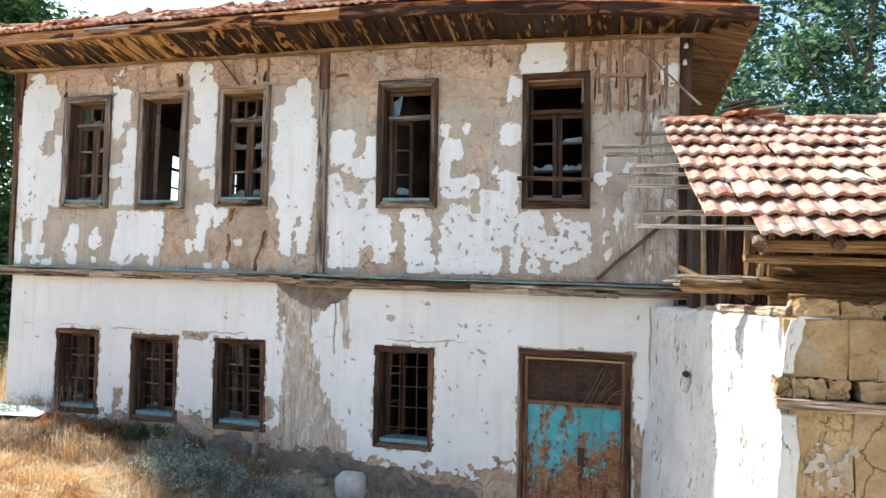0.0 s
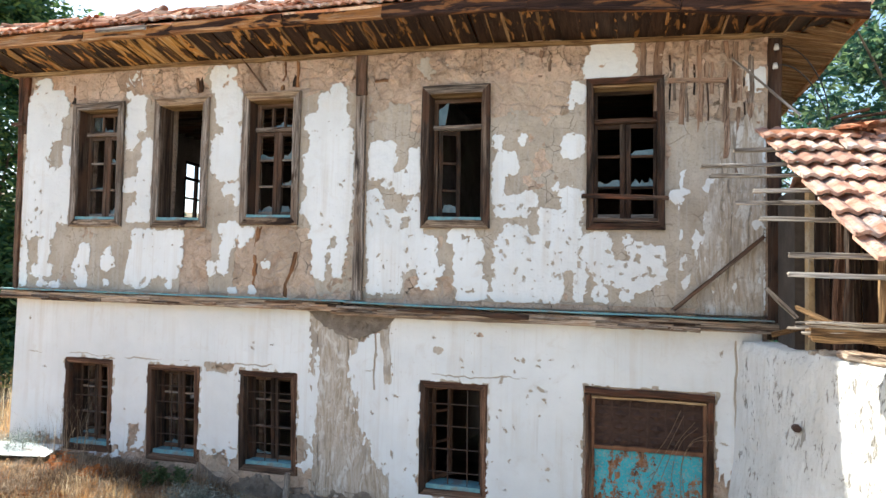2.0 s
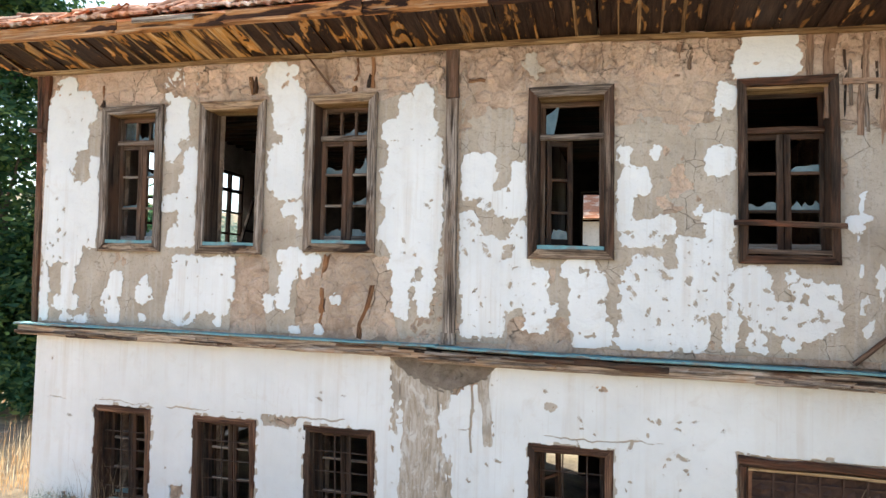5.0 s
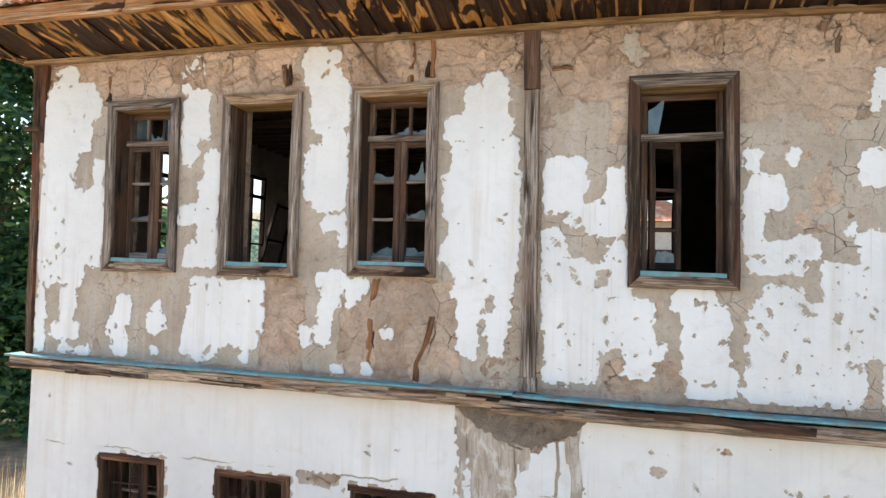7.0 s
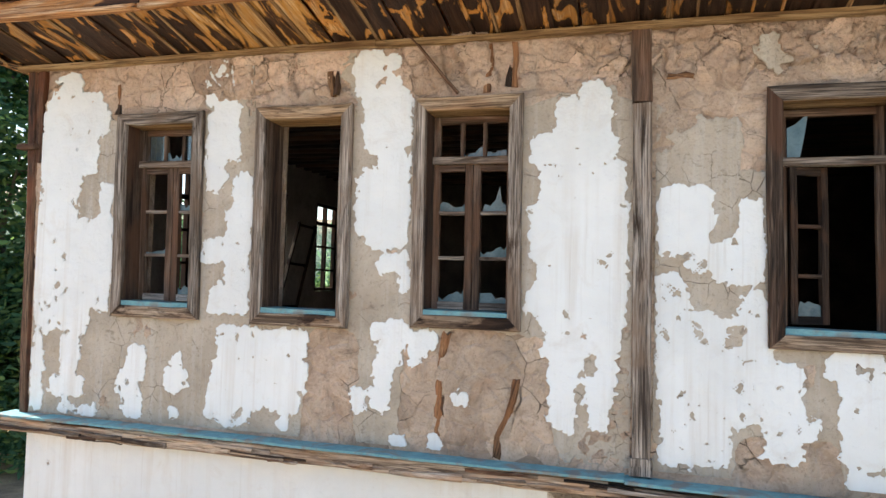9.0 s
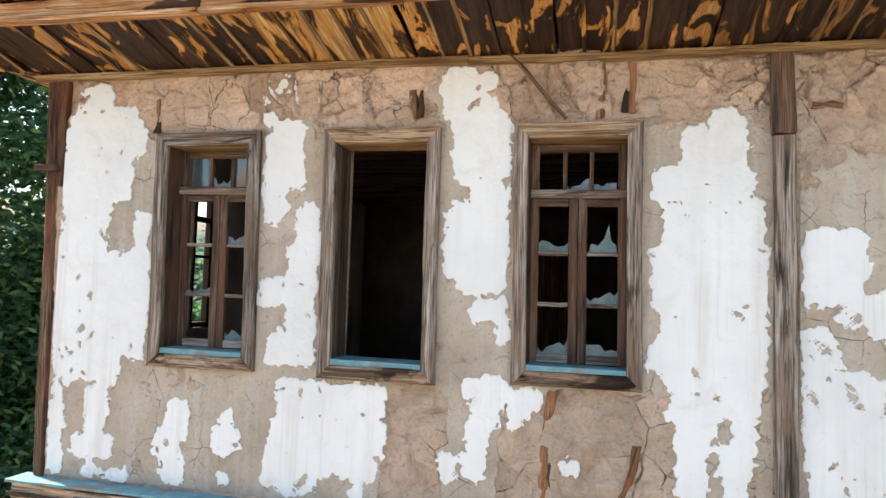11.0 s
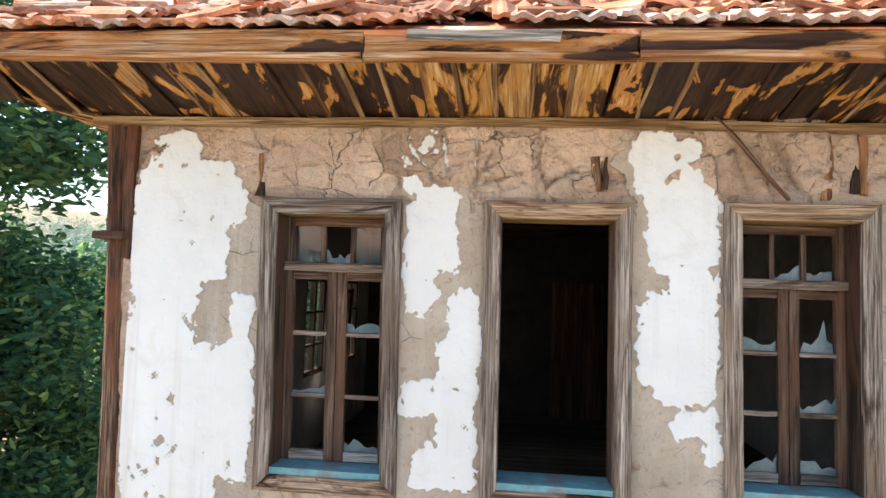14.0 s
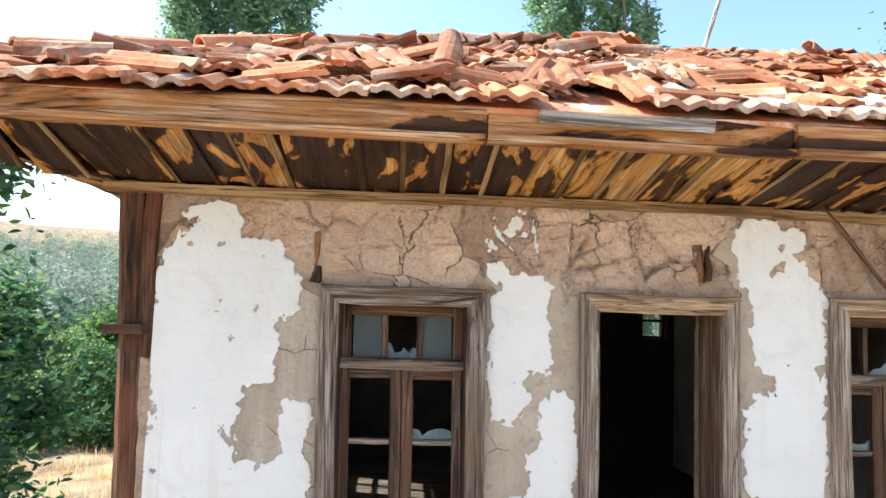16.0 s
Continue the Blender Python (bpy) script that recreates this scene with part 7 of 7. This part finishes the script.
    lay("broken_tile", rh.choice(broken_tiles), m, heap)
for q in range(5):
    a_ = rh.uniform(9.42, 9.56)
    under("board", (a_, -1.0 + 0.03 * q, 4.40 + 0.025 * q), (a_ + rh.uniform(0.2, 0.32), -1.02 + 0.03 * q, 4.40 + 0.03 * q + rh.uniform(-0.01, 0.05)), 0.06, 0.018, rh.choice((WOOD_RED, WOOD_DARK)), heap, "", wobble=0.008, chip=0.2)
bm = bmesh.new()
box(bm, 12.85 - o.x, 13.0 - o.x, -2.4 - o.y, -0.9 - o.y, 0 - o.z, 3.2 - o.z)
part("end_wall", bm, ADOBE, shed, "mud end wall of the shed")
bm = bmesh.new()
box(bm, 9.75 - o.x, 12.8 - o.x, -2.4 - o.y, -0.95 - o.y, 2.45 - o.z, 2.58 - o.z)
part("loft_floor", bm, ADOBE, shed, "mud-covered loft floor")
bm = bmesh.new()
box(bm, 9.10, 9.16, -1.25, -1.15, 2.00, 2.05)
bmesh.ops.bevel(bm, geom=bm.edges[:], offset=0.012, segments=2, affect="EDGES")
tagged(part("wall_stub", bm, RUST_DARK), "rusty pipe stub sticking out of the whitewashed wall", "pipe")


# ---- plants ----
def blades(n, seed, radius, height, width, lean, base, tip=1.0):
    """Verts and faces of n thin bent blades round a base point."""
    r = np.random.RandomState(seed)
    a = r.rand(n) * math.tau
    d = np.sqrt(r.rand(n)) * radius
    x, y = base[0] + d * np.cos(a), base[1] + d * np.sin(a)
    z = ground_z(x, y) - 0.02
    h = height * (0.45 + 0.75 * r.rand(n))
    la, lv = r.rand(n) * math.tau, lean * r.rand(n) * h
    sx, sy = np.cos(la + 1.57) * width, np.sin(la + 1.57) * width
    verts = np.empty((n, 5, 3))
    verts[:, 0] = np.stack([x - sx, y - sy, z], -1)
    verts[:, 1] = np.stack([x + sx, y + sy, z], -1)
    mx, my = x + 0.35 * lv * np.cos(la), y + 0.35 * lv * np.sin(la)
    verts[:, 2] = np.stack([mx + sx * 0.8, my + sy * 0.8, z + h * 0.6], -1)
    verts[:, 3] = np.stack([mx - sx * 0.8, my - sy * 0.8, z + h * 0.6], -1)
    verts[:, 4] = np.stack([x + lv * np.cos(la), y + lv * np.sin(la), z + h * tip], -1)
    i = np.arange(n)[:, None] * 5
    return verts.reshape(-1, 3), (i + [0, 1, 2, 3]).tolist() + (i + [3, 2, 4]).tolist()


def plant(name, label, category, base, n, radius, height, mat, seed, width=0.003, lean=0.6, group=""):
    v, f = blades(n, seed, radius, height, width, lean, base)
    gz_ = float(ground_z(base[0], base[1]))
    ob = raw(name, (v - np.array((base[0], base[1], gz_))).tolist(), f, mat)
    ob.location = (base[0], base[1], gz_)
    return tagged(ob, label, category, group)


def leaves(centres, spread, per, size, seed, flat=0.5, oval=False):
    """Many small rhombic leaves round the given centres."""
    r = np.random.RandomState(seed)
    c = np.repeat(np.asarray(centres, float), per, axis=0)
    n = len(c)
    c = c + r.normal(0, 1, (n, 3)) * np.asarray(spread)
    t = r.normal(0, 1, (n, 3)) * (1, 1, flat)
    t /= np.linalg.norm(t, axis=1)[:, None]
    b = np.cross(t, r.normal(0, 1, (n, 3)))
    b /= np.linalg.norm(b, axis=1)[:, None]
    s = size * (0.6 + 0.8 * r.rand(n))[:, None]
    nrm = np.cross(t, b)
    if oval:
        v = np.stack([c - t * s, c - t * s * 0.35 + b * s * 0.36 + nrm * s * 0.12, c + t * s * 0.30 + b * s * 0.34 + nrm * s * 0.12, c + t * s * 1.05 - nrm * s * 0.12,
                      c + t * s * 0.30 - b * s * 0.34 + nrm * s * 0.12, c - t * s * 0.35 - b * s * 0.36 + nrm * s * 0.12], 1)
        return v.reshape(-1, 3), (np.arange(n)[:, None] * 6 + [0, 1, 2, 3, 4, 5]).tolist()
    v = np.stack([c - t * s, c + b * s * 0.42 + nrm * s * 0.12, c + t * s, c - b * s * 0.42 + nrm * s * 0.12], 1)
    return v.reshape(-1, 3), (np.arange(n)[:, None] * 4 + [0, 1, 2, 3]).tolist()


def shrub(name, label, base, radius, height, count, leaf, mat, seed, group="weeds"):
    """A low bush: branching twigs that carry clouds of tiny leaves."""
    rnd = random.Random(seed)
    gz_ = float(ground_z(base[0], base[1]))
    ob = thing(name, label, "plant", (base[0], base[1], gz_), group)
    vs, fs, tips = [], [], []
    for k in range(26):
        a, u = rnd.uniform(0, math.tau), math.sqrt(rnd.random())
        p = Vector((math.cos(a) * radius * 0.25 * u, math.sin(a) * radius * 0.25 * u, -0.03))
        q = Vector((math.cos(a) * radius * u, math.sin(a) * radius * u, height * (1.05 - 0.5 * u * u) * rnd.uniform(0.6, 1.1)))
        m_ = p.lerp(q, 0.55) + Vector((rnd.uniform(-1, 1), rnd.uniform(-1, 1), 0.5)) * radius * 0.12
        s = Vector((-math.sin(a), math.cos(a), 0)) * 0.004
        n0 = len(vs)
        vs += [p - s, p + s, m_ + s * 0.8, m_ - s * 0.8, q]
        fs += [(n0, n0 + 1, n0 + 2, n0 + 3), (n0 + 3, n0 + 2, n0 + 4)]
        tips += [tuple(m_.lerp(q, w)) for w in (0.1, 0.4, 0.7, 1.0)]
    tagged(raw("twigs", vs, fs, BARK, ob), kind="stuff")
    v, f = leaves(tips, (radius * 0.11, radius * 0.11, height * 0.10), max(4, count // len(tips)), leaf, seed)
    raw("foliage", v.tolist(), f, mat, ob)
    return ob


def tree(name, label, base, height, crown_r, crown_z, clumps, per, leaf, spread, mat, seed, trunk_r=0.18, slim=False, group="", far_limbs=(), oval=False, gap=None):
    """A tapered trunk with limbs that end in clumps of leaves; crown_z: the crown's foot above the base."""
    rnd = random.Random(seed)
    t = thing(name, label, "tree", base, group)
    segs = []
    tips = []
    top = height * (0.95 if slim else 0.72)
    segs.append((Vector((0, 0, -0.3)), Vector((rnd.uniform(-.2, .2), rnd.uniform(-.2, .2), top * 0.5)), trunk_r, trunk_r * 0.7))
    segs.append((segs[0][1], Vector((rnd.uniform(-.4, .4), rnd.uniform(-.4, .4), top)), trunk_r * 0.7, trunk_r * 0.2))
    limbs = max(7, clumps // (9 if slim else 13))
    for c in range(limbs):
        a = c * 2.4 + rnd.uniform(-0.5, 0.5)
        u = (c + rnd.uniform(0.1, 0.9)) / limbs
        z = crown_z + (height - crown_z) * u
        rr = crown_r * (math.sin(math.pi * min(0.95, 0.16 + 0.80 * u)) ** (0.5 if slim else 0.8)) * rnd.uniform(0.6, 1.15)
        tip = Vector((math.cos(a) * rr, math.sin(a) * rr, z))
        k = min(0.95, max(0.15, (z - rr * (1.2 if slim else 0.7)) / top))
        start = segs[0][0].lerp(segs[0][1], k * 2) if k < 0.5 else segs[1][0].lerp(segs[1][1], k * 2 - 1)
        segs.append((start, tip, trunk_r * 0.30, trunk_r * 0.05))
        for q in range(clumps // limbs):
            w = rnd.uniform(0.35, 1.08)
            tips.append(start.lerp(tip, w) + Vector((rnd.gauss(0, 1), rnd.gauss(0, 1), rnd.gauss(0, 0.8))) * crown_r * 0.15)
    if gap:                                              # an opening in the crown
        tips = [p for p in tips if not (gap[0] < p.z < gap[1] and p.x > gap[2])]
    for p in far_limbs:                                  # long limbs reaching out, in world coordinates
        q = Vector(p) - Vector(base)
        start = segs[1][0].lerp(segs[1][1], 0.25)
        segs.append((start, q, trunk_r * 0.2, 0.010))
        tips += [start.lerp(q, w) + Vector((rnd.gauss(0, 0.22), rnd.gauss(0, 0.22), rnd.gauss(0, 0.25))) for w in [0.45 + 0.6 * rnd.random() for _ in range(6)]]
    vs, fs = [], []
    for p, q, r0, r1 in segs:
        ax = (q - p).normalized()
        u_ = ax.orthogonal().normalized()
        v_ = ax.cross(u_)
        n0 = len(vs)
        mid = p.lerp(q, 0.5) + Vector((rnd.uniform(-1, 1), rnd.uniform(-1, 1), rnd.uniform(0, 1))) * (q - p).length * 0.05
        for pt, r in ((p, r0), (mid, (r0 + r1) / 2), (q, r1)):
            for i in range(7):
                an = math.tau * i / 7
                vs.append(pt + (u_ * math.cos(an) + v_ * math.sin(an)) * r)
        for s in range(2):
            for i in range(7):
                a0, a1 = n0 + s * 7 + i, n0 + s * 7 + (i + 1) % 7
                fs.append((a0, a1, a1 + 7, a0 + 7))
    raw("trunk", vs, fs, BARK, t, "grey trunk and limbs", True)
    v, f = leaves([tuple(p) for p in tips], spread, per, leaf, seed, oval=oval)
    raw("crown", v.tolist(), f, mat, t, "uneven crown of small leaves")
    return t


def at_ground(x, y, dz=0.0):
    return (x, y, float(ground_z(x, y)) + dz)


tree("tree", "tall walnut tree with dark green leaves beside the house", at_ground(-7.5, 6.2), 11.5, 2.7, 1.2, 390, 150, 0.098, (0.36, 0.36, 0.30), LEAF, 2, 0.22, oval=True, gap=(4.5, 5.8, 1.7),
     far_limbs=((-3.6, 6.0, 7.25), (-4.0, 6.1, 6.9)))
tree("tree", "low dense walnut with leaves down to the ground beside the house", at_ground(-5.7, 6.6), 4.9, 1.75, 0.2, 250, 95, 0.092, (0.26, 0.26, 0.24), LEAF_MID, 5, 0.10, oval=True)
tree("tree", "leafy tree with bluish green leaves behind the shed", at_ground(13.6, 8.0), 13.5, 4.3, 2.2, 350, 175, 0.075, (0.23, 0.23, 0.18), LEAF_TEAL, 3, 0.24, oval=True)
tree("tree", "leafy tree with bluish green leaves behind the shed", at_ground(19.0, 9.0), 13.0, 4.4, 2.0, 330, 170, 0.080, (0.27, 0.27, 0.21), LEAF_TEAL, 4, 0.24)
tree("tree", "young walnut at the edge of the yard", at_ground(-5.7, 9.6), 5.0, 1.45, 0.5, 92, 85, 0.100, (0.30, 0.30, 0.26), LEAF_MID, 15, 0.09, oval=True)
for i, (x, y, h, r) in enumerate(((-9.6, 23.5, 3.6, 1.5), (-11.6, 25.0, 3.9, 1.7), (-13.4, 23.0, 3.3, 1.6), (-15.4, 26.0, 4.4, 1.9), (-8.2, 27.5, 4.2, 1.7), (-18.0, 24.0, 4.2, 2.0))):
    tree("tree", "bushy young tree at the far edge of the dry meadow", at_ground(x, y), h, r, 0.4, 110, 70, 0.10, (0.34, 0.34, 0.30), LEAF_LIGHT if i % 2 else LEAF, 60 + i, 0.09, group="meadow trees")
tree("tree", "round green tree in the meadow", at_ground(-14.5, 36.0), 5.6, 2.6, 0.5, 120, 90, 0.16, (0.5, 0.5, 0.42), LEAF_LIGHT, 8, 0.16)
tree("tree", "round green tree in the meadow", at_ground(-6.5, 33.0), 5.2, 2.4, 0.5, 110, 90, 0.16, (0.5, 0.5, 0.42), LEAF_TEAL, 9, 0.16)
for i, (x, y, h) in enumerate(((-8.0, 26, 24), (-6.6, 27, 27), (-5.0, 26, 26.5), (-3.5, 27, 25), (8.5, 30, 27), (10.1, 31, 30), (11.7, 30, 29), (13.4, 31, 28))):
    tree("poplar", "tall slender poplar behind the house", at_ground(x, y), h, 1.15, 2.0, 260, 70, 0.15, (0.26, 0.26, 0.5), LEAF_POPLAR, 30 + i, 0.22, True, "poplars")

# far woods on the valley's other side
r_ = np.random.RandomState(8)
far = []
for i in range(1700):
    a = radians(r_.uniform(-62, -8) if i % 4 else r_.uniform(-75, 75))
    d = r_.uniform(48, 260) if i % 3 else r_.uniform(42, 90)
    x, y = 2 + math.sin(a) * d, math.cos(a) * d
    if d < 65 and -6 < x < 22:
        continue
    z = float(ground_z(x, y))
    h = r_.uniform(3, 9)
    w = r_.uniform(1.2, 3.0)
    for q in range(7):
        far.append((x + r_.normal(0, w * 0.6), y + r_.normal(0, w * 0.6), z + h * r_.uniform(0.12, 0.95)))
v, f = leaves(far, (0.7, 0.7, 0.6), 48, 0.21, 14)
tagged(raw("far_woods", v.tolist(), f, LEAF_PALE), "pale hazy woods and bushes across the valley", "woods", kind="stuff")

# a neighbour's house, seen through the back window
nb = thing("neighbour_house", "cream house with a red tiled roof behind the trees", "house", (4.6, 21.0, -1.2))
bm = bmesh.new()
box(bm, -3, 3, 0, 5, 0, 7.2)
part("wall", bm, HOUSE_FAR, nb)
raw("roof", [(-3.5, -0.5, 7.2), (3.5, -0.5, 7.2), (3.5, 5.5, 7.2), (-3.5, 5.5, 7.2), (-1.5, 2.5, 8.6), (1.5, 2.5, 8.6)], [(0, 1, 5, 4), (1, 2, 5), (2, 3, 4, 5), (3, 0, 4), (3, 2, 1, 0)], TILE_OLD, nb, "red tiled roof")
for x in (-2.6, -0.6, 1.4):
    bm = bmesh.new()
    box(bm, x, x + 1.0, -0.05, 0.0, 4.6, 6.2)
    part("window", bm, RUST_DARK, nb, "dark window")

front_house = thing("tiled_house", "grey rendered house with a red tiled roof across the yard", "house", (-3.0, -13.0, -0.9))
bm = bmesh.new()
box(bm, -6, 6, -6, 0, 0, 6.6)
part("wall", bm, HOUSE_GREY, front_house)
raw("roof", [(-6.5, 0.6, 6.6), (6.5, 0.6, 6.6), (6.5, -6.6, 6.6), (-6.5, -6.6, 6.6), (-4, -3, 9.0), (4, -3, 9.0)], [(1, 0, 4, 5), (2, 1, 5), (3, 2, 5, 4), (0, 3, 4), (0, 1, 2, 3)], TILE_OLD, front_house, "red tiled roof")

# dry growth before the front
def tufts(name, label, mat, seed, count, area, size, n, width, lean, cover=0.0, tip=1.0):
    """Scattered tufts of bent blades, thick in some places and missing in others."""
    rnd = random.Random(seed)
    vs, fs, k = [], [], 0
    made = 0
    for i in range(count * 4):
        x, y = rnd.uniform(area[0], area[1]), rnd.uniform(area[2], area[3])
        if made >= count or float(vnoise(np.array(x), np.array(y), 0.55, seed)) < cover:
            continue
        made += 1
        v, f = blades(rnd.randint(n // 2, n), seed * 977 + i, rnd.uniform(0.08, 0.30), rnd.uniform(*size), width, lean * rnd.uniform(0.5, 1.5), (x, y), tip)
        vs.append(v)
        fs += [tuple(q + k for q in face) for face in f]
        k += len(v)
    return tagged(raw(name, np.concatenate(vs).tolist(), fs, mat), label, "grass", kind="stuff")


tufts("dry_grass", "pale dry straw grass lying flat on the bank", STRAW, 12, 520, (-2.5, 4.9, -3.8, -0.5), (0.03, 0.12), 60, 0.0040, 6.0, -0.25, 0.25)
tufts("dry_grass", "standing tufts of pale straw on the bank", STRAW, 13, 110, (-2.5, 3.7, -3.0, -0.7), (0.10, 0.26), 70, 0.0026, 2.2, 0.02)
tufts("dead_weeds", "brown dead stems tangled on the bank", TWIG, 14, 320, (0.2, 5.6, -1.7, -0.15), (0.08, 0.26), 45, 0.0030, 2.4, -0.05, 0.55)
tufts("dead_weeds", "dark brown dead weeds on the bank", BROWN_WEED, 17, 70, (1.9, 3.7, -1.15, -0.3), (0.12, 0.30), 55, 0.0030, 1.4, -0.2, 0.8)
tufts("dead_weeds", "rusty withered weeds on the bank", RUST_WEED, 16, 34, (1.4, 3.4, -1.3, -0.5), (0.06, 0.16), 40, 0.0030, 2.2, 0.1, 0.6)
tufts("dead_weeds", "grey dead weeds and twigs along the wall", WEED, 15, 230, (2.2, 8.6, -1.9, -0.12), (0.05, 0.20), 50, 0.0020, 1.5, -0.20)
r_ = random.Random(12)
vs, fs, n = [], [], 0
for i in range(420):
    x, y = r_.uniform(-26, 0), r_.uniform(5, 30)
    v, f = blades(40, 3000 + i, 0.7, r_.uniform(0.2, 0.5), 0.008, 0.8, (x, y))
    vs.append(v)
    fs += [tuple(q + n for q in face) for face in f]
    n += len(v)
tagged(raw("meadow_grass", np.concatenate(vs).tolist(), fs, STRAW), "sunlit dry meadow grass behind the house", "grass", kind="stuff")
for i, (x, y, rad, h, n, leaf, mat, lab) in enumerate((
        (3.85, -1.00, 0.48, 0.32, 4200, 0.014, WEED, "grey-green dry bush with tiny white flowers"), (4.35, -1.20, 0.48, 0.31, 4000, 0.014, WEED, "grey-green dry bush with tiny white flowers"),
        (3.45, -0.70, 0.30, 0.26, 2200, 0.011, WEED, "grey-green dry bush against the wall"), (4.85, -1.10, 0.44, 0.24, 2600, 0.011, WEED, "low grey bush with tiny white flowers"),
        (2.85, -0.45, 0.17, 0.22, 700, 0.024, GREEN_WEED, "small green weed by the wall"), (3.15, -0.40, 0.12, 0.26, 400, 0.022, GREEN_WEED, "small green weed by the wall"),
        (2.20, -0.62, 0.20, 0.15, 1100, 0.016, RUST_WEED, "withered orange flowering weed"), (1.75, -0.62, 0.16, 0.20, 520, 0.015, RUST_WEED, "withered orange flowering weed"),
        (6.75, -0.30, 0.26, 0.22, 700, 0.02, GREEN_WEED, "low green weed by the wall"), (5.15, -0.9, 0.30, 0.18, 1200, 0.011, WEED, "low grey bush at the wall's foot"), (0.9, -0.3, 0.3, 0.3, 900, 0.012, WEED, "low grey bush at the wall's foot"))):
    bush = shrub("bush", lab, (x, y), rad, h, n, leaf, mat, 300 + i)
    if mat is WEED:
        o = bush.matrix_basis.translation
        v, f = blades(260, 700 + i, rad * 0.9, h * 1.15, 0.0016, 0.7, (x, y))
        raw("stem_tuft", (v - np.array(tuple(o))).tolist(), f, WEED, bush)
    if "flowers" in lab and mat is WEED:
        rf = np.random.RandomState(40 + i)
        aa, uu = rf.rand(26) * math.tau, np.sqrt(rf.rand(26))
        spots = np.stack([np.cos(aa) * rad * uu, np.sin(aa) * rad * uu, h * (1.05 - 0.5 * uu * uu) * (0.7 + 0.4 * rf.rand(26))], -1)
        v, f = leaves(spots, (0.01, 0.01, 0.01), 4, 0.010, 60 + i)
        tagged(raw("flowers", v.tolist(), f, FLOWER, bush, "tiny white flowers"), kind="stuff")
for i, (x, y, nb_, rad, h, mat, lab) in enumerate((
        (1.50, -0.30, 60, 0.30, 0.80, TWIG, "tall bare dry stems below a window"), (3.30, -0.30, 40, 0.12, 0.50, TWIG, "thin reddish withered stalks"),
        (7.9, -0.45, 150, 0.55, 0.45, STRAW, "tangle of dry stems before the steel door"), (2.2, -1.7, 90, 0.35, 0.25, STRAW, "clump of pale straw"),
        (5.9, -0.3, 60, 0.25, 0.22, WEED, "dry grass tuft at the wall's foot"), (3.0, -2.0, 80, 0.3, 0.22, STRAW, "clump of pale straw"),
        (6.3, -0.35, 70, 0.3, 0.25, STRAW, "dry grass tuft at the wall's foot"), (-0.25, 0.5, 160, 0.4, 0.8, STRAW, "tall dry grass at the corner of the house"))):
    plant("weed", lab, "plant", (x, y), nb_, rad, h, mat, 200 + i, 0.0022, 0.8, "weeds")
# long dry creeper stems over the steel door
vine = thing("dry_creeper", "bare dry creeper stems hanging over the steel door", "creeper", (8.25, -0.05, 1.6))
for i in range(6):
    cu = bpy.data.curves.new("stem", "CURVE")
    cu.dimensions, cu.bevel_depth, cu.bevel_resolution = "3D", 0.0028, 1
    sp = cu.splines.new("BEZIER")
    sp.bezier_points.add(2)
    for bp, (u, z) in zip(sp.bezier_points, ((-0.30 + 0.1 * i, -0.35 - 0.08 * i), (-0.02 + 0.05 * i, 0.02), (0.10 + 0.06 * i, 0.32 - 0.05 * i))):
        bp.co = (u + 0.02 * math.sin(i * 3 + u * 9), -0.03 - 0.01 * i, z)
        bp.handle_left_type = bp.handle_right_type = "AUTO"
    ob = new("stem", cu)
    cu.materials.append(TWIG)
    ob.parent = vine


def stone(name, label, at, size, mat, seed, category="stone", group=""):
    rnd = random.Random(seed)
    bm = bmesh.new()
    bmesh.ops.create_icosphere(bm, subdivisions=3, radius=1.0)
    off = Vector((rnd.uniform(0, 50), rnd.uniform(0, 50), 0))
    for v in bm.verts:
        c = v.co.copy()
        for k in range(3):                       # squarish
            c[k] = math.copysign(abs(c[k]) ** 0.62, c[k])
        c *= 1 + 0.16 * noise.noise(v.co * 1.3 + off) + 0.05 * noise.noise(v.co * 5 + off)
        v.co = Vector((c.x * size[0], c.y * size[1], c.z * size[2]))
    ob = part(name, bm, mat, None, "", True)
    ob.location = at
    return tagged(ob, label, category, group)


stone("boulder", "white limestone block lying before the wall", (5.66, -0.42, float(ground_z(5.66, -0.42)) + 0.13), (0.16, 0.15, 0.16), ROCK, 3, "boulder")
for i in range(90):
    x, y = r_.uniform(4.4, 8.6), -0.10 - 1.5 * r_.random() ** 1.6
    s = 0.015 + 0.06 * r_.random() ** 2.5
    stone("rubble_stone", "small fallen lump of mud and stone", (x, y, float(ground_z(x, y)) + s * 0.3), (s, s * r_.uniform(.6, 1), s * 0.6), STONE, 40 + i, "stone", "rubble")
sheet_ = raw("tin_sheet", [(0, 0, 0), (0.85, 0.25, -0.02), (0.75, 0.62, 0.03), (-0.1, 0.42, 0.05), (0, 0, -0.006), (0.85, 0.25, -0.026), (0.75, 0.62, 0.024), (-0.1, 0.42, 0.044)],
             [(0, 1, 2, 3), (7, 6, 5, 4), (0, 4, 5, 1), (1, 5, 6, 2), (2, 6, 7, 3), (3, 7, 4, 0)], ZINC)
sheet_.location = (0.55, -0.75, 0.98)
tagged(sheet_, "bent pale tin sheet lying on the bank", "tin sheet")
peg = thing("wooden_peg", "short grey stake standing at the wall's foot", "stake", at_ground(4.25, -0.08))
under("shaft", (4.25, -0.08, 0.45), (4.25, -0.06, 0.93), 0.05, 0.05, WOOD_GREY, peg, up=(0, 1, 0))
